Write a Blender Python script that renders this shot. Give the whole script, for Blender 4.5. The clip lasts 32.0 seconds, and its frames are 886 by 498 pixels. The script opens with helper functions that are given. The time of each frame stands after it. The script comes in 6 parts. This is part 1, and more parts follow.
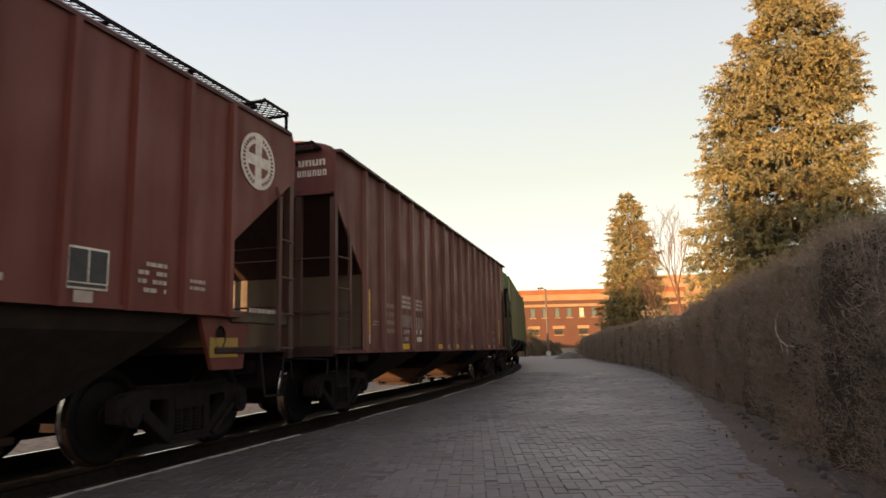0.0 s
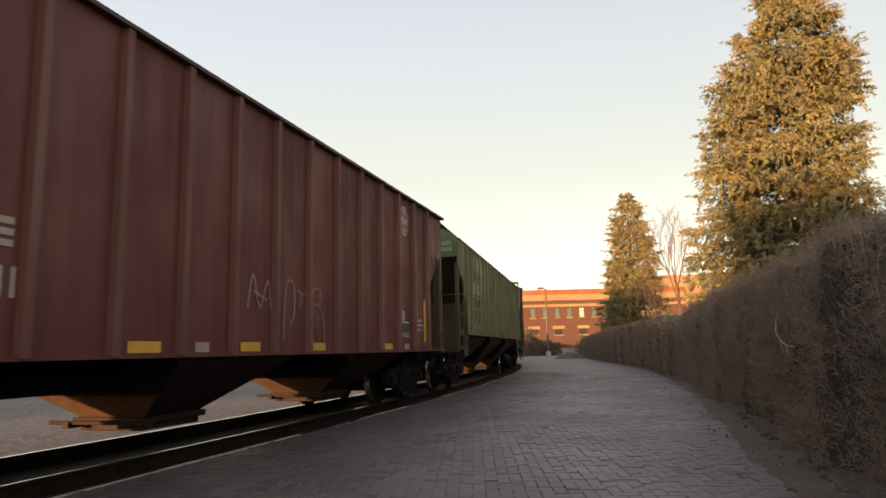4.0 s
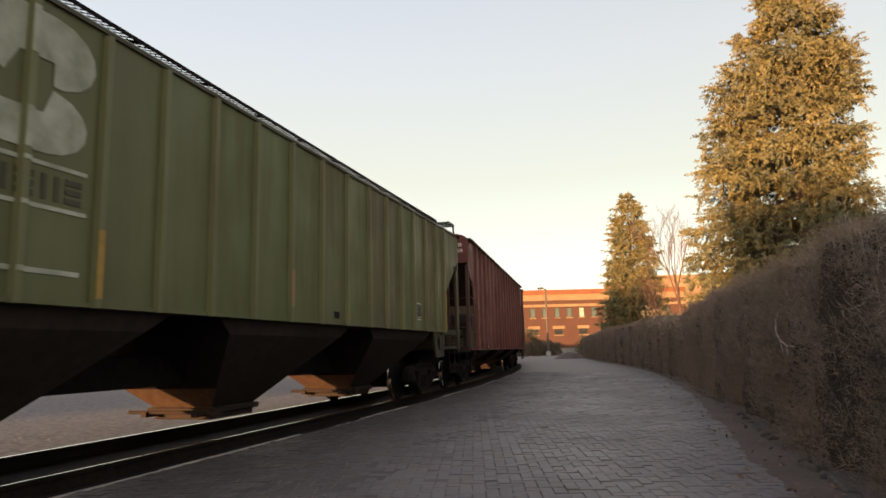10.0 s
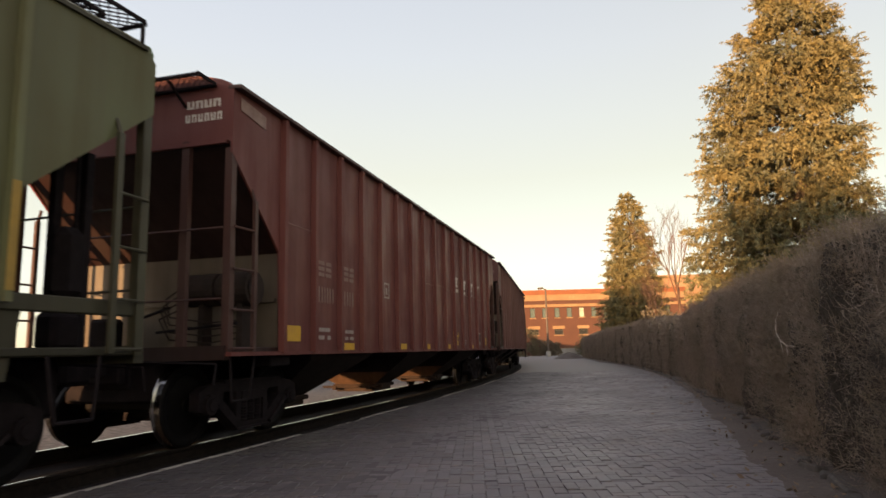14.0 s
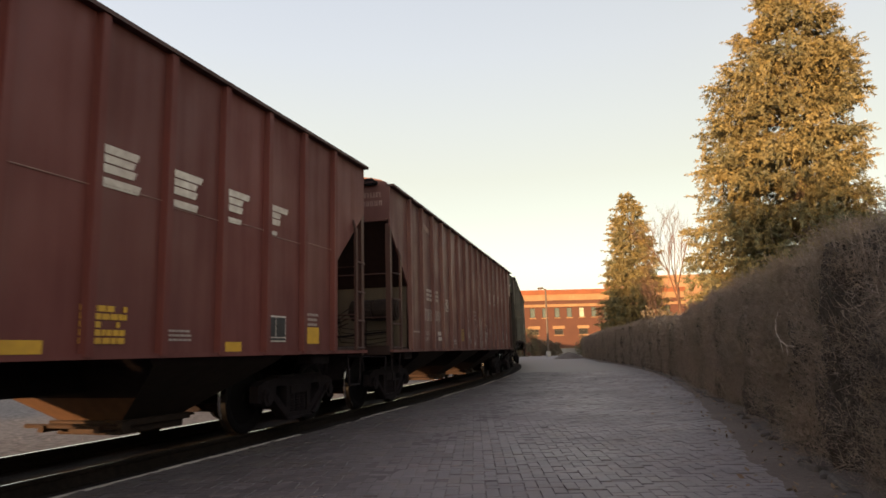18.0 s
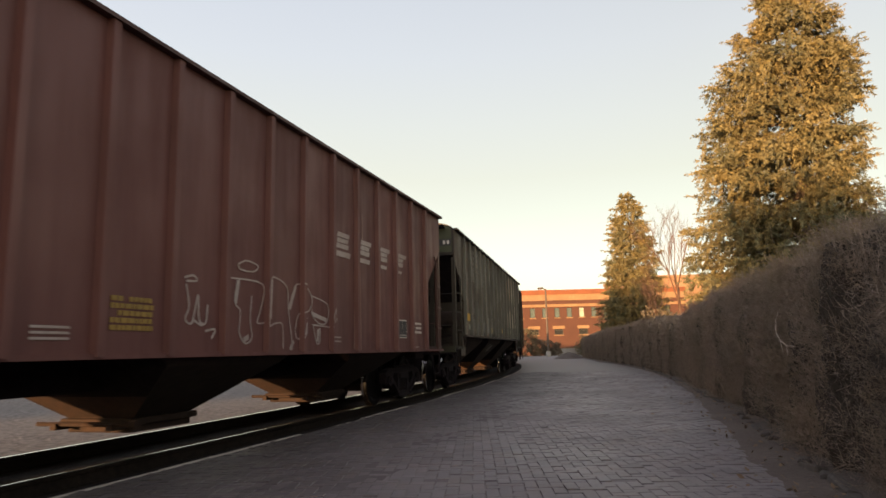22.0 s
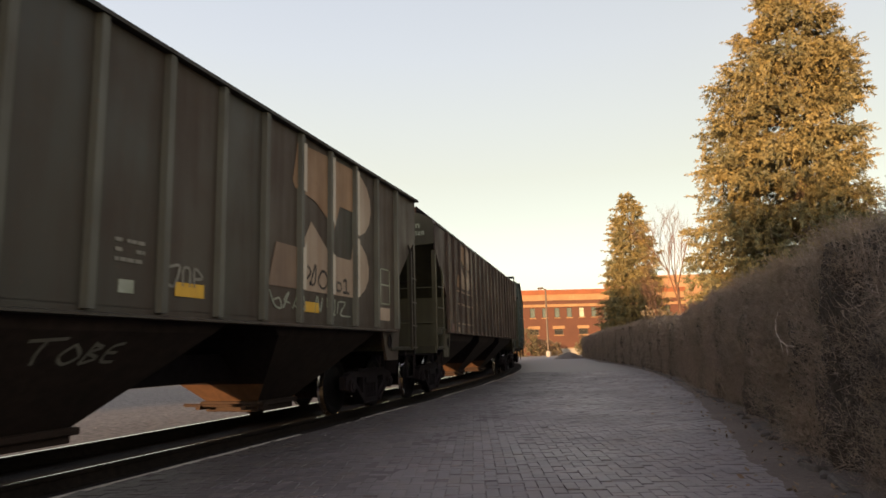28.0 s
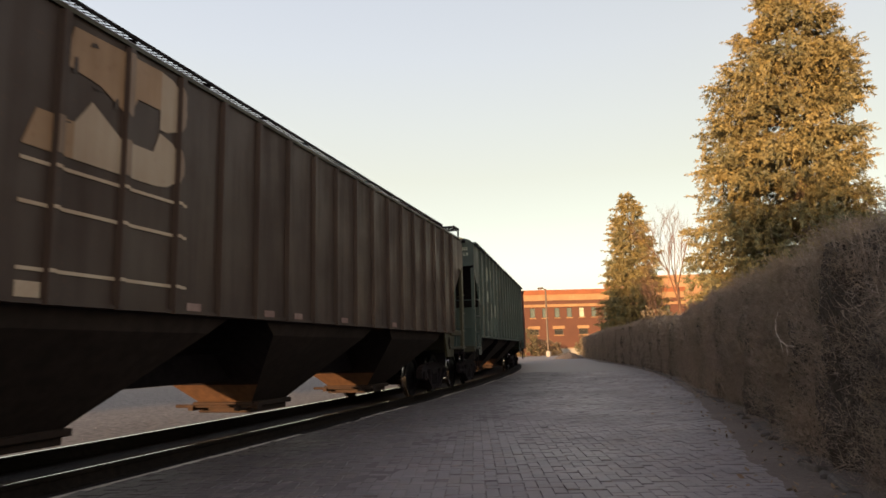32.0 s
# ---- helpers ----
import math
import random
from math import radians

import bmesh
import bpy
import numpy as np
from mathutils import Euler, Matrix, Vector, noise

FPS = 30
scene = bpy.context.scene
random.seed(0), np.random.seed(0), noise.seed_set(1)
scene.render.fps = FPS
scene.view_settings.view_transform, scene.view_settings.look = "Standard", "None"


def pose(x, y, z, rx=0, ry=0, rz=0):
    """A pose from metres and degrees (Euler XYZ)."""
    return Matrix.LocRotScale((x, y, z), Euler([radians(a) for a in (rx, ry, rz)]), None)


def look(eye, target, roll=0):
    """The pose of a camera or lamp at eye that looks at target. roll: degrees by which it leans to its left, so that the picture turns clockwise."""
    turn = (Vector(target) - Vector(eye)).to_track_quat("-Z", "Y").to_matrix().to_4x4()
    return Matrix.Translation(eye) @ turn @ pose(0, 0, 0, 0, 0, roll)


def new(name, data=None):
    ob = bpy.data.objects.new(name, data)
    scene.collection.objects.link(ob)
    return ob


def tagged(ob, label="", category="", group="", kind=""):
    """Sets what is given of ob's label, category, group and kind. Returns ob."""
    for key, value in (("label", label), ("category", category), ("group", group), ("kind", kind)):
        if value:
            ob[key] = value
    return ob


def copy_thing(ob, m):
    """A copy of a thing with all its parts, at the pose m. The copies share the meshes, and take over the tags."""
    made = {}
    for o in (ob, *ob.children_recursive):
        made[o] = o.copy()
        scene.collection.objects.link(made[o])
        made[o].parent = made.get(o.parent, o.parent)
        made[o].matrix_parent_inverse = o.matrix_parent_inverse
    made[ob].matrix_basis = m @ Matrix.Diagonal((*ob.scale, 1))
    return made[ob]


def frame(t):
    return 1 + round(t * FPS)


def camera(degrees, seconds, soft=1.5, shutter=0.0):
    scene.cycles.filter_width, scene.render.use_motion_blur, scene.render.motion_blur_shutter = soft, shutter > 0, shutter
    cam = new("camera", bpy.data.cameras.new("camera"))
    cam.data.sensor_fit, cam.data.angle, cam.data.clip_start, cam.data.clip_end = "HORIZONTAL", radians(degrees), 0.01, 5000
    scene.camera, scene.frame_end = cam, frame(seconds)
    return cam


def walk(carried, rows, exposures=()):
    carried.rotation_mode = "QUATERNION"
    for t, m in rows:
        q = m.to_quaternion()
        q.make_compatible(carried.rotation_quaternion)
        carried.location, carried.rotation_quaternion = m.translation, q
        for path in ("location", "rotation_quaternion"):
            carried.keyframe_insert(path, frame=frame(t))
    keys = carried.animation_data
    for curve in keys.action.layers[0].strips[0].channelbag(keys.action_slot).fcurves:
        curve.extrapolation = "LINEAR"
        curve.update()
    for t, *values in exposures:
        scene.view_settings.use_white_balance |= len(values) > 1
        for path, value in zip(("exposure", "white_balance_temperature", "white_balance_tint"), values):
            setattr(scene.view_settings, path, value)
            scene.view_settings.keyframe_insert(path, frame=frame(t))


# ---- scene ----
# ---- camera: it stands still ----
cam = camera(67.83, 32.0, soft=1.6, shutter=0.35)
EYE = pose(0, 0, 1.0, 90 + 8.79, 0, 0) @ pose(0, 0, 0, 0, 0, -1.43)
walk(cam, [(0.0, EYE), (32.0, EYE)], exposures=[(0.0, 2.22, 7050, 17), (32.0, 2.14, 6950, 17)])

# ---- world, sun, exposure ----
SUN_AZ, SUN_EL = 213.0, 4.5
world = bpy.data.worlds.new("world")
scene.world = world
world.use_nodes = True
wn = world.node_tree.nodes
sky = wn.new("ShaderNodeTexSky")
sky.sky_type, sky.sun_disc = "NISHITA", False
sky.sun_elevation, sky.sun_rotation = radians(SUN_EL), radians(SUN_AZ)
sky.altitude, sky.air_density, sky.dust_density, sky.ozone_density = 1500, 1.0, 2.0, 1.5
haze = wn.new("ShaderNodeMix")          # clear sky behind a thin even veil of high cloud
haze.data_type = "RGBA"
haze.inputs["Factor"].default_value = 0.74
height = wn.new("ShaderNodeSeparateXYZ")
world.node_tree.links.new(wn.new("ShaderNodeTexCoord").outputs["Generated"], height.inputs[0])
veil = wn.new("ShaderNodeValToRGB")     # cream over the horizon, paler and cooler higher up
world.node_tree.links.new(height.outputs["Z"], veil.inputs[0])
cool = wn.new("ShaderNodeValToRGB")     # the veil is thinner and bluer towards the west
world.node_tree.links.new(height.outputs["Z"], cool.inputs[0])
for band_of_sky, stops in ((veil, ((0.0, (1.46, 1.27, 0.84)), (0.12, (1.37, 1.22, 0.82)), (0.187, (1.25, 1.12, 0.62)), (0.254, (1.16, 1.03, 0.54)), (0.33, (1.13, 1.055, 0.715)), (0.42, (1.085, 1.055, 0.865)), (0.55, (0.98, 0.995, 0.92)), (1.0, (1.06, 0.98, 1.04)))),
                           (cool, ((0.0, (1.42, 1.32, 1.06)), (0.12, (1.335, 1.27, 1.06)), (0.187, (1.30, 1.245, 0.88)), (0.254, (1.28, 1.23, 0.86)), (0.33, (1.26, 1.28, 1.05)), (0.42, (1.19, 1.265, 1.25)), (0.55, (1.08, 1.18, 1.29)), (1.0, (1.06, 1.0, 1.14))))):
    ramp = band_of_sky.color_ramp
    for at, colour in stops[1:-1]:
        ramp.elements.new(at).color = (*colour, 1)
    ramp.elements[0].color, ramp.elements[len(stops) - 1].color = (*stops[0][1], 1), (*stops[-1][1], 1)
west = wn.new("ShaderNodeMapRange")
west.inputs["From Min"].default_value, west.inputs["From Max"].default_value = -0.45, 0.35
world.node_tree.links.new(height.outputs["X"], west.inputs["Value"])
both = wn.new("ShaderNodeMix")
both.data_type = "RGBA"
for a, b in ((west.outputs[0], both.inputs["Factor"]), (cool.outputs[0], both.inputs["A"]), (veil.outputs[0], both.inputs["B"]), (both.outputs["Result"], haze.inputs["B"])):
    world.node_tree.links.new(a, b)
world.node_tree.links.new(sky.outputs[0], haze.inputs["A"])
south = wn.new("ShaderNodeMapRange")    # brighter and warmer towards the low sun in the south
south.interpolation_type = "SMOOTHSTEP"
south.inputs["From Min"].default_value, south.inputs["From Max"].default_value = -0.05, -0.95
world.node_tree.links.new(height.outputs["Y"], south.inputs["Value"])
glow = wn.new("ShaderNodeMix")
glow.data_type, glow.blend_type = "RGBA", "MULTIPLY"
glow.inputs["B"].default_value = (1.7, 1.56, 1.42, 1)
for a, b in ((south.outputs[0], glow.inputs["Factor"]), (haze.outputs["Result"], glow.inputs["A"]), (glow.outputs["Result"], wn["Background"].inputs[0])):
    world.node_tree.links.new(a, b)
wn["Background"].inputs[1].default_value = 0.15
lamp = bpy.data.lights.new("sun", "SUN")
lamp.energy, lamp.angle, lamp.color = 2.5, radians(0.8), (1.0, 0.62, 0.29)
sun = new("sun", lamp)
sun.matrix_world = look((0, 0, 0), (math.sin(radians(SUN_AZ + 180)), math.cos(radians(SUN_AZ + 180)), -math.tan(radians(SUN_EL))))

# ---- materials ----
def material(name, base, rough=0.7, metal=0.0):
    m = bpy.data.materials.new(name)
    m.use_nodes = True
    b = m.node_tree.nodes["Principled BSDF"]
    b.inputs["Base Color"].default_value = (*base, 1)
    b.inputs["Roughness"].default_value = rough
    b.inputs["Metallic"].default_value = metal
    return m


class Nodes:
    """Short way to wire a material's nodes."""

    def __init__(self, m):
        self.n, self.l = m.node_tree.nodes, m.node_tree.links
        self.bsdf = self.n["Principled BSDF"]
        self.co = self.n.new("ShaderNodeTexCoord").outputs["Object"]
        self.rand = self.n.new("ShaderNodeObjectInfo").outputs["Random"]

    def put(self, socket, value):
        if isinstance(value, bpy.types.NodeSocket):
            self.l.new(value, socket)
        elif isinstance(value, tuple) and len(value) == 3 and socket.type == "RGBA":
            socket.default_value = (*value, 1)
        else:
            socket.default_value = value

    def mapped(self, scale, co=None):
        m = self.n.new("ShaderNodeMapping")
        m.inputs["Scale"].default_value = scale
        self.l.new(co or self.co, m.inputs["Vector"])
        return m.outputs[0]

    def noise(self, scale, detail=4.0, co=None, rough=0.55):
        t = self.n.new("ShaderNodeTexNoise")
        t.inputs["Scale"].default_value, t.inputs["Detail"].default_value, t.inputs["Roughness"].default_value = scale, detail, rough
        self.l.new(co or self.co, t.inputs["Vector"])
        return t.outputs["Fac"]

    def ramp(self, fac, lo, hi):
        r = self.n.new("ShaderNodeMapRange")
        r.inputs["From Min"].default_value, r.inputs["From Max"].default_value = lo, hi
        self.l.new(fac, r.inputs["Value"])
        return r.outputs[0]

    def math(self, op, a, b):
        m = self.n.new("ShaderNodeMath")
        m.operation = op
        self.put(m.inputs[0], a)
        self.put(m.inputs[1], b)
        return m.outputs[0]

    def mix(self, fac, a, b, how="MIX"):
        m = self.n.new("ShaderNodeMix")
        m.data_type, m.blend_type = "RGBA", how
        self.put(m.inputs["Factor"], fac)
        self.put(m.inputs["A"], a)
        self.put(m.inputs["B"], b)
        return m.outputs["Result"]

    def base(self, c):
        self.l.new(c, self.bsdf.inputs["Base Color"])

    def bump(self, height, strength=0.3, distance=0.01):
        b = self.n.new("ShaderNodeBump")
        b.inputs["Strength"].default_value, b.inputs["Distance"].default_value = strength, distance
        self.l.new(height, b.inputs["Height"])
        self.l.new(b.outputs[0], self.bsdf.inputs["Normal"])


def car_paint(name, base, dirt, amount=0.5, rust=0.15, rough=0.5, sheet=0.0, begin=0.0, differ=0.6, closer=0.0):
    """Weathered freight-car paint: soot in clouds, streaks down the sheets, rust spots."""
    m = material(name, base, rough)
    k = Nodes(m)
    cloud = k.ramp(k.noise(0.9, 5), 0.35, 0.7)
    streak = k.ramp(k.noise(1.0, 3, k.mapped((5, 5, 0.5))), 0.42, 0.78)
    spots = k.ramp(k.noise(14, 6), 0.62, 0.74)
    fade = k.ramp(k.noise(0.35, 2), 0.3, 0.7)
    c = k.mix(k.math("MULTIPLY", fade, 0.35), base, tuple(min(1, v * 1.45 + 0.004) for v in base))
    c = k.mix(k.math("MULTIPLY", cloud, amount * 0.7), c, dirt)
    c = k.mix(k.math("MULTIPLY", streak, amount * 0.6), c, dirt)
    c = k.mix(k.math("MULTIPLY", spots, rust), c, (0.13, 0.05, 0.025))
    if sheet:       # each side sheet has weathered in its own way
        split = k.n.new("ShaderNodeSeparateXYZ")
        k.l.new(k.co, split.inputs[0])
        which = k.n.new("ShaderNodeTexWhiteNoise")
        which.noise_dimensions = "1D"
        count = k.math("DIVIDE", k.math("SUBTRACT", split.outputs["X"], begin), sheet)
        if closer:      # the posts stand closer towards the ends of the car
            ends = k.math("ADD", k.math("MAXIMUM", k.math("SUBTRACT", split.outputs["X"], 2.15), 0.0), k.math("MINIMUM", k.math("ADD", split.outputs["X"], 2.15), 0.0))
            count = k.math("ADD", count, k.math("MULTIPLY", ends, 1 / closer - 1 / sheet))
        k.l.new(k.math("FLOOR", count, 0.0), which.inputs["W"])
        c = k.mix(k.math("MULTIPLY", which.outputs["Value"], differ), c, dirt)
    k.base(c)
    k.l.new(k.ramp(k.math("ADD", cloud, streak), -1.2, 2.2), k.bsdf.inputs["Roughness"])
    k.bump(k.math("ADD", k.noise(1.6, 2), k.math("MULTIPLY", k.noise(60, 3), 0.08)), 0.35, 0.03)
    k.bsdf.inputs["Specular IOR Level"].default_value = 0.28
    return m


def speckled(name, a, b, scale, rough=0.85, bump=0.4, dist=0.01, second=None, metal=0.0, gloss=0.4):
    """Two colours in noise at a fine and a coarse scale, with relief."""
    m = material(name, a, rough, metal)
    k = Nodes(m)
    fine = k.noise(scale, 6)
    c = k.mix(k.ramp(fine, 0.35, 0.68), a, b)
    c = k.mix(k.math("MULTIPLY", k.ramp(k.noise(scale * 0.06, 4), 0.4, 0.7), 0.6), c, second or tuple(v * 0.6 for v in a))
    k.base(c)
    k.bump(fine, bump, dist)
    k.bsdf.inputs["Specular IOR Level"].default_value = gloss
    return m


RED = car_paint("mineral_red_paint", (0.122, 0.033, 0.031), (0.062, 0.027, 0.026), 0.45, sheet=0.868, begin=0.434, differ=0.35)
DEEPRED = car_paint("deep_red_paint", (0.108, 0.029, 0.028), (0.052, 0.023, 0.023), 0.5, sheet=0.868, begin=0.434, differ=0.35)
PINKRED = car_paint("dust_faded_red_paint", (0.112, 0.0425, 0.0405), (0.066, 0.037, 0.0355), 0.5, sheet=0.868, begin=0.434, differ=0.35)
# edge highlights of the posts are put into this paler red
PINKPOST = car_paint("highlight_paled_post_paint", (0.118, 0.050, 0.047), (0.060, 0.030, 0.028), 0.5)
RED_H = car_paint("oxide_red_paint", (0.105, 0.026, 0.023), (0.050, 0.020, 0.018), 0.4)
REDS = (RED, RED_H, DEEPRED, PINKRED)
GREEN = car_paint("cascade_green_paint", (0.078, 0.105, 0.042), (0.084, 0.068, 0.044), 0.6, sheet=0.86, begin=0.43, differ=0.8, closer=0.755)
BLACKGREEN = car_paint("sooty_green_paint", (0.034, 0.0345, 0.0295), (0.056, 0.038, 0.030), 0.7, sheet=0.868, begin=0.384, differ=0.8)
BROWNBLACK = car_paint("soot_blackened_paint", (0.020, 0.018, 0.015), (0.026, 0.019, 0.015), 0.6)
BROWN = car_paint("sooty_brown_paint", (0.040, 0.0245, 0.0208), (0.024, 0.017, 0.015), 0.55)
OLIVE = car_paint("dirty_olive_paint", (0.040, 0.038, 0.024), (0.026, 0.022, 0.016), 0.6)
TEAL = car_paint("teal_green_paint", (0.030, 0.052, 0.050), (0.044, 0.046, 0.042), 0.7)
# Grime and the shade beneath the cars, both put into one near-black colour.
GRIME = speckled("grimy_shade_dark_steel", (0.0092, 0.0070, 0.0088), (0.0172, 0.0130, 0.0156), 9, 0.85, 0.4, 0.01, gloss=0.12)
DUSTY = car_paint("dusty_beige_paint", (0.062, 0.046, 0.034), (0.034, 0.021, 0.017), 0.55)
LIGHTDUST = car_paint("pale_dusty_beige_paint", (0.092, 0.073, 0.057), (0.052, 0.038, 0.031), 0.55)
# Red and olive for the end recesses, with their shade put into the paint.
SHADERED = car_paint("shade_dark_red_paint", (0.024, 0.0105, 0.0095), (0.014, 0.009, 0.0085), 0.5)
SHADEOLIVE = car_paint("shade_dark_olive_paint", (0.026, 0.025, 0.016), (0.016, 0.013, 0.010), 0.5)
# rusty brown steel, darkened in colour for the shade under the body
HOPPER = speckled("shade_dark_rusty_hopper_steel", (0.026, 0.0195, 0.0185), (0.040, 0.029, 0.0265), 7, 0.85, 0.4, 0.01, gloss=0.12)
DULLGREEN = car_paint("dulled_green_paint", (0.052, 0.060, 0.034), (0.045, 0.042, 0.030), 0.6)
FRESHGREEN = car_paint("clean_green_paint", (0.072, 0.115, 0.048), (0.070, 0.080, 0.045), 0.35)
# Green and grey posts: the sky light they catch is painted in as paler colour.
GREENPOST = car_paint("skylight_paled_green_post", (0.104, 0.114, 0.057), (0.105, 0.088, 0.058), 0.7)
GREYPOST = car_paint("skylight_grey_post_paint", (0.085, 0.086, 0.076), (0.050, 0.044, 0.038), 0.6)
REDPOST = car_paint("darker_red_post_paint", (0.108, 0.027, 0.025), (0.062, 0.024, 0.022), 0.4)
ENDRED = car_paint("dulled_red_end_paint", (0.055, 0.025, 0.023), (0.034, 0.019, 0.017), 0.5)
RUST = speckled("rusty_steel", (0.052, 0.024, 0.013), (0.095, 0.043, 0.020), 12, 0.85, 0.5, 0.01)
BARERUST = speckled("bare_rust", (0.050, 0.025, 0.0145), (0.082, 0.041, 0.023), 9, 0.85, 0.5, 0.01, (0.05, 0.024, 0.013))
DARKRUST = speckled("dark_rusty_steel", (0.017, 0.0088, 0.0068), (0.032, 0.0155, 0.0105), 12, 0.85, 0.5, 0.01)
TREAD = speckled("worn_wheel_steel", (0.34, 0.33, 0.33), (0.52, 0.51, 0.51), 30, 0.20, 0.1, 0.003, (0.22, 0.21, 0.21), 1.0)
# wheel faces nearly black: undercar shade is in the colour
WHEELBLACK = speckled("shade_black_wheel", (0.0045, 0.0038, 0.0044), (0.008, 0.0066, 0.0074), 12, 0.6, 0.15, 0.004, gloss=0.12)
RAILTOP = speckled("polished_rail_head", (0.72, 0.71, 0.70), (0.82, 0.81, 0.80), 6, 0.13, 0.05, 0.002, (0.4, 0.38, 0.36), 1.0)
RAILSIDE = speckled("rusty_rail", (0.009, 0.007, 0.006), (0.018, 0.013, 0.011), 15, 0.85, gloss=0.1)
WHITE = speckled("weathered_white_stencil", (0.62, 0.60, 0.57), (0.42, 0.38, 0.36), 11, 0.7, 0.1, 0.002, (0.30, 0.24, 0.22))
FADED = speckled("faded_white_paint", (0.20, 0.22, 0.18), (0.36, 0.38, 0.34), 4, 0.7, 0.1, 0.002, (0.11, 0.125, 0.075))
GHOST = speckled("ghosted_lettering", (0.19, 0.12, 0.11), (0.28, 0.20, 0.18), 9, 0.7, 0.1, 0.002, (0.12, 0.06, 0.055))
TAN = speckled("stained_tan_emblem", (0.34, 0.26, 0.20), (0.42, 0.35, 0.28), 5, 0.7, 0.1, 0.002, (0.20, 0.11, 0.07))
BROWNTAN = car_paint("rust_stained_emblem", (0.25, 0.155, 0.095), (0.125, 0.072, 0.046), 0.75, 0.3)
PALETAN = car_paint("dusty_tan_emblem", (0.285, 0.222, 0.175), (0.19, 0.125, 0.09), 0.65)
DIMTAN = car_paint("sooted_tan_emblem", (0.165, 0.112, 0.084), (0.085, 0.060, 0.048), 0.75)
RIBTAN = car_paint("clean_pale_emblem", (0.40, 0.365, 0.315), (0.28, 0.225, 0.18), 0.4)
DIMWHITE = speckled("dim_sooted_lettering", (0.15, 0.145, 0.13), (0.20, 0.19, 0.17), 9, 0.7, 0.1, 0.002, (0.08, 0.075, 0.068))
PALE = speckled("dulled_white_stencil", (0.36, 0.32, 0.31), (0.27, 0.23, 0.22), 11, 0.7, 0.1, 0.002, (0.20, 0.14, 0.13))
YELLOW = speckled("yellow_reflector", (0.62, 0.36, 0.03), (0.50, 0.28, 0.03), 10, 0.5, 0.1, 0.002, (0.35, 0.2, 0.03))
BLACKDECAL = speckled("black_decal", (0.02, 0.02, 0.024), (0.035, 0.035, 0.04), 12, 0.6, 0.1, 0.002)
GRAVEL = speckled("grey_gravel", (0.052, 0.045, 0.043), (0.200, 0.182, 0.174), 9, 0.95, 0.7, 0.03, (0.115, 0.105, 0.10))
# Ballast near-black: the shade beneath the train is put into its colour.
BALLAST = speckled("shade_dark_ballast", (0.012, 0.0098, 0.0105), (0.030, 0.0245, 0.0255), 30, 0.95, 0.6, 0.03, (0.009, 0.008, 0.0075), gloss=0.1)
DIRT = speckled("dirt_with_dead_leaves", (0.090, 0.070, 0.060), (0.130, 0.104, 0.090), 22, 0.95, 0.8, 0.02, (0.062, 0.049, 0.042))
ASPHALT = speckled("worn_asphalt", (0.19, 0.175, 0.175), (0.26, 0.24, 0.24), 35, 0.9, 0.4, 0.01, (0.10, 0.095, 0.09))
MORTAR = speckled("dark_sandy_joints", (0.098, 0.083, 0.088), (0.135, 0.116, 0.122), 26, 0.95, 0.6, 0.006, (0.17, 0.155, 0.158))
SAND = speckled("sand_filled_joints", (0.122, 0.105, 0.110), (0.160, 0.140, 0.146), 26, 0.95, 0.6, 0.006, (0.15, 0.130, 0.136))
# joints by the track: soot and the train's shade in one dark colour
SHADEBED = speckled("soot_shade_joints", (0.066, 0.056, 0.060), (0.088, 0.075, 0.080), 26, 0.95, 0.6, 0.006, (0.09, 0.077, 0.082))
EDGING = speckled("pale_concrete_edging", (0.30, 0.28, 0.26), (0.42, 0.39, 0.36), 20, 0.9, 0.6, 0.01, (0.16, 0.14, 0.13))
TIE = speckled("creosoted_timber", (0.035, 0.028, 0.022), (0.07, 0.055, 0.045), 14, 0.9, 0.6, 0.01)
BARK = speckled("grey_brown_bark", (0.12, 0.085, 0.060), (0.20, 0.145, 0.105), 18, 0.9, 0.6, 0.02)
RUDDY = speckled("reddish_twigs", (0.12, 0.065, 0.042), (0.19, 0.11, 0.075), 12, 0.85, 0.3, 0.01)
LAMPPOLE = speckled("brown_painted_pole", (0.07, 0.05, 0.04), (0.10, 0.075, 0.06), 8, 0.5, 0.1, 0.002)
LAMPLENS = material("lamp_lens", (0.5, 0.48, 0.44), 0.3)
STONE = speckled("buff_stone_band", (0.27, 0.16, 0.085), (0.33, 0.20, 0.11), 4, 0.85, 0.2, 0.01)
FRAME = material("dark_bronze_frame", (0.06, 0.05, 0.045), 0.4, 0.3)
CONCRETE = speckled("grey_concrete", (0.30, 0.29, 0.28), (0.40, 0.385, 0.37), 6, 0.9, 0.3, 0.01)


def glass(name, tint):
    m = material(name, tint, 0.06)
    m.node_tree.nodes["Principled BSDF"].inputs["Specular IOR Level"].default_value = 0.9
    return m


DIMRED = car_paint("smeared_pale_spray", (0.118, 0.058, 0.054), (0.075, 0.035, 0.033), 0.6)
GLASS = glass("dark_window_glass", (0.06, 0.08, 0.075))
DARKGLASS = material("dark_room_glass", (0.02, 0.018, 0.016), 0.25)
BLIND = material("pale_window_blind", (0.40, 0.41, 0.34), 0.6)


FACADE = speckled("red_brick_facade", (0.082, 0.036, 0.026), (0.106, 0.047, 0.032), 5, 0.9, 0.2, 0.01, (0.068, 0.031, 0.023))
PEACH = speckled("pale_peach_brick", (0.30, 0.17, 0.10), (0.36, 0.21, 0.13), 5, 0.9, 0.2, 0.01)
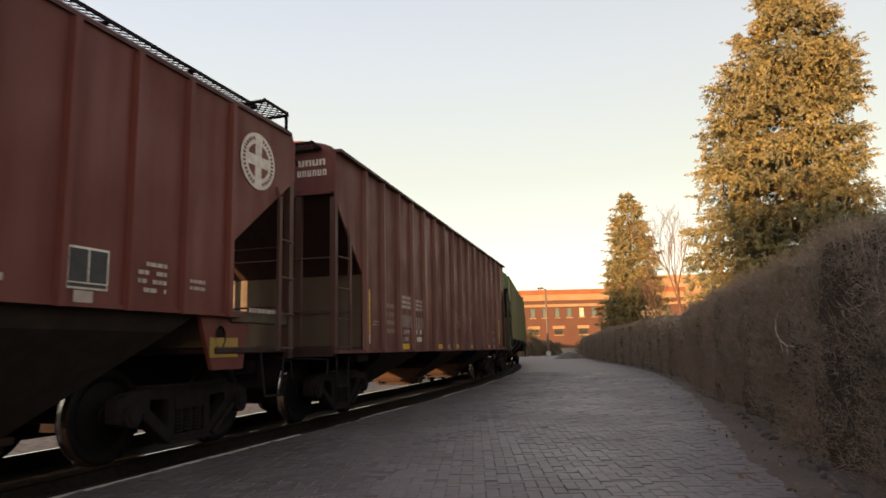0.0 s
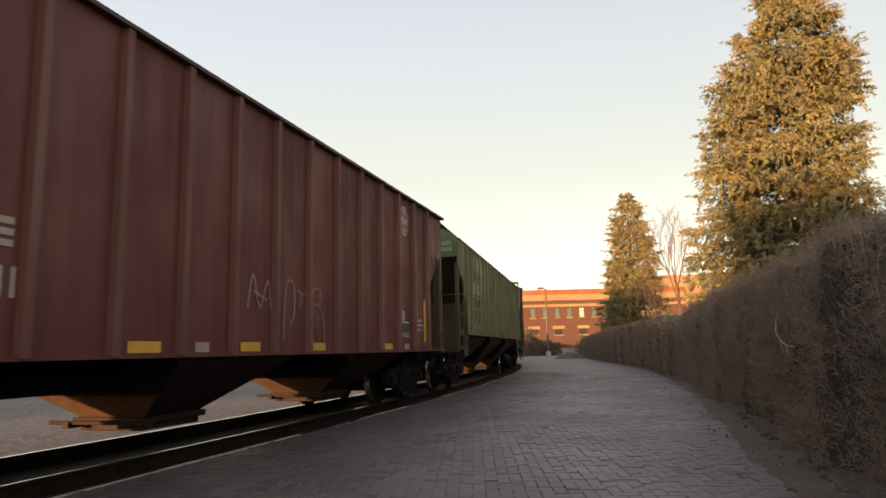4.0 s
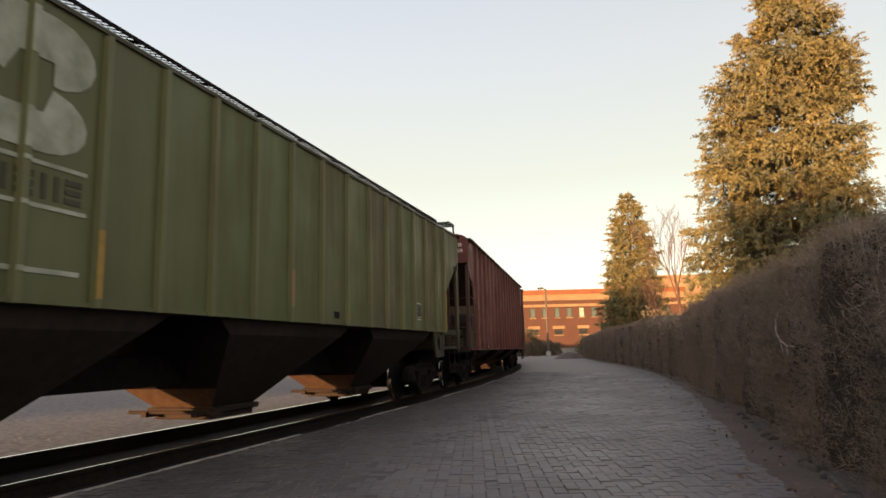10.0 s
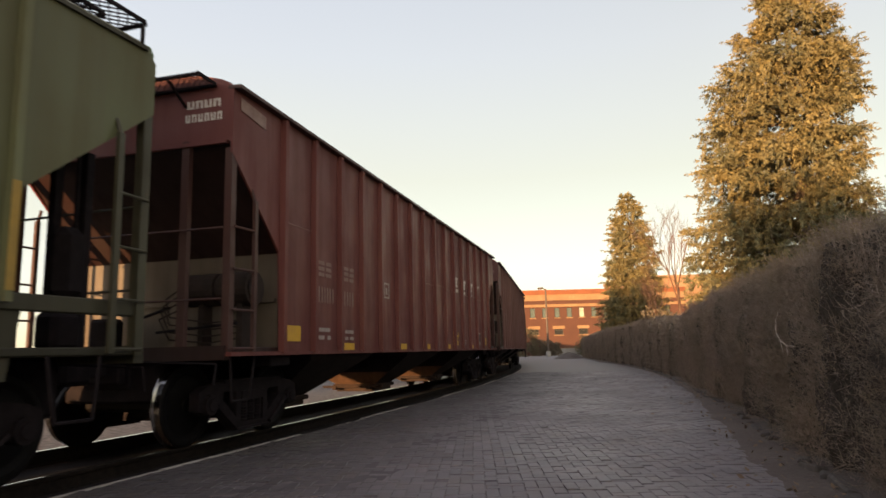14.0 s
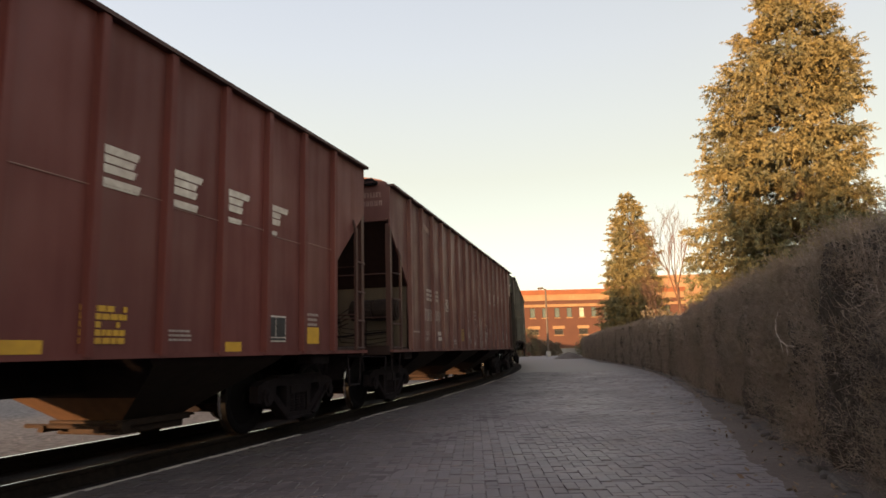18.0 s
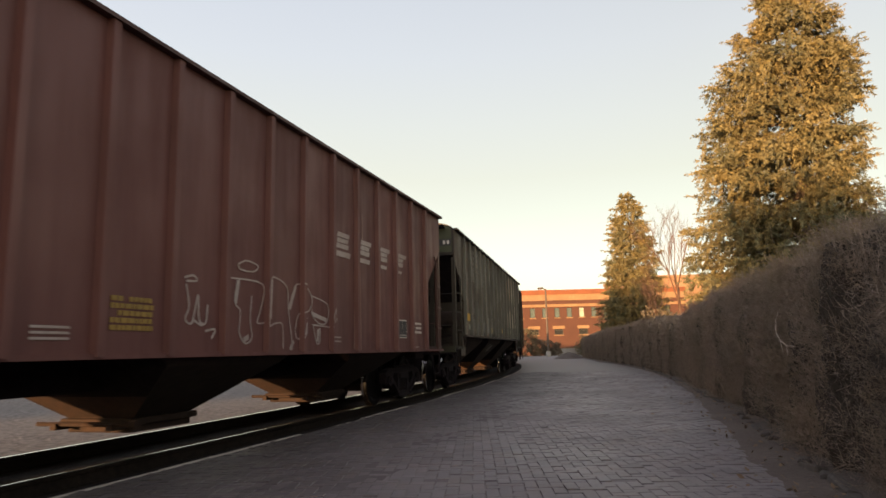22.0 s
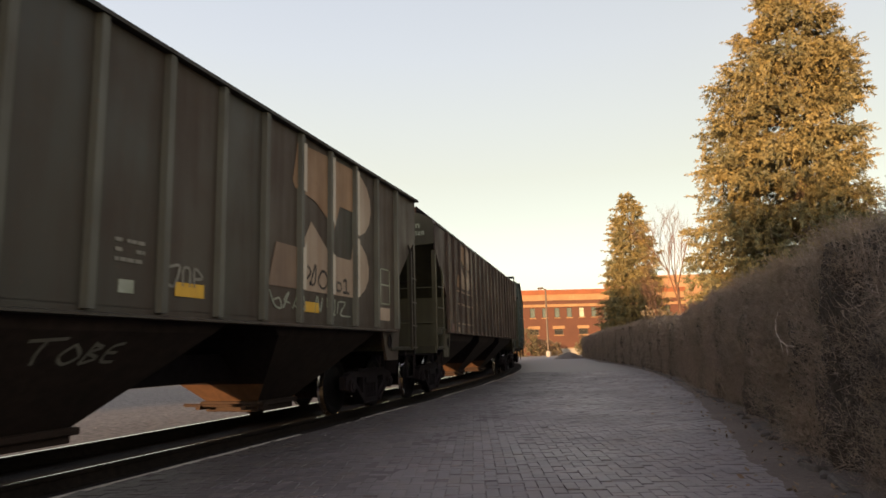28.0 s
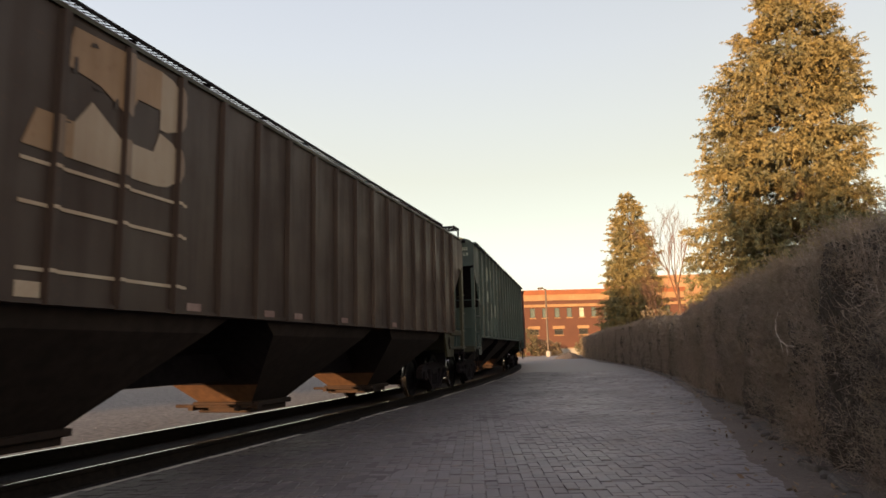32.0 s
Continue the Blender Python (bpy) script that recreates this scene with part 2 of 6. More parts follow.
OCHRE = speckled("dulled_ochre_plate", (0.26, 0.165, 0.035), (0.34, 0.21, 0.04), 9, 0.6, 0.1, 0.002, (0.10, 0.07, 0.03))
ROOF = speckled("dark_parapet_cap", (0.22, 0.075, 0.035), (0.26, 0.09, 0.04), 5, 0.8, 0.2, 0.01)


def paver_mat(name, per_island, k0=1.0):
    """Purplish grey-brown street bricks, each with its own tone, worn smooth in places."""
    m = material(name, (0.16, 0.145, 0.14), 0.5)
    k = Nodes(m)
    pick = k.n.new("ShaderNodeNewGeometry").outputs["Random Per Island"] if per_island else k.rand
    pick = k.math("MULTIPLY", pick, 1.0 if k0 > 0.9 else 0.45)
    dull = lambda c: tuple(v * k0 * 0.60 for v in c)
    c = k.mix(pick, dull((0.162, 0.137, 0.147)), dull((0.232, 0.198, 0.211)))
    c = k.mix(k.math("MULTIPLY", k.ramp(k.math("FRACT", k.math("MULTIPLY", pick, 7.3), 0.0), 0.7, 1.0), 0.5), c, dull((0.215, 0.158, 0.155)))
    world_co = k.n.new("ShaderNodeNewGeometry").outputs["Position"]
    c = k.mix(k.math("MULTIPLY", k.ramp(k.noise(0.8, 4, world_co), 0.42, 0.68), 0.45), c, dull((0.136, 0.115, 0.124)))
    c = k.mix(k.math("MULTIPLY", k.ramp(k.noise(1.7, 3, world_co), 0.52, 0.66), 0.5), c, dull((0.215, 0.172, 0.150)))
    c = k.mix(k.math("MULTIPLY", k.ramp(k.noise(45, 4, world_co), 0.5, 0.75), 0.35), c, dull((0.26, 0.225, 0.235)))
    k.base(c)
    worn = k.ramp(k.noise(0.55, 3, world_co), 0.35, 0.68)
    k.l.new(k.math("ADD", k.math("MULTIPLY", worn, 0.22), 0.46), k.bsdf.inputs["Roughness"])
    k.bump(k.noise(70, 4, world_co), 0.4, 0.004)
    return m


PAVER = paver_mat("street_brick", False)
PAVERS = paver_mat("street_bricks_joined", True)
# Bricks darker towards the train: its shade is put into the sooty colours.
SOOTSHADED = [paver_mat("soot_shade_street_bricks_" + n, True, f) for n, f in (("lightly", 0.82), ("more", 0.65), ("heavily", 0.50), ("thickly", 0.38))]
STONES = speckled("loose_grey_stones", (0.11, 0.10, 0.10), (0.22, 0.205, 0.20), 18, 0.9, 0.3, 0.005, (0.09, 0.085, 0.082))
MULCH = speckled("dark_mulch", (0.075, 0.06, 0.052), (0.12, 0.098, 0.085), 20, 0.95, 0.8, 0.02, (0.05, 0.04, 0.034))
FARBRICK = speckled("far_street_bricks", (0.120, 0.102, 0.098), (0.145, 0.124, 0.118), 3, 0.6, 0.2, 0.006, (0.116, 0.099, 0.095), gloss=0.35)
KERB = speckled("weathered_kerb_stone", (0.055, 0.047, 0.041), (0.105, 0.092, 0.083), 16, 0.9, 0.6, 0.01, (0.06, 0.05, 0.045))


def leafy(name, a, b, c, per=True):
    m = material(name, a, 0.75)
    k = Nodes(m)
    isl = k.n.new("ShaderNodeNewGeometry").outputs["Random Per Island"]
    col = k.mix(isl, a, b)
    col = k.mix(k.ramp(k.noise(0.7, 3), 0.4, 0.7), col, c)
    k.base(col)
    return m


DEADLEAF = leafy("dead_leaves", (0.15, 0.095, 0.055), (0.25, 0.17, 0.10), (0.10, 0.065, 0.04))
# low sun's gold is put into this needle colour
NEEDLES = leafy("spruce_needles", (0.160, 0.130, 0.058), (0.300, 0.236, 0.092), (0.108, 0.114, 0.066))
# darker copy of the needles: the young spruce's shade is in the colour
NEEDLES_DARK = leafy("shade_coloured_spruce_needles", (0.075, 0.095, 0.080), (0.115, 0.135, 0.110), (0.085, 0.095, 0.082))
TWIGS = leafy("hedge_twigs", (0.165, 0.132, 0.108), (0.345, 0.282, 0.235), (0.185, 0.152, 0.118))
PALETWIG = leafy("pale_dead_twig", (0.50, 0.44, 0.39), (0.58, 0.52, 0.46), (0.42, 0.36, 0.31))
# Inner brush and foot stems: shade between the twigs put into the dark colour.
HEDGECORE = speckled("hedge_inner_shade_brush", (0.034, 0.027, 0.022), (0.082, 0.066, 0.054), 26, 0.95, 1.0, 0.06, (0.085, 0.070, 0.052))
EVERGREEN = leafy("shrub_leaves", (0.085, 0.082, 0.044), (0.125, 0.116, 0.062), (0.100, 0.083, 0.052))
BROWNTWIG = leafy("brown_shrub_twigs", (0.10, 0.078, 0.058), (0.17, 0.135, 0.10), (0.12, 0.10, 0.068))
BUSH = leafy("brown_bush_twigs", (0.105, 0.080, 0.056), (0.155, 0.120, 0.082), (0.11, 0.092, 0.06))

# ---- mesh building ----
class Mesh:
    """Gathers vertices and faces of one mesh."""

    def __init__(self):
        self.v, self.f, self.mi = [], [], []

    def add(self, verts, faces, mi=0):
        n = len(self.v)
        self.v.extend(verts)
        self.f.extend([tuple(i + n for i in f) for f in faces])
        self.mi.extend([mi] * len(faces))
        return self

    def box(self, x0, x1, y0, y1, z0, z1, mi=0, turn=None):
        vs = [(x, y, z) for z in (z0, z1) for y in (y0, y1) for x in (x0, x1)]
        if turn is not None:
            vs = [tuple(turn @ Vector(v)) for v in vs]
        return self.add(vs, [(0, 2, 3, 1), (4, 5, 7, 6), (0, 1, 5, 4), (2, 6, 7, 3), (0, 4, 6, 2), (1, 3, 7, 5)], mi)

    def soft(self, x0, x1, y0, y1, z0, z1, b=0.01, mi=0):
        """A box with its edges cut off."""
        bm = bmesh.new()
        bmesh.ops.create_cube(bm, size=1, matrix=Matrix.Translation(((x0 + x1) / 2, (y0 + y1) / 2, (z0 + z1) / 2)) @ Matrix.Diagonal((abs(x1 - x0), abs(y1 - y0), abs(z1 - z0), 1)))
        bmesh.ops.bevel(bm, geom=bm.edges[:], offset=b, segments=1, affect="EDGES")
        return self.take(bm, mi)

    def take(self, bm, mi=0):
        bm.verts.ensure_lookup_table()
        bm.verts.index_update()
        self.add([tuple(v.co) for v in bm.verts], [tuple(v.index for v in f.verts) for f in bm.faces], mi)
        bm.free()
        return self

    def prism(self, poly, axis, a, b, mi=0):
        """A polygon in the plane across axis (0 x, 1 y, 2 z), pushed from a to b."""
        def at(p, w):
            q = list(p)
            q.insert(axis, w)
            return tuple(q)
        n = len(poly)
        vs = [at(p, a) for p in poly] + [at(p, b) for p in poly]
        fs = [tuple(range(n)), tuple(range(2 * n - 1, n - 1, -1))] + [(i, (i + 1) % n, n + (i + 1) % n, n + i) for i in range(n)]
        return self.add(vs, fs, mi)

    def rod(self, p, q, r, n=6, r2=None, mi=0):
        p, q = Vector(p), Vector(q)
        d = (q - p).normalized()
        u = d.orthogonal().normalized()
        w = d.cross(u)
        r2 = r if r2 is None else r2
        vs = []
        for c, rr in ((p, r), (q, r2)):
            vs += [tuple(c + (u * math.cos(2 * math.pi * i / n) + w * math.sin(2 * math.pi * i / n)) * rr) for i in range(n)]
        fs = [(i, (i + 1) % n, n + (i + 1) % n, n + i) for i in range(n)] + [tuple(range(n - 1, -1, -1)), tuple(range(n, 2 * n))]
        return self.add(vs, fs, mi)

    def lathe(self, prof, axis_y=True, n=28, mi=0):
        """A profile of (radius, offset along y), turned round the y axis."""
        vs, fs = [], []
        for i in range(n):
            a = 2 * math.pi * i / n
            vs += [(r * math.cos(a), o, r * math.sin(a)) for r, o in prof]
        m = len(prof)
        for i in range(n):
            for j in range(m - 1):
                a, b = i * m + j, ((i + 1) % n) * m + j
                fs.append((a, a + 1, b + 1, b))
        return self.add(vs, fs, mi)

    def data(self, name, *mats, smooth=False):
        me = bpy.data.meshes.new(name)
        me.from_pydata(self.v, [], self.f)
        for m in mats:
            me.materials.append(m)
        if any(self.mi):
            me.polygons.foreach_set("material_index", self.mi)
        bm = bmesh.new()
        bm.from_mesh(me)
        if len(bm.faces) < 30000:
            bmesh.ops.recalc_face_normals(bm, faces=bm.faces[:])
        bm.to_mesh(me)
        bm.free()
        if smooth:
            me.polygons.foreach_set("use_smooth", [True] * len(me.polygons))
        return me


def part(name, mesh, mat, parent, label="", m=None, smooth=False):
    """One mesh object under a thing or a part."""
    me = mesh if isinstance(mesh, bpy.types.Mesh) else mesh.data(name, *(mat if isinstance(mat, tuple) else (mat,)), smooth=smooth)
    ob = new(name, me)
    ob.parent = parent
    if m is not None:
        ob.matrix_basis = m
    if label:
        tagged(ob, label)
    return ob


def thing(name, label, category, group="", kind="", at=None):
    ob = new(name)
    ob.empty_display_size = 0.2
    if at is not None:
        ob.matrix_basis = at
    return tagged(ob, label, category, group, kind)


def solid(name, mesh, mat, label, category="", group="", kind="", smooth=False):
    ob = new(name, mesh.data(name, *(mat if isinstance(mat, tuple) else (mat,)), smooth=smooth))
    return tagged(ob, label, category, group, kind)


# ---- the line of the track ----
S0, S1, DS = -180.0, 200.0, 0.25
_s = np.arange(S0, S1 + DS, DS)
_k = 0.003392 + 0.00008002 * np.clip(_s, 0, 85)
_th = np.cumsum(_k) * DS
_th += -0.32651 - np.interp(0, _s, _th)
_x = -np.cumsum(np.sin(_th)) * DS
_x += -6.2713 - np.interp(0, _s, _x)
_y = np.cumsum(np.cos(_th)) * DS
_y -= np.interp(0, _s, _y)


def track(s, off=0.0):
    """x, y and heading of the track's centre line, or of a line off metres to its right."""
    x, y, t = float(np.interp(s, _s, _x)), float(np.interp(s, _s, _y)), float(np.interp(s, _s, _th))
    return x + math.cos(t) * off, y + math.sin(t) * off, t


def travel(t):
    """How far the train has come after t seconds."""
    return 2.28024 * t + 0.0489220 * t * t / 2 - 0.00139680 * t ** 3 / 6


def beside(x, y):
    """Nearest arc length and the distance to the right of the track for a point."""
    i = int(np.argmin((_x - x) ** 2 + (_y - y) ** 2))
    return _s[i], (x - _x[i]) * math.cos(_th[i]) + (y - _y[i]) * math.sin(_th[i])


def sweep(profile, s0, s1, step, mi=0, closed=True):
    """A cross-section of (right, up) pairs carried along the track."""
    m = Mesh()
    n = max(2, int((s1 - s0) / step) + 1)
    k = len(profile)
    for i in range(n):
        s = s0 + (s1 - s0) * i / (n - 1)
        for o, z in profile:
            x, y, _ = track(s, o)
            m.v.append((x, y, z))
    for i in range(n - 1):
        for j in range(k if closed else k - 1):
            a, b = i * k + j, i * k + (j + 1) % k
            m.f.append((a, b, b + k, a + k))
            m.mi.append(mi)
    return m


def hedge_line(s):
    """The foot of the hedge: it runs beside the track and then goes on straight."""
    if s < 44:
        return track(s, 7.28)
    x, y, t = track(44, 7.28)
    t -= 0.03
    return x - math.sin(t) * (s - 44), y + math.cos(t) * (s - 44), t


# ---- ground, road and track ----
def ground():
    far = Mesh()
    far.add([(-2500, -2500, -0.20), (2500, -2500, -0.20), (2500, 2500, -0.20), (-2500, 2500, -0.20)], [(0, 1, 2, 3)])
    solid("ground", far, GRAVEL, "grey gravel yard reaching to the horizon", "ground", kind="structure")
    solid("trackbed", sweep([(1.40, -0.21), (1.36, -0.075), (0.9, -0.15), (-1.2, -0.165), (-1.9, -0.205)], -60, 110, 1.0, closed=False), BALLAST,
          "ballast under the railway track, darkened by painted shade", "ballast", kind="structure")
    solid("sooty_road", sweep([(1.36, -0.19), (1.36, -0.061), (2.4, -0.0487), (3.65, -0.0447), (3.7, -0.0505)], -25, 28.5, 0.5, closed=False), SHADEBED, "bed of the street, soot and train shade painted darker beside the track", "road", kind="structure")
    bed = [(3.7, -0.0505), (4.0, -0.0500), (5.6, -0.0545), (7.1, -0.066), (7.1, -0.19)]
    solid("road", sweep(bed, -25, 11.0, 0.5, closed=False), MORTAR, "dark sandy bed of the brick street", "road", kind="structure")
    solid("sandy_road", sweep([(3.7, -0.0455), (4.0, -0.0450), (5.6, -0.0500), (7.1, -0.0635), (7.1, -0.19)], 11.0, 28.5, 0.5, closed=False), SAND, "sand-filled bed of the brick street", "road", kind="structure")
    bed = [(1.36, -0.19), (1.36, -0.066)] + bed
    solid("far_road", sweep([(o, z + 0.007 * (z > -0.1)) for o, z in bed], 28.5, 64, 1.0, closed=False), FARBRICK, "smooth worn far end of the brick street", "road", kind="structure")
    lot = Mesh()
    lot.prism([(5.5, 52), (24, 50), (70, 60), (80, 104), (-40, 104), (-25, 60)], 2, -0.19, -0.075)
    solid("car_park", lot, ASPHALT, "worn grey asphalt car park beyond the street", "car park", kind="structure")
    v = Mesh()
    n = 360
    for i in range(n):
        s = -20 + 92 * i / (n - 1)
        x, y, t = hedge_line(s)
        jig = 0.16 * noise.noise(Vector((s * 0.5, 0, 0))) + 0.10 * noise.noise(Vector((s * 1.9, 4, 0))) + 0.05 * noise.noise(Vector((s * 6.0, 9, 0)))
        edge = float(np.interp(s, (12, 22), (-0.60, -0.30)))
        for o, z in ((edge - 0.02 + jig, -0.15), (edge + jig, -0.062), (edge * 0.75 + jig * 0.5, -0.044), (-0.15, -0.035 + 0.02 * noise.noise(Vector((s * 3, 1, 0)))), (1.8, -0.03), (30, -0.06)):
            v.v.append((x + math.cos(t) * o, y + math.sin(t) * o, z))
    for i in range(n - 1):
        for j in range(5):
            a = i * 6 + j
            v.f.append((a, a + 1, a + 7, a + 6))
            v.mi.append(0)
    solid("verge", v, DIRT, "bare brown dirt with dead leaves along the hedge", "verge", kind="structure")


def rails():
    tr = thing("railway_track", "curved railway track with polished steel rails on dark ties", "railway track", kind="structure")
    for side in (-1, 1):
        o = 0.752 * side
        foot = [(o - 0.07, -0.17), (o + 0.07, -0.17), (o + 0.07, -0.158), (o + 0.012, -0.135), (o + 0.012, -0.045), (o + 0.036, -0.035), (o + 0.036, -0.006),
                (o - 0.036, -0.006), (o - 0.036, -0.035), (o - 0.012, -0.045), (o - 0.012, -0.135), (o - 0.07, -0.158)]
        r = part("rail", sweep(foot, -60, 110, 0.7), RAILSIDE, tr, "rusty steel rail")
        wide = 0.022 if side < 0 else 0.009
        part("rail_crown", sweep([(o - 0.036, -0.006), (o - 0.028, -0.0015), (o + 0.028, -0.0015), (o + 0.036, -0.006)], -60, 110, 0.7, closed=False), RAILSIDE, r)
        head = [(o - wide - 0.006, -0.003), (o - wide, 0.0), (o + wide, 0.0), (o + wide + 0.006, -0.003)]
        part("rail_head", sweep(head, -60, 110, 0.7, closed=False), RAILTOP, r, "polished running surface")
    tie = Mesh().soft(-1.25, 1.25, -0.11, 0.11, -0.33, -0.168, 0.012).data("tie", TIE)
    s = -4.0
    while s < 50:
        x, y, t = track(s)
        part("tie", tie, TIE, tr, m=pose(x, y, 0, 0, 0, math.degrees(t) + random.uniform(-1, 1)))
        s += 0.53
    # broken pale edging where the street meets the track
    edge = thing("street_edging", "broken pale concrete edging between street and track", "edging", kind="structure")
    s = 4.5
    while s < 46:
        n = random.uniform(0.5, 1.6)
        if random.random() < 0.93:
            o = 1.32 + 0.03 * math.sin(s * 1.3) + random.uniform(-0.02, 0.02)
            part("edging_piece", sweep([(o - 0.045, -0.19), (o - 0.035, -0.060 - random.uniform(0, 0.012)), (o + 0.05, -0.054), (o + 0.06, -0.19)], s, s + n - 0.03, 0.3), EDGING, edge)
        s += n
# ---- freight cars ----
HALF = 7.64          # half length of a car body
TRUCK = 6.35         # bogie centre from the car's middle
WHEEL = 0.457


def wheelset_mesh():
    prof = [(0.0, 0.815), (0.09, 0.815), (0.10, 0.80), (0.33, 0.765), (0.385, 0.80), (0.436, 0.80), (0.457, 0.786), (0.461, 0.72), (0.484, 0.705), (0.484, 0.69), (0.40, 0.675), (0.33, 0.70), (0.10, 0.66), (0.085, 0.64)]
    m = Mesh()
    n = 44
    for sgn in (1, -1):
        w = Mesh().lathe([(r, o * sgn) for r, o in prof], n=n)
        for f in w.f:
            rad = min(math.hypot(w.v[i][0], w.v[i][2]) for i in f)
            m.mi.append(1 if rad > 0.45 else 0)
        k = len(m.v)
        m.v += w.v
        m.f += [tuple(i + k for i in f) for f in w.f]
    a = Mesh().lathe([(0.085, -0.65), (0.08, -0.3), (0.08, 0.3), (0.085, 0.65)], n=12)
    m.add(a.v, a.f)
    return m.data("wheelset", WHEELBLACK, TREAD)


def sideframe_mesh():
    """Cast side frame: an arch over the two axle boxes with a spring window in the middle."""
    out = [(-1.05, 0.40), (-1.05, 0.60), (-0.92, 0.66), (-0.62, 0.70), (0.62, 0.70), (0.92, 0.66), (1.05, 0.60), (1.05, 0.40), (0.86, 0.36), (0.72, 0.42), (0.36, 0.14), (-0.36, 0.14), (-0.72, 0.42), (-0.86, 0.36)]
    holes = [[(-0.24, 0.21), (0.24, 0.21), (0.24, 0.58), (-0.24, 0.58)], [(-0.62, 0.50), (-0.34, 0.28), (-0.34, 0.58), (-0.60, 0.59)], [(0.62, 0.50), (0.60, 0.59), (0.34, 0.58), (0.34, 0.28)]]
    bm = bmesh.new()
    edges = []
    for loop in [out] + holes:
        vs = [bm.verts.new((x, 0, z)) for x, z in loop]
        edges += [bm.edges.new((vs[i], vs[(i + 1) % len(vs)])) for i in range(len(vs))]
    bmesh.ops.triangle_fill(bm, use_beauty=True, edges=edges)
    for f in bm.faces[:]:
        c = f.calc_center_median()
        for hq in holes:
            xs, zs = [p[0] for p in hq], [p[1] for p in hq]
            inside = False
            for i in range(len(hq)):
                (x1, z1), (x2, z2) = hq[i], hq[i - 1]
                if (z1 > c.z) != (z2 > c.z) and c.x < (x2 - x1) * (c.z - z1) / (z2 - z1) + x1:
                    inside = not inside
            if inside:
                bm.faces.remove(f)
                break
    geo = bmesh.ops.extrude_face_region(bm, geom=bm.faces[:])
    bmesh.ops.translate(bm, verts=[v for v in geo["geom"] if isinstance(v, bmesh.types.BMVert)], vec=(0, 0.13, 0))
    m = Mesh().take(bm)
    # flanges along top and bottom chords
    m.box(-0.62, 0.62, -0.03, 0.16, 0.69, 0.725)
    m.box(-0.36, 0.36, -0.03, 0.16, 0.125, 0.15)
    for sx in (-1, 1):
        m.rod((sx * 0.36, -0.025, 0.16), (sx * 0.74, -0.025, 0.44), 0.03, 5)
        m.rod((sx * 0.875, -0.05, 0.457), (sx * 0.875, 0.14, 0.457), 0.115, 12)
        m.rod((sx * 0.875, -0.075, 0.457), (sx * 0.875, -0.05, 0.457), 0.07, 8)
    return m.data("side_frame", GRIME)


def spring_mesh():
    m = Mesh()
    for x in (-0.15, 0.0, 0.15):
        for z in range(7):
            m.lathe([(0.066, 0.0), (0.052, 0.014), (0.066, 0.028), (0.075, 0.014), (0.066, 0.0)], n=8)
            for i in range(len(m.v) - 40, len(m.v)):
                a, b, c = m.v[i]
                m.v[i] = (a + x, c + 0.06, 0.22 + z * 0.036 + b)
    m.box(-0.25, 0.25, -0.02, 0.14, 0.47, 0.58)
    return m.data("spring_nest", GRIME)


SHARED = {}


def bogie(parent, u):
    if not SHARED:
        SHARED.update(wheelset=wheelset_mesh(), side=sideframe_mesh(), spring=spring_mesh())
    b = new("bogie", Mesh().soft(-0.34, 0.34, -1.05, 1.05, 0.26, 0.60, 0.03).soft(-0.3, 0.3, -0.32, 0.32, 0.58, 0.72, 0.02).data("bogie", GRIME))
    b.parent = parent
    b.matrix_basis = pose(u, 0, 0)
    for sx in (-1, 1):
        part("wheelset", SHARED["wheelset"], None, b, "black steel wheels with bright treads", pose(sx * 0.875, 0, WHEEL))
    for sy in (-1, 1):
        m = pose(0, -1.08, 0) if sy < 0 else pose(0, 1.08, 0, 0, 0, 180)
        part("side_frame", SHARED["side"], None, b, m=m)
        tagged(part("spring_nest", SHARED["spring"], None, b, m=m), kind="stuff")
        part("brake_beam", Mesh().box(sy * 0.44 - 0.05, sy * 0.44 + 0.05, -0.75, 0.75, 0.24, 0.46), GRIME, b)
    return b


def grating(x0, x1, y0, y1, z, cell=0.085, t=0.009):
    """A lattice walkway of crossed bars in a frame."""
    m = Mesh()
    for y in (y0, y1):
        m.box(x0, x1, y - 0.010, y + 0.010, z - 0.022, z + 0.014)
    n = int((x1 - x0) / 1.27) + 1
    for i in range(n + 1):
        x = x0 + (x1 - x0) * i / n
        m.box(x - 0.02, x + 0.02, y0, y1, z - 0.035, z - 0.005)
    w = y1 - y0
    x = x0 - w
    while x < x1:
        for d in (1, -1):
            a, b = (x, x + w) if d > 0 else (x + w, x)
            ya, yb = y0, y1
            if a < x0 or b < x0 or a > x1 or b > x1:
                lo, hi = max(x0, min(a, b)), min(x1, max(a, b))
                if hi - lo < 0.02:
                    continue
                fa, fb = ((lo - a) / (b - a), (hi - a) / (b - a))
                ya, yb = y0 + w * fa, y0 + w * fb
                a, b = lo, hi
            q = t / 2
            m.add([(a - q, ya, z + 0.006), (a + q, ya, z + 0.006), (b + q, yb, z + 0.006), (b - q, yb, z + 0.006), (a - q, ya, z - 0.006), (a + q, ya, z - 0.006), (b + q, yb, z - 0.006), (b - q, yb, z - 0.006)],
                  [(0, 1, 2, 3), (4, 7, 6, 5), (0, 3, 7, 4), (1, 5, 6, 2)])
        x += cell
    return m


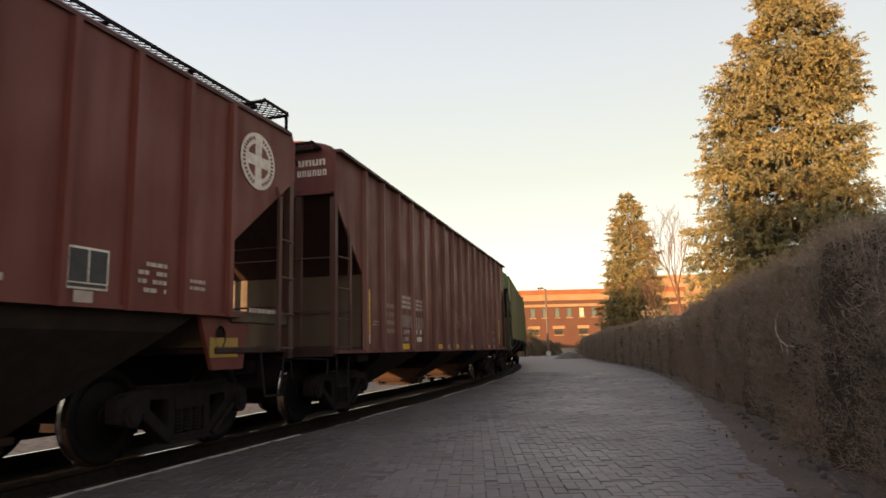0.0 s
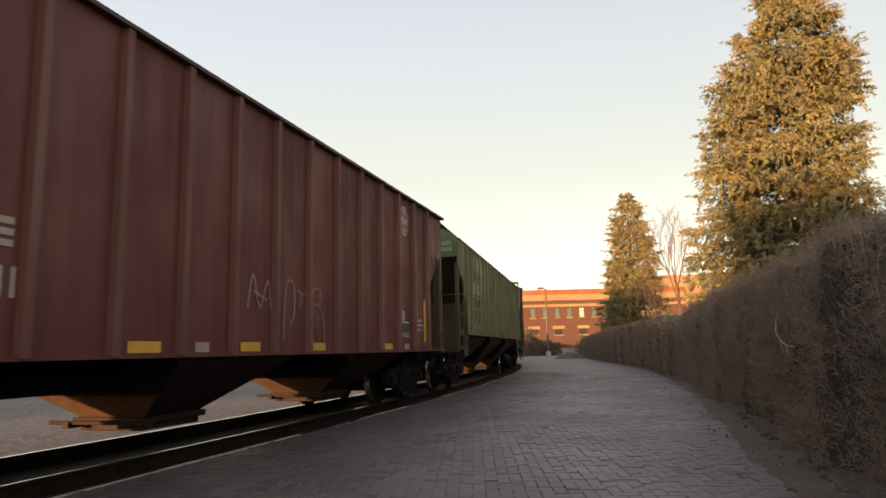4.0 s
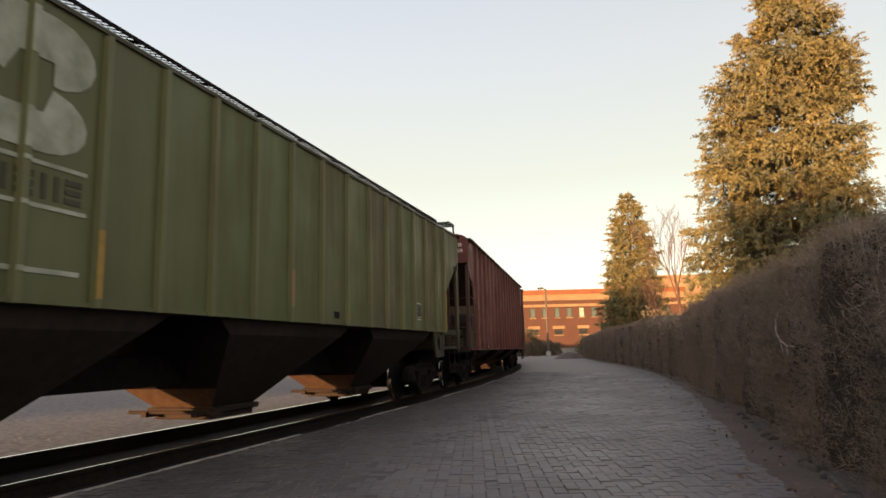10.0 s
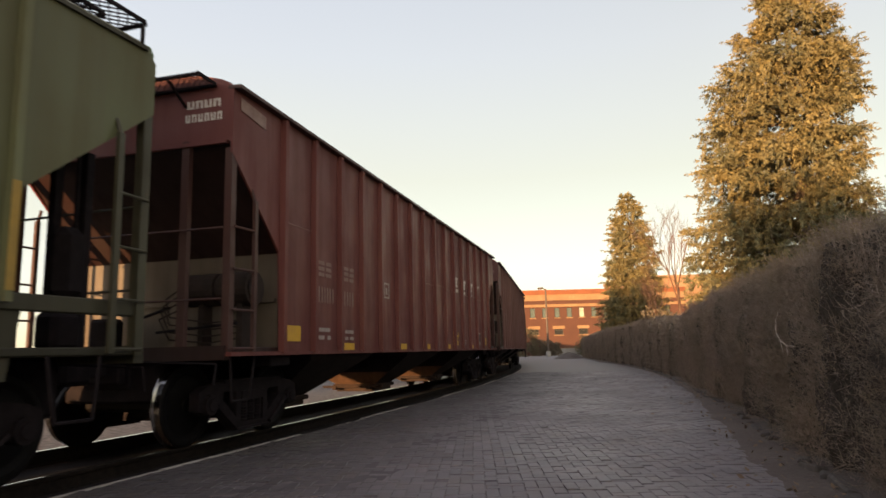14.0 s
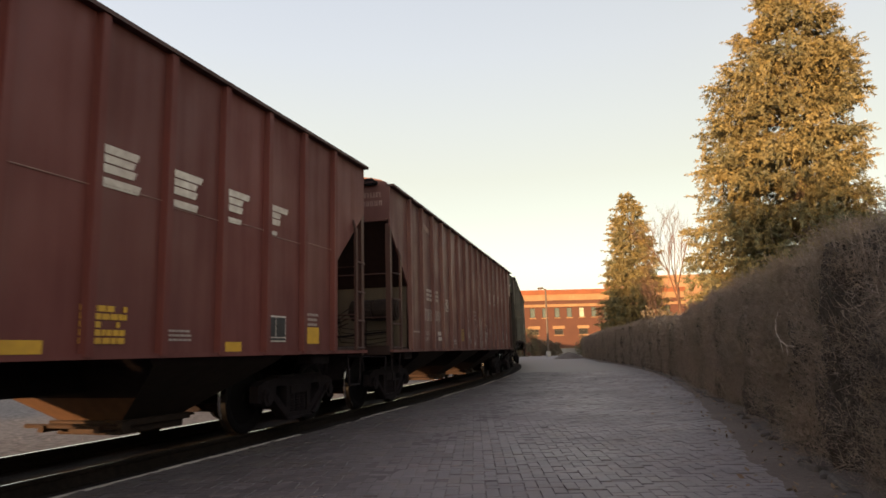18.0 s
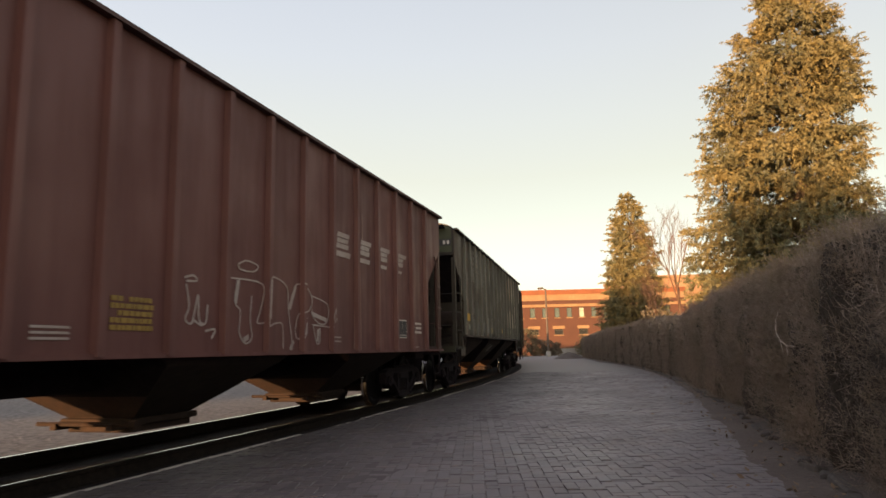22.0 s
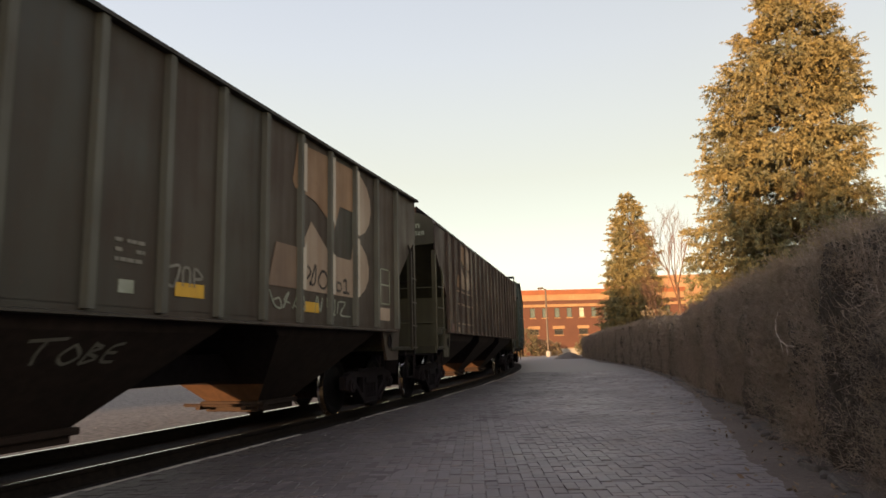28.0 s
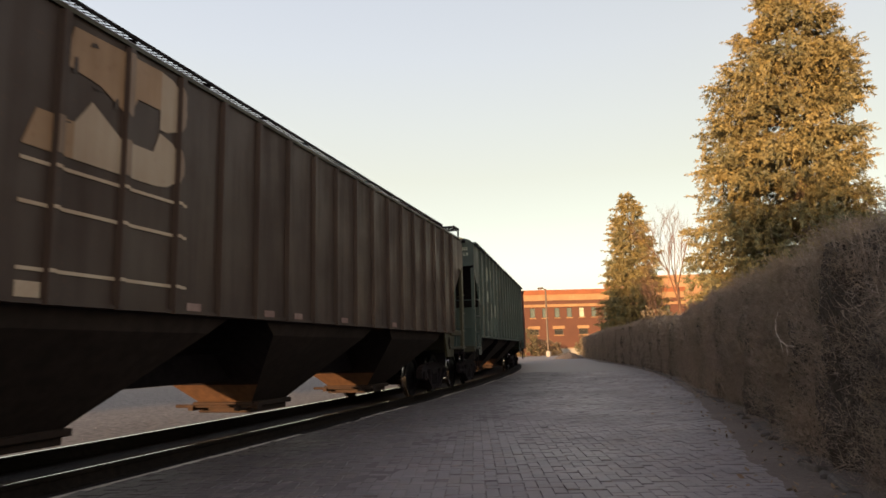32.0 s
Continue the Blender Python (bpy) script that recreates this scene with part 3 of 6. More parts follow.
def hopper_car(label, paint, shape, end_paint=None, inner=None, step=None, tail=0.0, ridge=None, shift=0.0, posts=None):
    """A three-bay covered hopper. shape: 'low' has side sheets down to the sill, 'high' shows its hoppers, 'beam' is high with a side-sill beam."""
    car = thing("hopper_car", label, "freight car", "cars of the freight train")
    end_paint = end_paint or paint
    inner = inner or end_paint
    under = SHADERED if paint in REDS else SHADEOLIVE
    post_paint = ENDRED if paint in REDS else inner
    low = shape == "low"
    HALF = 7.64
    rear = HALF + tail
    sill = 1.02 if low else 1.45
    eave = 3.86 if shape == "high" else 4.04
    step = step or (0.722 if shape == "high" else 0.868)
    ribs = [k * step for k in range(-9, 10)] if shape == "high" else [(k + 0.5) * step + shift * (0 < k + 8 < 15) for k in range(-8, 8)]
    rib_end = max(ribs)
    ribs = posts or ribs
    y_sheet, y_rib = 1.53, 1.60
    cut_hi, cut_lo = (3.26, 2.27)
    for sy in (-1, 1):
        # side sheet with its slanting ends
        poly = [(-rib_end, sill), (rib_end + tail * 0.5, sill), (rib_end + 0.06 + tail * 0.5, cut_lo), (rear, cut_hi), (rear, eave - (0.10 if shape == "high" else 0)), (rear - (0.10 if shape == "high" else 0), eave),
                (-HALF + (0.10 if shape == "high" else 0), eave), (-HALF, eave - (0.10 if shape == "high" else 0)), (-HALF, cut_hi + (0.14 if sy > 0 else 0.0)), (-rib_end - (0.06 if sy < 0 else -0.08), cut_lo)]
        clean = []
        for q in poly:
            if q not in clean:
                clean.append(q)
        sheet = part("side_sheet", Mesh().prism(clean, 1, sy * (y_sheet - 0.03), sy * y_sheet), paint, car)
        for u in ribs:
            deep = y_rib if shape != "high" else 1.59
            hw = 0.055 if shape != "high" else 0.042
            prof = [(u - hw, sy * y_sheet), (u - hw * 0.75, sy * deep), (u + hw * 0.75, sy * deep), (u + hw, sy * y_sheet)]
            zz = sill - (0.0 if low else 0.03)
            part("side_post", Mesh().prism(prof, 2, zz, eave - 0.035), ridge or paint, sheet)
        if low:
            part("side_sill", Mesh().box(-HALF, HALF, sy * 1.46, sy * 1.575, 1.0, 1.045), paint, sheet)
        elif shape == "beam":
            part("side_sill", Mesh().prism([(sy * 1.45, 1.36), (sy * 1.62, 1.36), (sy * 1.62, 1.38), (sy * 1.53, 1.40), (sy * 1.53, 1.46), (sy * 1.45, 1.46)], 0, -6.45, 6.45), paint, sheet)
        else:
            part("side_sill", Mesh().box(-6.6, 6.6, sy * 1.44, sy * 1.56, 1.425, 1.46), paint, sheet)
        e = 0.035 if shape != "high" else 0.03
        part("eave_angle", Mesh().box(-HALF - 0.004, HALF + 0.004, sy * 1.46, sy * (1.585 + e), eave - 0.03, eave + 0.012) if shape != "high" else
             Mesh().box(-HALF + 0.12, rear - 0.12, sy * 1.46, sy * 1.56, eave - 0.02, eave + 0.015), post_paint, sheet)
        for se in (-1, 1):
            HALF = rear if se > 0 else 7.64
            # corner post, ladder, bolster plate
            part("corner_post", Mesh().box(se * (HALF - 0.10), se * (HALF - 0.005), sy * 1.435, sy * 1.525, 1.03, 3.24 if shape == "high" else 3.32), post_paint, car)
            u = se * (HALF - 0.42)
            lad = Mesh()
            lad.box(u - 0.03, u + 0.03, sy * 1.56, sy * 1.60, 1.05, 2.78 if se < 0 else 2.95)
            lad.rod((u, sy * 1.58, 2.76 if se < 0 else 2.93), (u, sy * 1.53, 2.92 if se < 0 else 3.08), 0.02, 5)
            for z in (1.08, 1.50, 1.95, 2.42):
                lad.rod((u, sy * 1.59, z), (se * (HALF - 0.04), sy * 1.55, z), 0.014, 6)
            part("ladder", lad, post_paint, car)
            step_bar = Mesh()
            step_bar.rod((se * 7.55, sy * 1.5, 1.03), (se * 7.50, sy * 1.5, 0.52), 0.016, 5).rod((se * 7.05, sy * 1.5, 1.03), (se * 7.15, sy * 1.5, 0.52), 0.016, 5).rod((se * 7.50, sy * 1.5, 0.52), (se * 7.15, sy * 1.5, 0.52), 0.016, 5)
            part("stirrup_step", step_bar, GRIME, car)
            if not low:
                if shape == "high":
                    part("sill_extension", Mesh().soft(se * 6.5, se * (HALF - 0.02), sy * 1.40, sy * 1.50, 1.37, 1.50, 0.01), inner, car)
                v0, v1 = 6.0, 6.85
                plate = [(se * v0, sill - 0.01), (se * (v0 + 0.22), 0.86), (se * (v1 - 0.1), 0.86), (se * v1, sill - 0.01)]
                bp = part("bolster_plate", Mesh().prism(plate, 1, sy * 1.42, sy * 1.47), (paint if paint is RED_H else inner) if shape == "high" else paint, car)
                # near-black disc with a rim, painted in for the shaded hole
                ring = Mesh()
                ring.lathe([(0.0, 0.0), (0.065, 0.0), (0.085, 0.012), (0.065, 0.0)], n=14)
                ring.v = [(x + se * 6.33, sy * 1.474 + sy * o, z * 1.5 + 1.20) for x, o, z in ring.v]
                part("jacking_hole", ring, GRIME, bp)
            else:
                part("bolster_end", Mesh().soft(se * 6.35 - 0.25, se * 6.35 + 0.25, sy * 1.2, sy * 1.45, 0.86, 1.01, 0.02), GRIME, car)
    # roof: a low arch, with end fascias of the same curve
    HALF = 7.64
    rise = 0.38 if shape == "high" else 0.20
    arch = [(1.5 * math.cos(a), eave + rise * math.sin(a)) for a in np.linspace(0, math.pi, 15)]
    part("roof", Mesh().prism([(y, eave + (z - eave) * (1.0 if shape == "high" else 1.35)) for y, z in arch], 0, -HALF + 0.03, rear - 0.03), paint, car)
    fas = arch + [(-1.5, 3.40), (1.5, 3.40)]
    for se in (-1, 1):
        HALF = rear if se > 0 else 7.64
        f = part("end_fascia", Mesh().prism(fas, 0, se * (HALF - 0.03), se * HALF), end_paint, car)
        part("fascia_rim", Mesh().box(se * HALF - 0.02, se * HALF + 0.03, -1.46, 1.46, 3.375, 3.415), end_paint, f)
        ub = rib_end - 0.02
        slope = [(se * (HALF - 0.04), 3.42), (se * (HALF - 0.08), 3.42), (se * (ub - 0.03), cut_lo), (se * ub, cut_lo)]
        # slope sheets face down; their shade is in the dark material
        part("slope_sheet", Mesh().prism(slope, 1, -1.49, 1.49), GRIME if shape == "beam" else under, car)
        bulk = part("end_bulkhead", Mesh().box(se * (ub - 0.04), se * ub, -1.47, 1.47, 1.06, cut_lo + 0.01), inner, car)
        part("bulkhead_rail", Mesh().box(se * ub, se * (ub + 0.035), -1.45, 1.45, 1.66, 1.70).box(se * ub, se * (ub + 0.03), -0.03, 0.03, 1.08, 2.2), inner, bulk)
        for y in ((-0.92, 0.92) if se < 0 else ()):
            part("end_post", Mesh().box(se * (HALF - 0.07), se * (HALF - 0.0), y - 0.05, y + 0.05, 1.10, 3.45), post_paint, car)
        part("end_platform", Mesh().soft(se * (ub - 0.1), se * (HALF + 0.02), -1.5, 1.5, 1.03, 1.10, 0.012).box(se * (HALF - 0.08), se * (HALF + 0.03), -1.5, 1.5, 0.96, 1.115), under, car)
        # deep box added to block light and sight beneath the platform
        part("end_sill", Mesh().soft(se * 7.2, se * (HALF - 0.04), -0.62, 0.62, 0.50, 1.02, 0.03), GRIME, car)
        bars = Mesh()
        for z in (1.62, 2.40):
            bars.rod((se * (HALF + 0.03), -1.45, z), (se * (HALF + 0.03), 0.92, z), 0.013, 5)
        part("grab_iron", bars, post_paint, car)
        # draft gear and coupler
        c = part("coupler", Mesh().soft(se * (HALF - 0.3), se * (HALF + 0.10), -0.24, 0.24, 0.72, 1.02, 0.02).soft(se * (HALF + 0.08), se * (HALF + 0.42), -0.08, 0.08, 0.80, 0.95, 0.02), GRIME, car)
        part("knuckle", Mesh().soft(se * (HALF + 0.38), se * (HALF + 0.66), -0.17, 0.13, 0.73, 1.01, 0.05), GRIME, c)
        hose = Mesh()
        pts = [(se * (HALF + 0.05), 0.34, 0.86), (se * (HALF + 0.22), 0.36, 0.66), (se * (HALF + 0.42), 0.30, 0.47), (se * (HALF + 0.62), 0.20, 0.42)]
        for a, b in zip(pts, pts[1:]):
            hose.rod(a, b, 0.025, 6)
        part("air_hose", hose, BLACKDECAL, c)
        part("uncoupling_lever", Mesh().rod((se * (HALF + 0.08), -1.45, 0.92), (se * (HALF + 0.08), 0.0, 0.98), 0.014, 5).rod((se * (HALF + 0.08), -1.45, 0.92), (se * (HALF + 0.12), -1.45, 0.70), 0.014, 5), GRIME, c)
        bogie(car, se * TRUCK)
    HALF = 7.64
    wheel = Mesh().lathe([(0.24, 0.0), (0.255, 0.015), (0.27, 0.0), (0.255, -0.015), (0.24, 0.0)], n=18)
    for a in range(4):
        wheel.rod((0, 0, 0), (0.25 * math.cos(a * 1.57 + 0.4), 0, 0.25 * math.sin(a * 1.57 + 0.4)), 0.012, 4)
    wheel.v = [(o + rear + 0.10, x + 0.55, z + 2.55) for x, o, z in wheel.v]
    part("brake_wheel", wheel, GRIME, car)
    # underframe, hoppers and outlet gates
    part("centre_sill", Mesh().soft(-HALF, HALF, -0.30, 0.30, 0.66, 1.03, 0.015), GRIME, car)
    for u in (-4.25, 0.0, 4.25):
        ht = sill + 0.02
        hl = 1.25 if low else 1.80
        top_v = [(u - hl, -1.44, ht), (u + hl, -1.44, ht), (u + hl, 1.44, ht), (u - hl, 1.44, ht)]
        mid = [(u - hl, -1.36, ht - 0.22), (u + hl, -1.36, ht - 0.22), (u + hl, 1.36, ht - 0.22), (u - hl, 1.36, ht - 0.22)]
        hm = 1.08 if low else 1.45
        mid = [(u + (hm if x > u else -hm), y, z + (0.1 if low else 0.0)) for x, y, z in mid]
        bot = [(u - 0.48, -0.44, 0.34), (u + 0.48, -0.44, 0.34), (u + 0.48, 0.44, 0.34), (u - 0.48, 0.44, 0.34)]
        cut = (mid[0][2] - 0.60) / (mid[0][2] - 0.34)
        waist = [tuple(p + (q - p) * cut for p, q in zip(c, d)) for c, d in zip(mid, bot)]
        hp = Mesh().add(top_v + mid + waist + bot, [(3, 2, 1, 0), (12, 13, 14, 15)])
        for ring in range(3):
            for i in range(4):      # sloping ends: shade painted dark above, sun-brightened bare rust near the outlet
                hp.f.append((4 * ring + i, 4 * ring + (i + 1) % 4, 4 * ring + 4 + (i + 1) % 4, 4 * ring + 4 + i))
                hp.mi.append((1 if ring == 2 else 2) if i in (1, 3) else 0)
        part("hopper", hp, (HOPPER, DARKRUST if paint is PINKRED else BARERUST, GRIME), car, "sloping hopper, shade painted black into it, with rusty chute")
        g = part("outlet_gate", Mesh().soft(u - 0.56, u + 0.56, -0.50, 0.50, 0.27, 0.345, 0.012).soft(u - 0.50, u + 0.50, -0.44, 0.44, 0.19, 0.28, 0.012).box(u - 0.76, u - 0.55, -0.42, -0.34, 0.24, 0.31).box(u - 0.76, u - 0.55, 0.34, 0.42, 0.24, 0.31), DARKRUST, car, "rust-brown sliding outlet gate")
        part("gate_shaft", Mesh().rod((u - 0.70, -0.66, 0.30), (u - 0.70, 0.66, 0.30), 0.026, 6).rod((u - 0.70, -0.71, 0.30), (u - 0.70, -0.64, 0.30), 0.06, 8), DARKRUST, g)
    # running boards and hatches on the roof
    if shape == "high":
        for sy in (-1, 1):
            rb = tagged(part("running_board", grating(-HALF + 0.2, rear - 0.18, sy * 0.82 - 0.23, sy * 0.82 + 0.23, eave + 0.44), GRIME, car, "dark lattice roof walkway"), kind="stuff")
            legs = Mesh()
            for k in range(13):
                x = -HALF + 0.25 + (2 * HALF - 0.5) * k / 12
                legs.box(x - 0.02, x + 0.02, sy * 0.82 - 0.02, sy * 0.82 + 0.02, eave + 0.13, eave + 0.42)
            for x in (-HALF + 0.2, HALF - 0.2):
                legs.rod((x, sy * 1.04, eave + 0.08), (x, sy * 1.04, eave + 0.42), 0.022, 5)
            tagged(part("walkway_bracket", legs, GRIME, rb), kind="stuff")
        hatch_z = eave + 0.50
    else:
        hatch_z = eave + 0.28
    for se in (-1, 1):
        if shape == "high" and se < 0:
            cw = grating(-7.46, -6.98, -1.05, 1.05, eave + 0.39, 0.08, 0.009)
        elif shape == "high":
            out = 7.54 + (tail if se > 0 else 0.0)
            cw = grating(min(se * (out - 0.56), se * out), max(se * (out - 0.56), se * out), -1.48, 1.48, eave + 0.30, 0.11, 0.014)
            for y in (-1.46, 1.46):
                cw.rod((se * (out - 0.01), y, eave - 0.05), (se * (out - 0.01), y, eave + 0.29), 0.022, 6)
        else:
            x0 = se * (HALF + 0.02)
            cw = grating(min(x0, x0 + se * 0.34), max(x0, x0 + se * 0.34), -1.30, 1.30, eave + 0.05, 0.08)
            for y in (-0.9, 0.0, 0.9):
                cw.rod((x0 - se * 0.02, y, eave - 0.18), (x0 + se * 0.30, y, eave + 0.02), 0.018, 5)
        tagged(part("end_walkway", cw, GRIME, car, "dark lattice walkway across the roof end"), kind="stuff")
    part("roof_hatch", Mesh().soft(-6.9, 6.9, -0.36, 0.36, eave + rise - 0.05, hatch_z, 0.04), paint, car)
    return car


def brake_gear(car):
    """Air reservoir, valve and pipes before the leading bulkhead."""
    u = -6.51
    tank = Mesh()
    for y0, y1, r in ((-0.94, -0.52, 0.20), (-1.40, -1.00, 0.21)):
        tank.rod((u - 0.40, y0, 1.80), (u - 0.40, y1, 1.80), r, 18).rod((u - 0.40, y0 - 0.03, 1.80), (u - 0.40, y1 + 0.03, 1.80), r * 0.8, 14).rod((u - 0.40, y0 - 0.05, 1.80), (u - 0.40, y1 + 0.05, 1.80), r * 0.45, 10)
    tank.box(u - 0.5, u - 0.3, -1.3, -1.22, 1.08, 1.62).box(u - 0.5, u - 0.3, -0.76, -0.70, 1.08, 1.62)
    t = part("air_reservoir", tank, HOPPER, car, "dark double air tank")
    for k in range(4):
        loop = [(u - 0.5 - 0.03 * k, -0.50, 1.86 - 0.1 * k), (u - 0.55, -0.28 + 0.03 * k, 1.70 - 0.08 * k), (u - 0.55, -0.34, 1.48 - 0.09 * k), (u - 0.5, -0.86, 1.40 - 0.08 * k), (u - 0.45, -1.25, 1.42 - 0.07 * k)]
        pipe = Mesh()
        for a, b in zip(loop, loop[1:]):
            pipe.rod(a, b, 0.010, 5)
        part("air_pipe", pipe, HOPPER, t)
    part("brake_pipe", Mesh().rod((u - 0.5, -0.3, 1.6), (u - 0.5, 0.25, 1.45), 0.02, 6).rod((u - 0.5, 0.25, 1.45), (u - 0.5, 0.25, 1.08), 0.02, 6).rod((u - 0.6, -1.3, 1.38), (u - 0.6, -0.2, 1.30), 0.018, 6), GRIME, t)
    part("brake_valve", Mesh().soft(u - 0.55, u - 0.25, 0.55, 0.85, 1.1, 1.5, 0.04), GRIME, car)


def rear_tanks(car):
    """Brake cylinder and reservoir on the trailing platform, nearly black."""
    u, up = 7.05, 1.76
    t = part("air_reservoir", Mesh().rod((u, -1.15, up), (u, -0.2, up), 0.19, 16).rod((u, -1.19, up), (u, -1.13, up), 0.15, 12), GRIME, car)
    part("brake_cylinder", Mesh().rod((u + 0.1, -0.1, 1.42), (u + 0.1, 0.6, 1.42), 0.17, 14).rod((u + 0.1, 0.6, 1.42), (u + 0.1, 1.0, 1.42), 0.03, 6), GRIME, car)
    for y in (-0.95, -0.35):
        part("tank_bracket", Mesh().box(u - 0.05, u + 0.05, y - 0.05, y + 0.05, 1.1, 1.6), GRIME, t)


def rear_brake_stand(car):
    """Upright brake rods and a round-shouldered reservoir by the trailing end."""
    r = part("air_reservoir", Mesh().soft(7.58, 7.90, -0.97, -0.74, 1.52, 2.20, 0.09), GRIME, car, "black round-shouldered air reservoir")
    part("tank_bracket", Mesh().box(7.66, 7.80, -0.90, -0.80, 1.08, 1.56), GRIME, r)
    part("brake_rod", Mesh().box(7.64, 7.72, -0.78, -0.70, 1.08, 2.86), GRIME, car)
    part("brake_rod", Mesh().box(7.86, 7.94, -0.90, -0.82, 1.08, 2.94), GRIME, car)
    part("brake_rod", Mesh().rod((7.80, -0.86, 1.10), (7.80, -0.86, 2.90), 0.022, 6), GRIME, car)
    part("valve_block", Mesh().soft(7.48, 7.78, -1.05, -0.78, 1.08, 1.42, 0.05), GRIME, car)
    part("brake_cylinder", Mesh().rod((7.5, 0.2, 1.36), (7.5, 0.8, 1.36), 0.16, 14), GRIME, car)


# ---- markings on the car sides (near side, y negative; u to the right as one looks at it) ----
RIBS_LOW = [((k + 0.5) * 0.868, 0.055, 1.60) for k in range(-8, 8)]
RIBS_GREEN = [(s * u, 0.042, 1.59) for s, row in ((-1, (6.50, 5.80, 5.09, 4.38, 3.63, 2.88, 2.08, 1.26, 0.41)), (1, (0.46, 1.32, 2.20, 3.00, 3.76, 4.51, 5.29, 6.03, 6.64))) for u in row]
RIBS_HIGH = [(k * 0.722, 0.042, 1.59) for k in range(-9, 10)]


def band(poly, lo, hi):
    """The piece of a polygon between two upright lines."""
    for lim, sign in ((lo, 1), (hi, -1)):
        out = []
        for i in range(len(poly)):
            p, q = poly[i - 1], poly[i]
            a, b = (p[0] - lim) * sign, (q[0] - lim) * sign
            if (a < 0) != (b < 0):
                f = a / (a - b)
                out.append((lim, p[1] + (q[1] - p[1]) * f))
            if b >= 0:
                out.append(q)
        poly = out
        if len(poly) < 3:
            return []
    return poly


def decal(car, name, polys, mat, y=1.536, label="", ribs=()):
    """Flat paint on the near side sheet; with ribs given it runs on over them."""
    m = Mesh()
    for p in polys:
        cuts = [-9.0]
        for u, hw, _ in ribs:
            cuts += [u - hw, u + hw]
        cuts.append(9.0)
        for i in range(len(cuts) - 1):
            q = band(p, cuts[i], cuts[i + 1]) if ribs else p
            if len(q) < 3:
                continue
            if ribs and i % 2 == 1:
                u, hw, deep = ribs[i // 2]
                q = [(u + (a - u) * 0.72, b) for a, b in q]
                begin = len(m.f)
                m.prism(q, 1, -deep, -deep - 0.004)
                if isinstance(mat, tuple):      # cleaner paint on the raised posts
                    m.mi[begin:] = [1] * (len(m.f) - begin)
            else:
                m.prism(q, 1, -y, -y - 0.004)
            if not ribs:
                break
    return tagged(part(name, m, mat, car, label), kind="stuff" if len(polys) > 1 else "")


def rect(u, z, w, h, lean=0.0):
    return [(u, z), (u + w, z), (u + w + lean * h, z + h), (u + lean * h, z + h)]


def lines(u, z, w, h, n, fill=0.45, seed=1):
    r = random.Random(seed)
    out = []
    for i in range(n):
        z0 = z + h * (n - 1 - i) / n
        x = u
        while x < u + w - 0.02:
            k = min(r.uniform(0.03, 0.085), u + w - x)
            if r.random() < 0.88:
                out.append(rect(x, z0, k, h / n * fill))
            x += k + 0.014
    return out


def placard(car, u, z, w=0.46, h=0.29, label="black data placard with white border"):
    b = decal(car, "data_placard", [rect(u, z, w, h)], WHITE, label=label)
    inner = decal(car, "placard_field", [rect(u + 0.02, z + 0.06, w / 2 - 0.03, h - 0.08), rect(u + w / 2 + 0.01, z + 0.06, w / 2 - 0.03, h - 0.08), rect(u + 0.02, z + 0.018, w - 0.04, 0.028)], BLACKDECAL, 1.541)
    return b


def emblem(car, u, z, rx, rz, mat):
    """A round badge: a disc, with four dark quarter wedges round a plain cross."""
    n = 32
    disc = [(u + rx * math.cos(2 * math.pi * i / n), z + rz * math.sin(2 * math.pi * i / n)) for i in range(n)]
    d = decal(car, "round_emblem", [disc], mat, label="round white emblem with a cross")
    wed = []
    for q in range(4):
        a0, a1 = math.pi / 2 * q + 0.33, math.pi / 2 * (q + 1) - 0.33
        wed.append([(u + rx * r * math.cos(a), z + rz * r * math.sin(a)) for r, a in [(0.28, (a0 + a1) / 2)] + [(0.62, a0 + (a1 - a0) * i / 6) for i in range(7)]])
    decal(car, "emblem_field", wed, RED_H, 1.541)
    # ring of illegible marks
    marks = []
    for i in range(36):
        if i in (8, 9, 10, 26, 27, 28):
            continue
        a = 2 * math.pi * i / 36
        w = 0.045
        marks.append([(u + rx * r * math.cos(a + b), z + rz * r * math.sin(a + b)) for r, b in ((0.76, -w), (0.76, w), (0.88, w), (0.88, -w))])
    decal(car, "emblem_marks", marks, RED_H, 1.541)


def swoosh(car, us, z, mat):
    """Four leaning blocks of plain stripes, each over a bar."""
    lean, h = 0.42, 0.25
    for i, u in enumerate(us):
        w = 0.42
        k = 1.0 - 0.12 * i
        out = [rect(u, z, w * k, 0.075, lean), rect(u + 0.02, z + 0.09, w * (0.92 - 0.1 * i), 0.07, lean), rect(u + 0.03, z + 0.175, w, 0.075, lean)]
        k = decal(car, "block_mark", out, mat, label="pale leaning block mark")
        decal(car, "mark_bar", [rect(u - 0.08, z - 0.13, 0.56 - 0.09 * i, 0.085 - 0.012 * i, lean)], mat)


def blocks(car, u, z, widths, h, mat, gap=0.05, name="lettering"):
    out, x = [], u
    for w in widths:
        out.append(rect(x, z, w, h))
        x += w + gap
    return decal(car, name, out, mat)


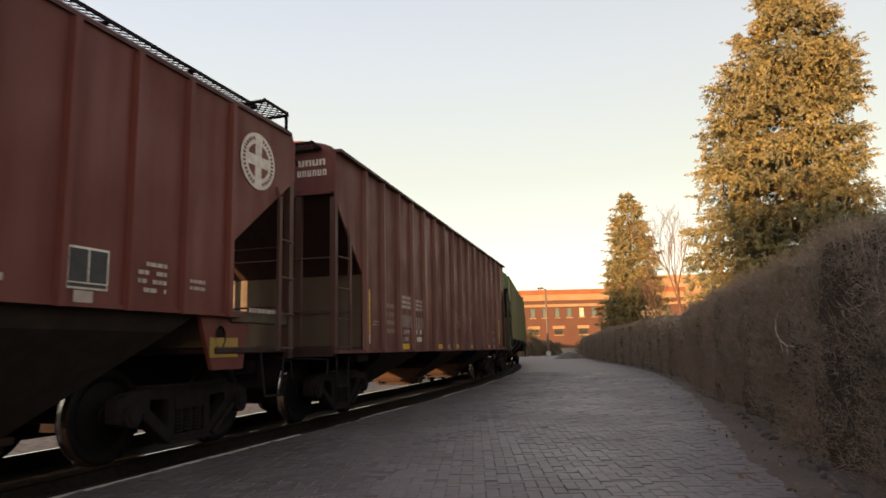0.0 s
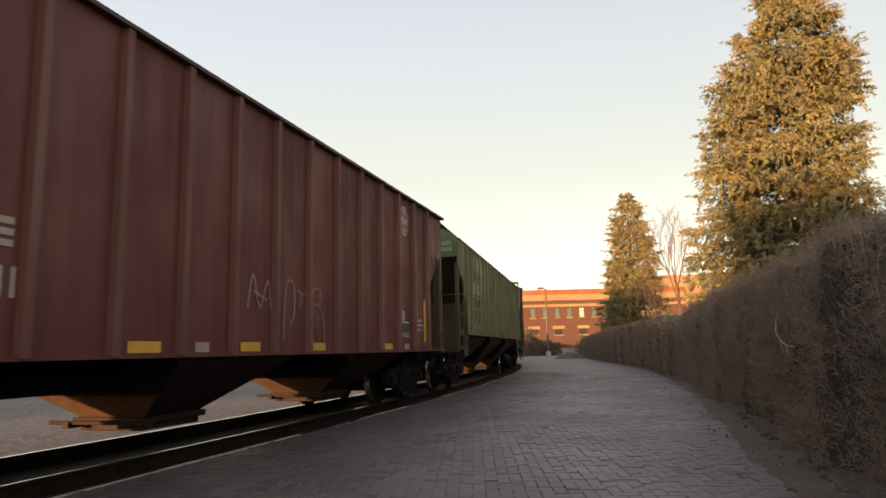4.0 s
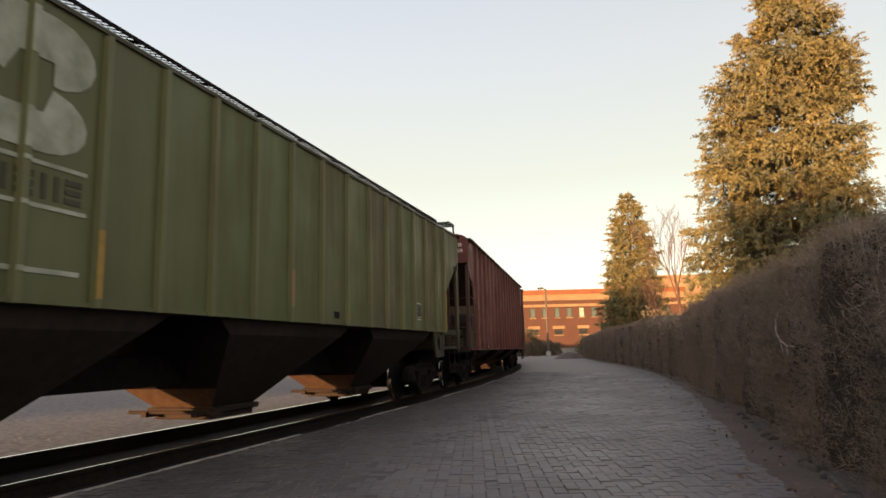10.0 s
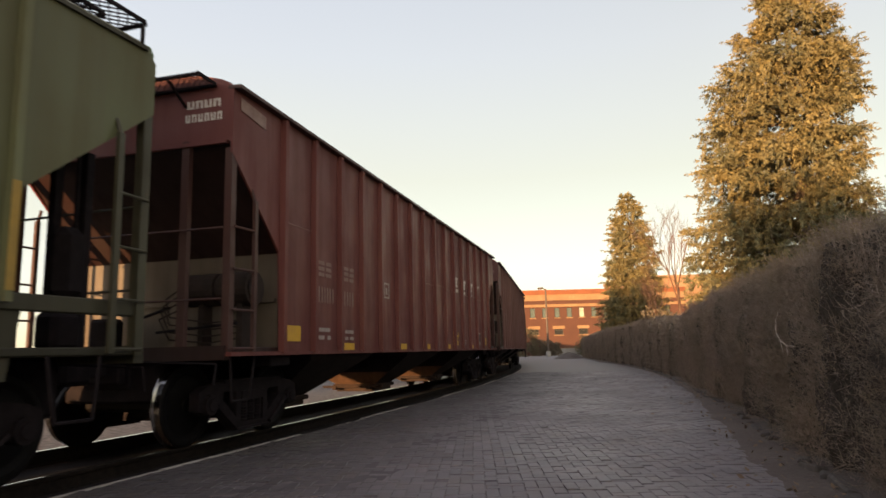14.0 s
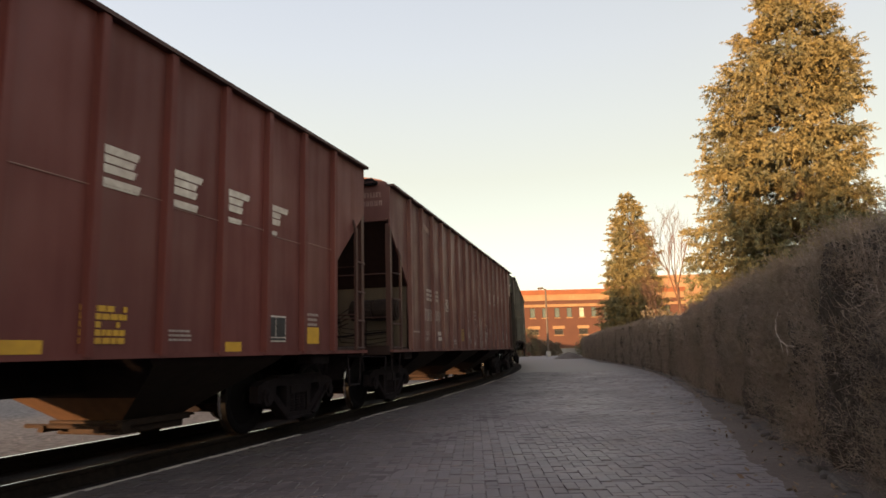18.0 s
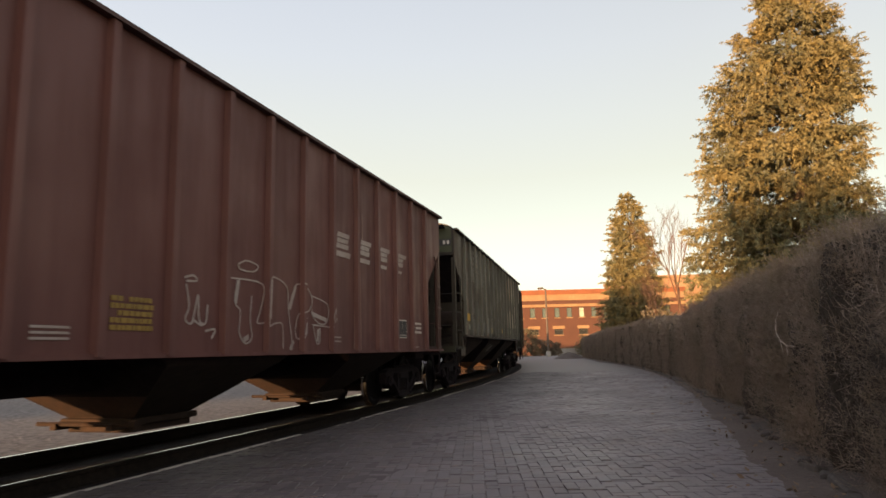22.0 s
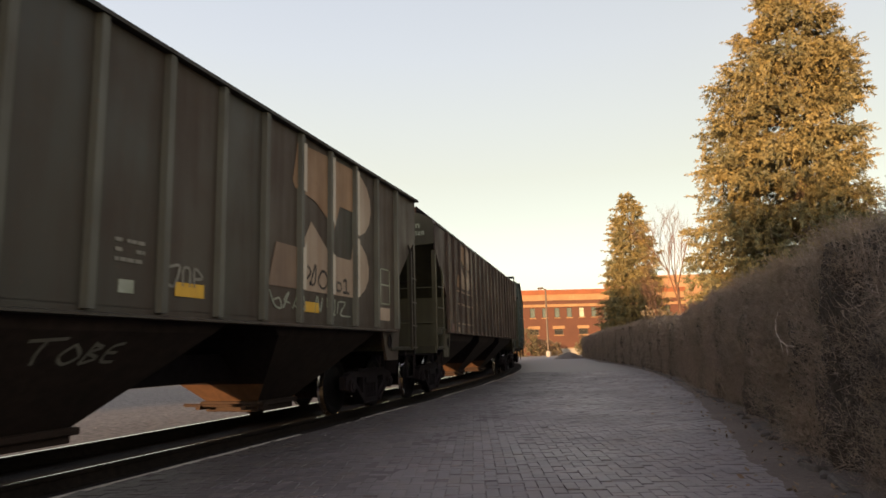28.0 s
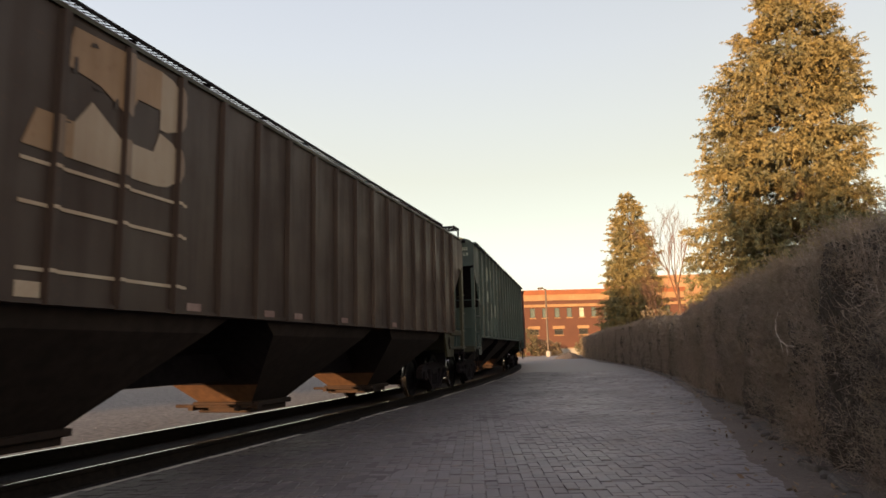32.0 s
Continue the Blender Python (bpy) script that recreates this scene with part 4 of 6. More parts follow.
def glyphs(u, z, kinds, w, h, gap):
    """Stencilled marks of open strokes, so that a row reads as worn lettering: plain strokes, no letters."""
    out, x, s = [], u, min(w, h) * 0.24
    for k in kinds:
        if k == "|":
            out.append(rect(x + w / 2 - s / 2, z, s, h))
        elif k == "o":
            out += [rect(x, z, s * 1.15, h), rect(x + w - s * 1.15, z, s * 1.15, h)]
        elif k == "=":
            out += [rect(x, z, w, s), rect(x, z + h / 2 - s / 2, w, s), rect(x, z + h - s, w, s)]
        elif k == "#":
            out += [rect(x, z, w, h * 0.24), rect(x, z + h * 0.38, w, h * 0.24), rect(x, z + h * 0.76, w, h * 0.24)]
        x += w + gap
    return out


def stroke(pts, w=0.03):
    """A painted line as a chain of flat quads."""
    out = []
    for (a, b), (c, d) in zip(pts, pts[1:]):
        l = math.hypot(c - a, d - b) or 1
        px, pz = -(d - b) / l * w / 2, (c - a) / l * w / 2
        out.append([(a + px, b + pz), (c + px, d + pz), (c - px, d - pz), (a - px, b - pz)])
    return out


def end_marks(car, z1=3.86, z2=3.70, mat=WHITE, y0=-1.38, few=4):
    """Reporting marks on the leading end fascia, as plain bars."""
    m = Mesh()
    for n, z, w, step in ((few, z1, 0.095, 0.115), (6, z2, 0.06, 0.083)):
        for k in range(n):
            y = y0 + (0.02 if n == 4 else 0.0) + k * step + (0.10 if n == 2 else 0.0)
            for bar in ((y, y + w * 0.34), (y + w * 0.62, y + w)):
                m.box(-HALF - 0.004, -HALF, *bar, z - 0.035, z + 0.06)
            m.box(-HALF - 0.004, -HALF, y + w * 0.34, y + w * 0.62, z - 0.035 if k % 2 else z + 0.036, z - 0.012 if k % 2 else z + 0.06)
    tagged(part("end_lettering", m, mat, car, "pale worn reporting marks"), kind="stuff")
# ---- the train ----
def build_train():
    cars = {}
    def red_car(paint, ridge, dust):
        ob = hopper_car("mineral-red three-bay covered hopper car with pressed side posts", paint, "low", None, dust, ridge=ridge)
        rear_tanks(ob)
        return ob
    cars["D"] = tagged(red_car(RED, REDPOST, LIGHTDUST), "mineral-red covered hopper car with yellow strips and white block marks")
    cars["E"] = tagged(red_car(PINKRED, PINKPOST, LIGHTDUST), "dust-faded red covered hopper car with white graffiti outlines")
    cars["B"] = red_car(DEEPRED, PINKPOST, DUSTY)
    for key, lab in (("I", "dull red covered hopper car far back in the train"), ("P1", "dull red covered hopper car ahead in the train"), ("P3", "dull red covered hopper car far ahead")):
        cars[key] = tagged(copy_thing(cars["B"], pose(0, 0, 0)), lab)
    tagged(cars["B"], "mineral-red covered hopper car with round emblem and stencils")
    box = part("brake_box", Mesh().soft(7.30, 7.60, -1.16, -0.95, 1.84, 2.40, 0.06), GRIME, cars["B"], "black brake box by the trailing end")
    part("box_bracket", Mesh().box(7.36, 7.42, -1.10, -1.02, 1.06, 1.88).box(7.50, 7.56, -1.10, -1.02, 1.06, 1.88), GRIME, box)
    for key in "DE":
        brake_gear(cars[key])
    cars["A"] = hopper_car("oxide-red high-sided covered hopper car with round white emblem", RED_H, "high", None, DUSTY, 0.706, 0.08)
    cars["P2"] = tagged(copy_thing(cars["A"], pose(0, 0, 0)), "oxide-red covered hopper car ahead in the train")
    cars["C"] = hopper_car("faded green covered hopper car with large white emblem", GREEN, "high", FRESHGREEN, OLIVE, None, 0.35, GREENPOST, posts=[u for u, _, _ in RIBS_GREEN])
    rear_brake_stand(cars["C"])
    cars["F"] = hopper_car("soot-black green covered hopper car with tan emblem and graffiti", BLACKGREEN, "beam", BROWNBLACK, BROWNBLACK, ridge=GREYPOST, shift=-0.05)
    brake_gear(cars["F"])
    cars["G"] = hopper_car("sooty dark brown covered hopper car with tan emblem", BROWN, "high", OLIVE, OLIVE)
    cars["H"] = hopper_car("teal green covered hopper car with white marks", TEAL, "beam")
    return cars


CENTRES = {"P3": -47.9, "P2": -31.3, "P1": -14.8, "A": 1.66, "B": 18.12, "C": 34.86, "D": 51.63, "E": 67.98, "F": 84.57, "G": 101.17, "H": 117.75, "I": 134.3}
CARS = build_train()


def motions():
    for key, car in CARS.items():
        c = CENTRES[key]
        def place(t):
            d = c - travel(t)
            xa, ya, ta = track(d + TRUCK)
            xb, yb, tb = track(d - TRUCK)
            h = math.atan2(ya - yb, xa - xb)
            return (xa + xb) / 2, (ya + yb) / 2, h, ta + math.pi / 2, tb + math.pi / 2
        times = [0.5 * i for i in range(65)]
        spots = [place(t) for t in times]
        walk(car, [(t, pose(s[0], s[1], 0, 0, 0, math.degrees(s[2]))) for t, s in zip(times, spots)])
        for ob in car.children:
            if not ob.name.startswith("bogie"):
                continue
            back = ob.matrix_basis.translation.x > 0
            walk(ob, [(t, pose(TRUCK if back else -TRUCK, 0, 0, 0, 0, math.degrees((s[3] if back else s[4]) - s[2]))) for t, s in list(zip(times, spots))[::4]])
            for w in ob.children:
                if w.name.startswith("wheelset"):
                    x = w.matrix_basis.translation.x
                    walk(w, [(0.2 * i, pose(x, 0, WHEEL, 0, -math.degrees(travel(0.2 * i) / WHEEL), 0)) for i in range(161)])


# ---- plants ----
def tufts(points, dirs, size, rng, blades=9, spread=0.75, width=0.16, droop=0.25):
    """Sprays of tapering blades: at each point one spray along its direction. One mesh out of arrays."""
    n = len(points)
    P = np.repeat(points, blades, 0)
    D = np.repeat(dirs, blades, 0)
    S = np.repeat(size, blades)[:, None]
    R = rng.normal(size=(n * blades, 3))
    d = D + R * spread * 0.6
    d[:, 2] -= droop * rng.random(n * blades)
    d /= np.linalg.norm(d, axis=1)[:, None]
    base = P + D * (rng.random((n * blades, 1)) * 0.6) * S
    side = np.cross(d, rng.normal(size=d.shape))
    side /= np.linalg.norm(side, axis=1)[:, None] + 1e-9
    L = S * (0.55 + 0.6 * rng.random((n * blades, 1)))
    w = L * width
    mid = base + d * L * 0.5
    v = np.stack([base, mid + side * w, base + d * L, mid - side * w], 1).reshape(-1, 3)
    return v


def fingers(points, dirs, length, rng, blades, leaf, sag=0.22, width=0.15):
    """Branchlets set all round with short needle sprays, sagging towards their tips."""
    n = len(points)
    P, D, S = np.repeat(points, blades, 0), np.repeat(dirs, blades, 0), np.repeat(length, blades)[:, None]
    along = rng.random((n * blades, 1))
    base = P + D * along * S
    base[:, 2] -= (sag * S * along ** 2)[:, 0]
    d = D * 0.75 + rng.normal(size=P.shape) * 0.48
    d[:, 2] -= 0.12
    d /= np.linalg.norm(d, axis=1)[:, None]
    side = np.cross(d, rng.normal(size=d.shape))
    side /= np.linalg.norm(side, axis=1)[:, None] + 1e-9
    L = leaf * (0.7 + 0.6 * rng.random((n * blades, 1))) * (1.1 - 0.35 * along)
    mid = base + d * L * 0.45
    return np.stack([base, mid + side * L * width, base + d * L, mid - side * L * width], 1).reshape(-1, 3)


def quads(name, v):
    me = bpy.data.meshes.new(name)
    n = len(v) // 4
    me.vertices.add(len(v))
    me.vertices.foreach_set("co", v.astype(np.float32).ravel())
    me.loops.add(4 * n)
    me.loops.foreach_set("vertex_index", np.arange(4 * n, dtype=np.int32))
    me.polygons.add(n)
    me.polygons.foreach_set("loop_start", np.arange(0, 4 * n, 4, dtype=np.int32))
    me.update(calc_edges=True)
    return me


def spruce(x, y, height, radius, seed, label, mat, foot=0.6, whorls=46, limbs=11, twig=0.55, blades=36, sub=7, leaf=0.13, ragged=0.5, outline=None, power=0.5, thin=None):
    """A spruce: limbs that sag and turn up at their tips, with needled branchlets that spread and hang from them."""
    rng = np.random.default_rng(seed)
    t = thing("spruce_tree", label, "tree", "spruce trees", at=pose(x, y, -0.06))
    trunk = Mesh()
    for i in range(8):
        trunk.rod((0, 0, height * i / 8), (0, 0, height * (i + 1) / 8), 0.016 * height * (1 - i / 8.2), 9, 0.016 * height * (1 - (i + 1) / 8.2))
    part("trunk", trunk, BARK, t, "grey-brown spruce trunk")
    limb_mesh = Mesh()
    P, D, Z = [], [], []
    step = (height - foot) / whorls
    for k in range(whorls):
        f0 = (k + 0.5) / whorls
        nl = max(4, int(limbs * (0.55 + 0.6 * (1 - f0))))
        a0 = rng.random() * 6.28
        for j in range(nl):
            a = a0 + 6.283 * j / nl + rng.normal() * 0.2
            zz = foot + (height - foot) * f0 + rng.normal() * step * 0.7
            f = min(0.995, max(0.0, (zz - foot) / (height - foot)))
            if thin:        # the crowded side of the tree has shorter, fewer limbs
                lean = min(1.0, max(0.0, 0.5 + 0.75 * math.cos(a - thin[0])))
                if zz < 11.5 and lean > 0.7 and rng.random() < 0.25:
                    continue
                wide_at = float(np.interp(zz, *outline)) * (1 - lean) + float(np.interp(zz, *thin[1])) * lean
            else:
                wide_at = float(np.interp(zz, *outline)) if outline else radius * (1 - f) ** power * (0.90 + 0.10 * min(1, f / 0.12))
            lump = 1 + 0.06 * math.sin(3 * a + zz * 0.9 + seed) + 0.05 * math.sin(2 * a - zz * 1.7)
            L = max(0.18, wide_at * lump * (1 - ragged * rng.random() ** 2.0))
            up = 0.36 * f + 0.09 * rng.normal() - 0.20
            h = np.array([math.cos(a), math.sin(a), 0.0])
            side = np.array([-math.sin(a), math.cos(a), 0.0])
            if L > 0.8:
                limb_mesh.rod((0, 0, zz), tuple(h * L * 0.85 + np.array([0, 0, zz + up * L * 0.85 - 0.07 * L])), 0.010 * L + 0.010, 4, 0.008)
            n = max(3, int(sub * (0.4 + L)))
            for q in range(n):
                r = 0.22 + 0.76 * ((q + rng.random()) / n) ** 0.7
                rise = -0.12 * L * r * r + up * L * r + 0.34 * L * max(0, r - 0.72)
                wide = (1 - r * 0.75) * min(L, 3.2) * 0.30 * rng.normal()
                hang = rng.random() < 0.45
                P.append(h * L * r + side * wide + np.array([0, 0, zz + rise + rng.normal() * 0.05]))
                d = (h * 0.5 + side * 0.35 * rng.normal() + np.array([0, 0, -0.85])) if hang else (h + side * (0.8 * (np.sign(wide) + 0.4 * rng.normal())) + np.array([0, 0, 0.10 + 0.35 * rng.random() * (r > 0.75)]))
                D.append(d / np.linalg.norm(d))
                Z.append(min(twig, 0.45 * L + 0.12) * (0.6 + 0.6 * rng.random()))
    tagged(part("limb_work", limb_mesh, BARK, t), kind="stuff")
    me = quads("crown", fingers(np.array(P), np.array(D), np.array(Z), rng, blades, leaf))
    me.materials.append(mat)
    part("crown", me, mat, t, "gold-green spruce needles in drooping sprays")
    return t


def bare_tree(x, y, height, seed, label, mat, spread=0.5, levels=5, r0=0.11, name="bare_tree", kids=3, group="bare trees", base_split=1):
    """A leafless tree: limbs that fork into finer and finer twigs."""
    rng = random.Random(seed)
    t = thing(name, label, "tree" if "tree" in name else "bush", group, at=pose(x, y, -0.06))
    trunk, crown = Mesh(), Mesh()
    def grow(p, d, l, r, lv):
        q = p + d * l
        (trunk if lv >= levels - 1 else crown).rod(p, q, r, 6 if lv > 2 else 3, r * 0.68)
        if lv == 0:
            return
        for i in range(kids + (1 if lv < 3 else 0)):
            a = Vector((rng.gauss(0, 1), rng.gauss(0, 1), rng.gauss(0.25, 0.6))).normalized()
            nd = (d + a * spread * rng.uniform(0.6, 1.25)).normalized()
            f = rng.uniform(0.45, 1.0)
            grow(p + d * l * f, nd, l * rng.uniform(0.55, 0.82), r * 0.55, lv - 1)
    for b in range(base_split):
        d = Vector((rng.gauss(0, 0.35 if base_split > 1 else 0.03), rng.gauss(0, 0.35 if base_split > 1 else 0.03), 1)).normalized()
        grow(Vector((rng.gauss(0, 0.2) * (base_split > 1), rng.gauss(0, 0.2) * (base_split > 1), 0)), d, height * 0.36, r0, levels)
    part("trunk", trunk, mat, t)
    part("crown", crown, mat, t, "fine leafless twigs")
    return t


def hedge():
    """A long clipped hedge of bare twigs: an uneven inner mass and many thin twigs over it."""
    rng = np.random.default_rng(11)
    h = thing("hedge", "tall clipped hedge of bare grey-brown twigs beside the street", "hedge", kind="stuff")
    def top(s):
        return float(np.interp(s, (5, 12, 20.5, 23, 24.5, 27, 31, 45, 60, 72), (1.90, 1.95, 2.02, 1.80, 1.76, 2.0, 2.20, 2.25, 2.15, 2.0))) + 0.03 * math.sin(s * 0.55) + 0.04 * math.sin(s * 1.7 + 1)
    def face(s, z):
        """Outer face, metres inward from the foot line: lumps a metre wide, hollows, and a rounded top."""
        return (-0.04 + 0.07 * np.sin(s * 1.9 + 0.5 * z) + 0.075 * np.sin(s * 4.3 + 1.4 * z) + 0.05 * np.sin(s * 8.9 - 2.2 * z + 1) * np.sin(z * 3.7 + s)
                + 0.04 * np.sin(z * 6.1 + 3.3 * np.sin(s * 1.3)) + 0.55 * np.maximum(0, z - 1.55) ** 2 + 0.16 * np.exp(-((s - 23.8) / 1.1) ** 2))
    core = Mesh()
    S = np.concatenate([np.arange(1.5, 20, 0.14), np.arange(20, 73, 0.4)])
    prof = [-0.06, 0.15, 0.35, 0.55, 0.75, 0.95, 1.15, 1.35, 1.55, 1.72, 1.88]
    k = len(prof) + 4
    for s in S:
        x, y, t = hedge_line(s)
        T = top(s)
        pts = [(float(face(s, z)) + 0.13 + 0.07 * noise.noise(Vector((s * 1.3, z * 2, 0))), z * T / 2.02) for z in prof] + [(0.6, T - 0.10 + 0.06 * noise.noise(Vector((s * 2, 7, 0)))), (1.2, T - 0.10), (1.55, T - 0.4), (1.6, -0.06)]
        for o, z in pts:
            core.v.append((x + math.cos(t) * o, y + math.sin(t) * o, z))
    for i in range(len(S) - 1):
        for j in range(k - 1):
            a = i * k + j
            core.f.append((a, a + 1, a + k + 1, a + k))
            core.mi.append(0)
    for i in (0, (len(S) - 1) * k):
        core.f.append(tuple(range(i, i + k)))
        core.mi.append(0)
    part("inner_brush", core, HEDGECORE, h, "brushy inside of the hedge, shade painted in dark")
    # twigs
    grid = np.arange(0, 74, 0.1)
    line = np.array([hedge_line(q) for q in grid])
    tops = np.array([top(q) for q in grid])
    def sprays(n, s0, s1, length, thick, seed, up=0.5):
        r = np.random.default_rng(seed)
        s = s0 + (s1 - s0) * r.random(n)
        x, y, t, T = (np.interp(s, grid, a) for a in (line[:, 0], line[:, 1], line[:, 2], tops))
        on_face = r.random(n) < 0.84
        z = np.where(on_face, -0.02 + (T - 0.03) * r.random(n) ** 0.85, T - 0.12)
        zf = z * 2.02 / T
        face_o = face(s, zf)
        o = np.where(on_face, face_o + 0.10 + 0.10 * r.normal(size=n), 0.35 + 0.9 * r.random(n))
        d = np.where(on_face[:, None], np.stack([-0.55 + 0.45 * r.normal(size=n), 0.75 * r.normal(size=n), up + 0.75 * r.normal(size=n)], 1),
                     np.stack([0.5 * r.normal(size=n), 0.5 * r.normal(size=n), np.full(n, 0.9)], 1))
        hollow = np.sin(s * 2.9 + 1.7 * np.sin(z * 3.1)) * np.sin(z * 4.3 + 1.3 * np.sin(s * 2.1)) + 0.6 * np.sin(s * 7.7 + z * 3) * np.sin(z * 9.1 - s * 2.3)
        keep = ~((hollow < -0.30 + 0.5 * np.clip(0.7 - z, 0, 0.7)) & (s < 14) & (r.random(n) < 0.85))
        x, y, t, o, z, d = x[keep], y[keep], t[keep], o[keep], z[keep], d[keep]
        n = len(x)
        unit = lambda v: v / (np.linalg.norm(v, axis=1)[:, None] + 1e-9)
        d = unit(d)
        c, q = np.cos(t), np.sin(t)
        p = np.stack([x + c * o, y + q * o, z], 1)
        L = (length * (0.5 + r.random(n)))[:, None]
        V = []
        for seg in range(2):
            w = np.stack([c * d[:, 0] - q * d[:, 1], q * d[:, 0] + c * d[:, 1], d[:, 2]], 1)
            e = p + w * L * 0.5
            sd = unit(np.cross(w, r.normal(size=(n, 3))))
            th = (thick * (1.0 if seg == 0 else 0.6) * (0.6 + 0.8 * r.random(n)))[:, None]
            for a in (sd, np.cross(sd, w)):
                V.append(np.stack([p - a * th, p + a * th, e + a * th * 0.6, e - a * th * 0.6], 1))
            p = e
            d = unit(d + 0.38 * r.normal(size=(n, 3)))
        return quads("twigs", np.concatenate(V).reshape(-1, 3))
    for n, s0, s1, L, th, sd in ((46000, 2.0, 9.5, 0.095, 0.0022, 1), (70000, 9.0, 20.0, 0.12, 0.0030, 2), (64000, 19.0, 72.0, 0.17, 0.0065, 3), (1500, 3.0, 10.0, 0.17, 0.0036, 4)):
        me = sprays(n, s0, s1, L, th, sd)
        me.materials.append(TWIGS)
        part("twigs", me, TWIGS, h, "tangle of thin bare twigs")
    # upright young shoots over the clipped top
    r = np.random.default_rng(41)
    V = []
    for _ in range(4200):
        s = 3.0 + 24 * r.random() ** 1.5
        x, y, t = hedge_line(s)
        o = 0.05 + 1.2 * r.random()
        p = np.array([x + math.cos(t) * o, y + math.sin(t) * o, top(s) - 0.25 + 0.10 * r.random() - 0.15 * (o < 0.3)])
        d = np.array([0.16 * r.normal(), 0.16 * r.normal(), 1.0])
        L = 0.18 + 0.22 * r.random()
        sd = np.cross(d, r.normal(size=3))
        sd *= 0.0028 / (np.linalg.norm(sd) + 1e-9) * (1 + s / 18)
        e = p + d * L
        V += [p - sd, p + sd, e + sd * 0.4, e - sd * 0.4]
    me = quads("shoots", np.array(V))
    me.materials.append(TWIGS)
    part("shoots", me, TWIGS, h, "thin upright shoots over the clipped top")
    # one pale dead branch that hangs before the brush, forked at its lower end
    pale = Mesh()
    def spot(s, o, z):
        x, y, t = hedge_line(s)
        return (x + math.cos(t) * o, y + math.sin(t) * o, z)
    run = [spot(9.30, -0.10, 1.34), spot(9.26, -0.15, 1.22), spot(9.18, -0.17, 1.10), spot(9.02, -0.17, 1.02), spot(8.85, -0.15, 0.97), spot(8.70, -0.10, 0.96)]
    for a, b in zip(run, run[1:]):
        pale.rod(a, b, 0.0055, 5, 0.0045)
    pale.rod(run[3], spot(8.98, -0.16, 0.90), 0.004, 4, 0.002).rod(run[4], spot(8.72, -0.17, 0.88), 0.004, 4, 0.002).rod(run[2], spot(9.05, -0.20, 1.14), 0.004, 4, 0.002)
    part("dead_branch", pale, PALETWIG, h, "pale bare dead branch")
    # stems at the foot
    st = Mesh()
    for s in np.arange(3.0, 40, 0.33):
        s += rng.normal() * 0.06
        x, y, t = hedge_line(s)
        o = 0.26 + 0.06 * rng.normal()
        x, y = x + math.cos(t) * o, y + math.sin(t) * o
        st.rod((x, y, -0.08), (x + 0.06 * rng.normal(), y + 0.06 * rng.normal(), 0.35), 0.013, 5, 0.008)
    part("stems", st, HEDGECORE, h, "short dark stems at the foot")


def dead_leaves():
    """Litter of dead leaves along the foot of the hedge."""
    r = np.random.default_rng(31)
    V = []
    for _ in range(900):
        s = 2.5 + 36 * r.random() ** 1.6
        x, y, t = hedge_line(s)
        o = -0.10 - 0.42 * abs(r.normal()) if r.random() < 0.8 else 0.2 * r.random()
        x, y = x + math.cos(t) * o, y + math.sin(t) * o
        a = r.random() * 6.28
        q = 0.012 + 0.022 * r.random()
        d = np.array([math.cos(a), math.sin(a), 0.5 * r.normal()]) * q
        e = np.array([-math.sin(a), math.cos(a), 0.4 * r.normal()]) * q * 0.6
        c = np.array([x, y, -0.028 + 0.012 * r.random()])
        V += [c - d, c - e, c + d, c + e]
    me = quads("leaf_litter", np.array(V))
    me.materials.append(DEADLEAF)
    tagged(new("leaf_litter", me), "scattered brown dead leaves along the hedge foot", "leaves", kind="stuff")


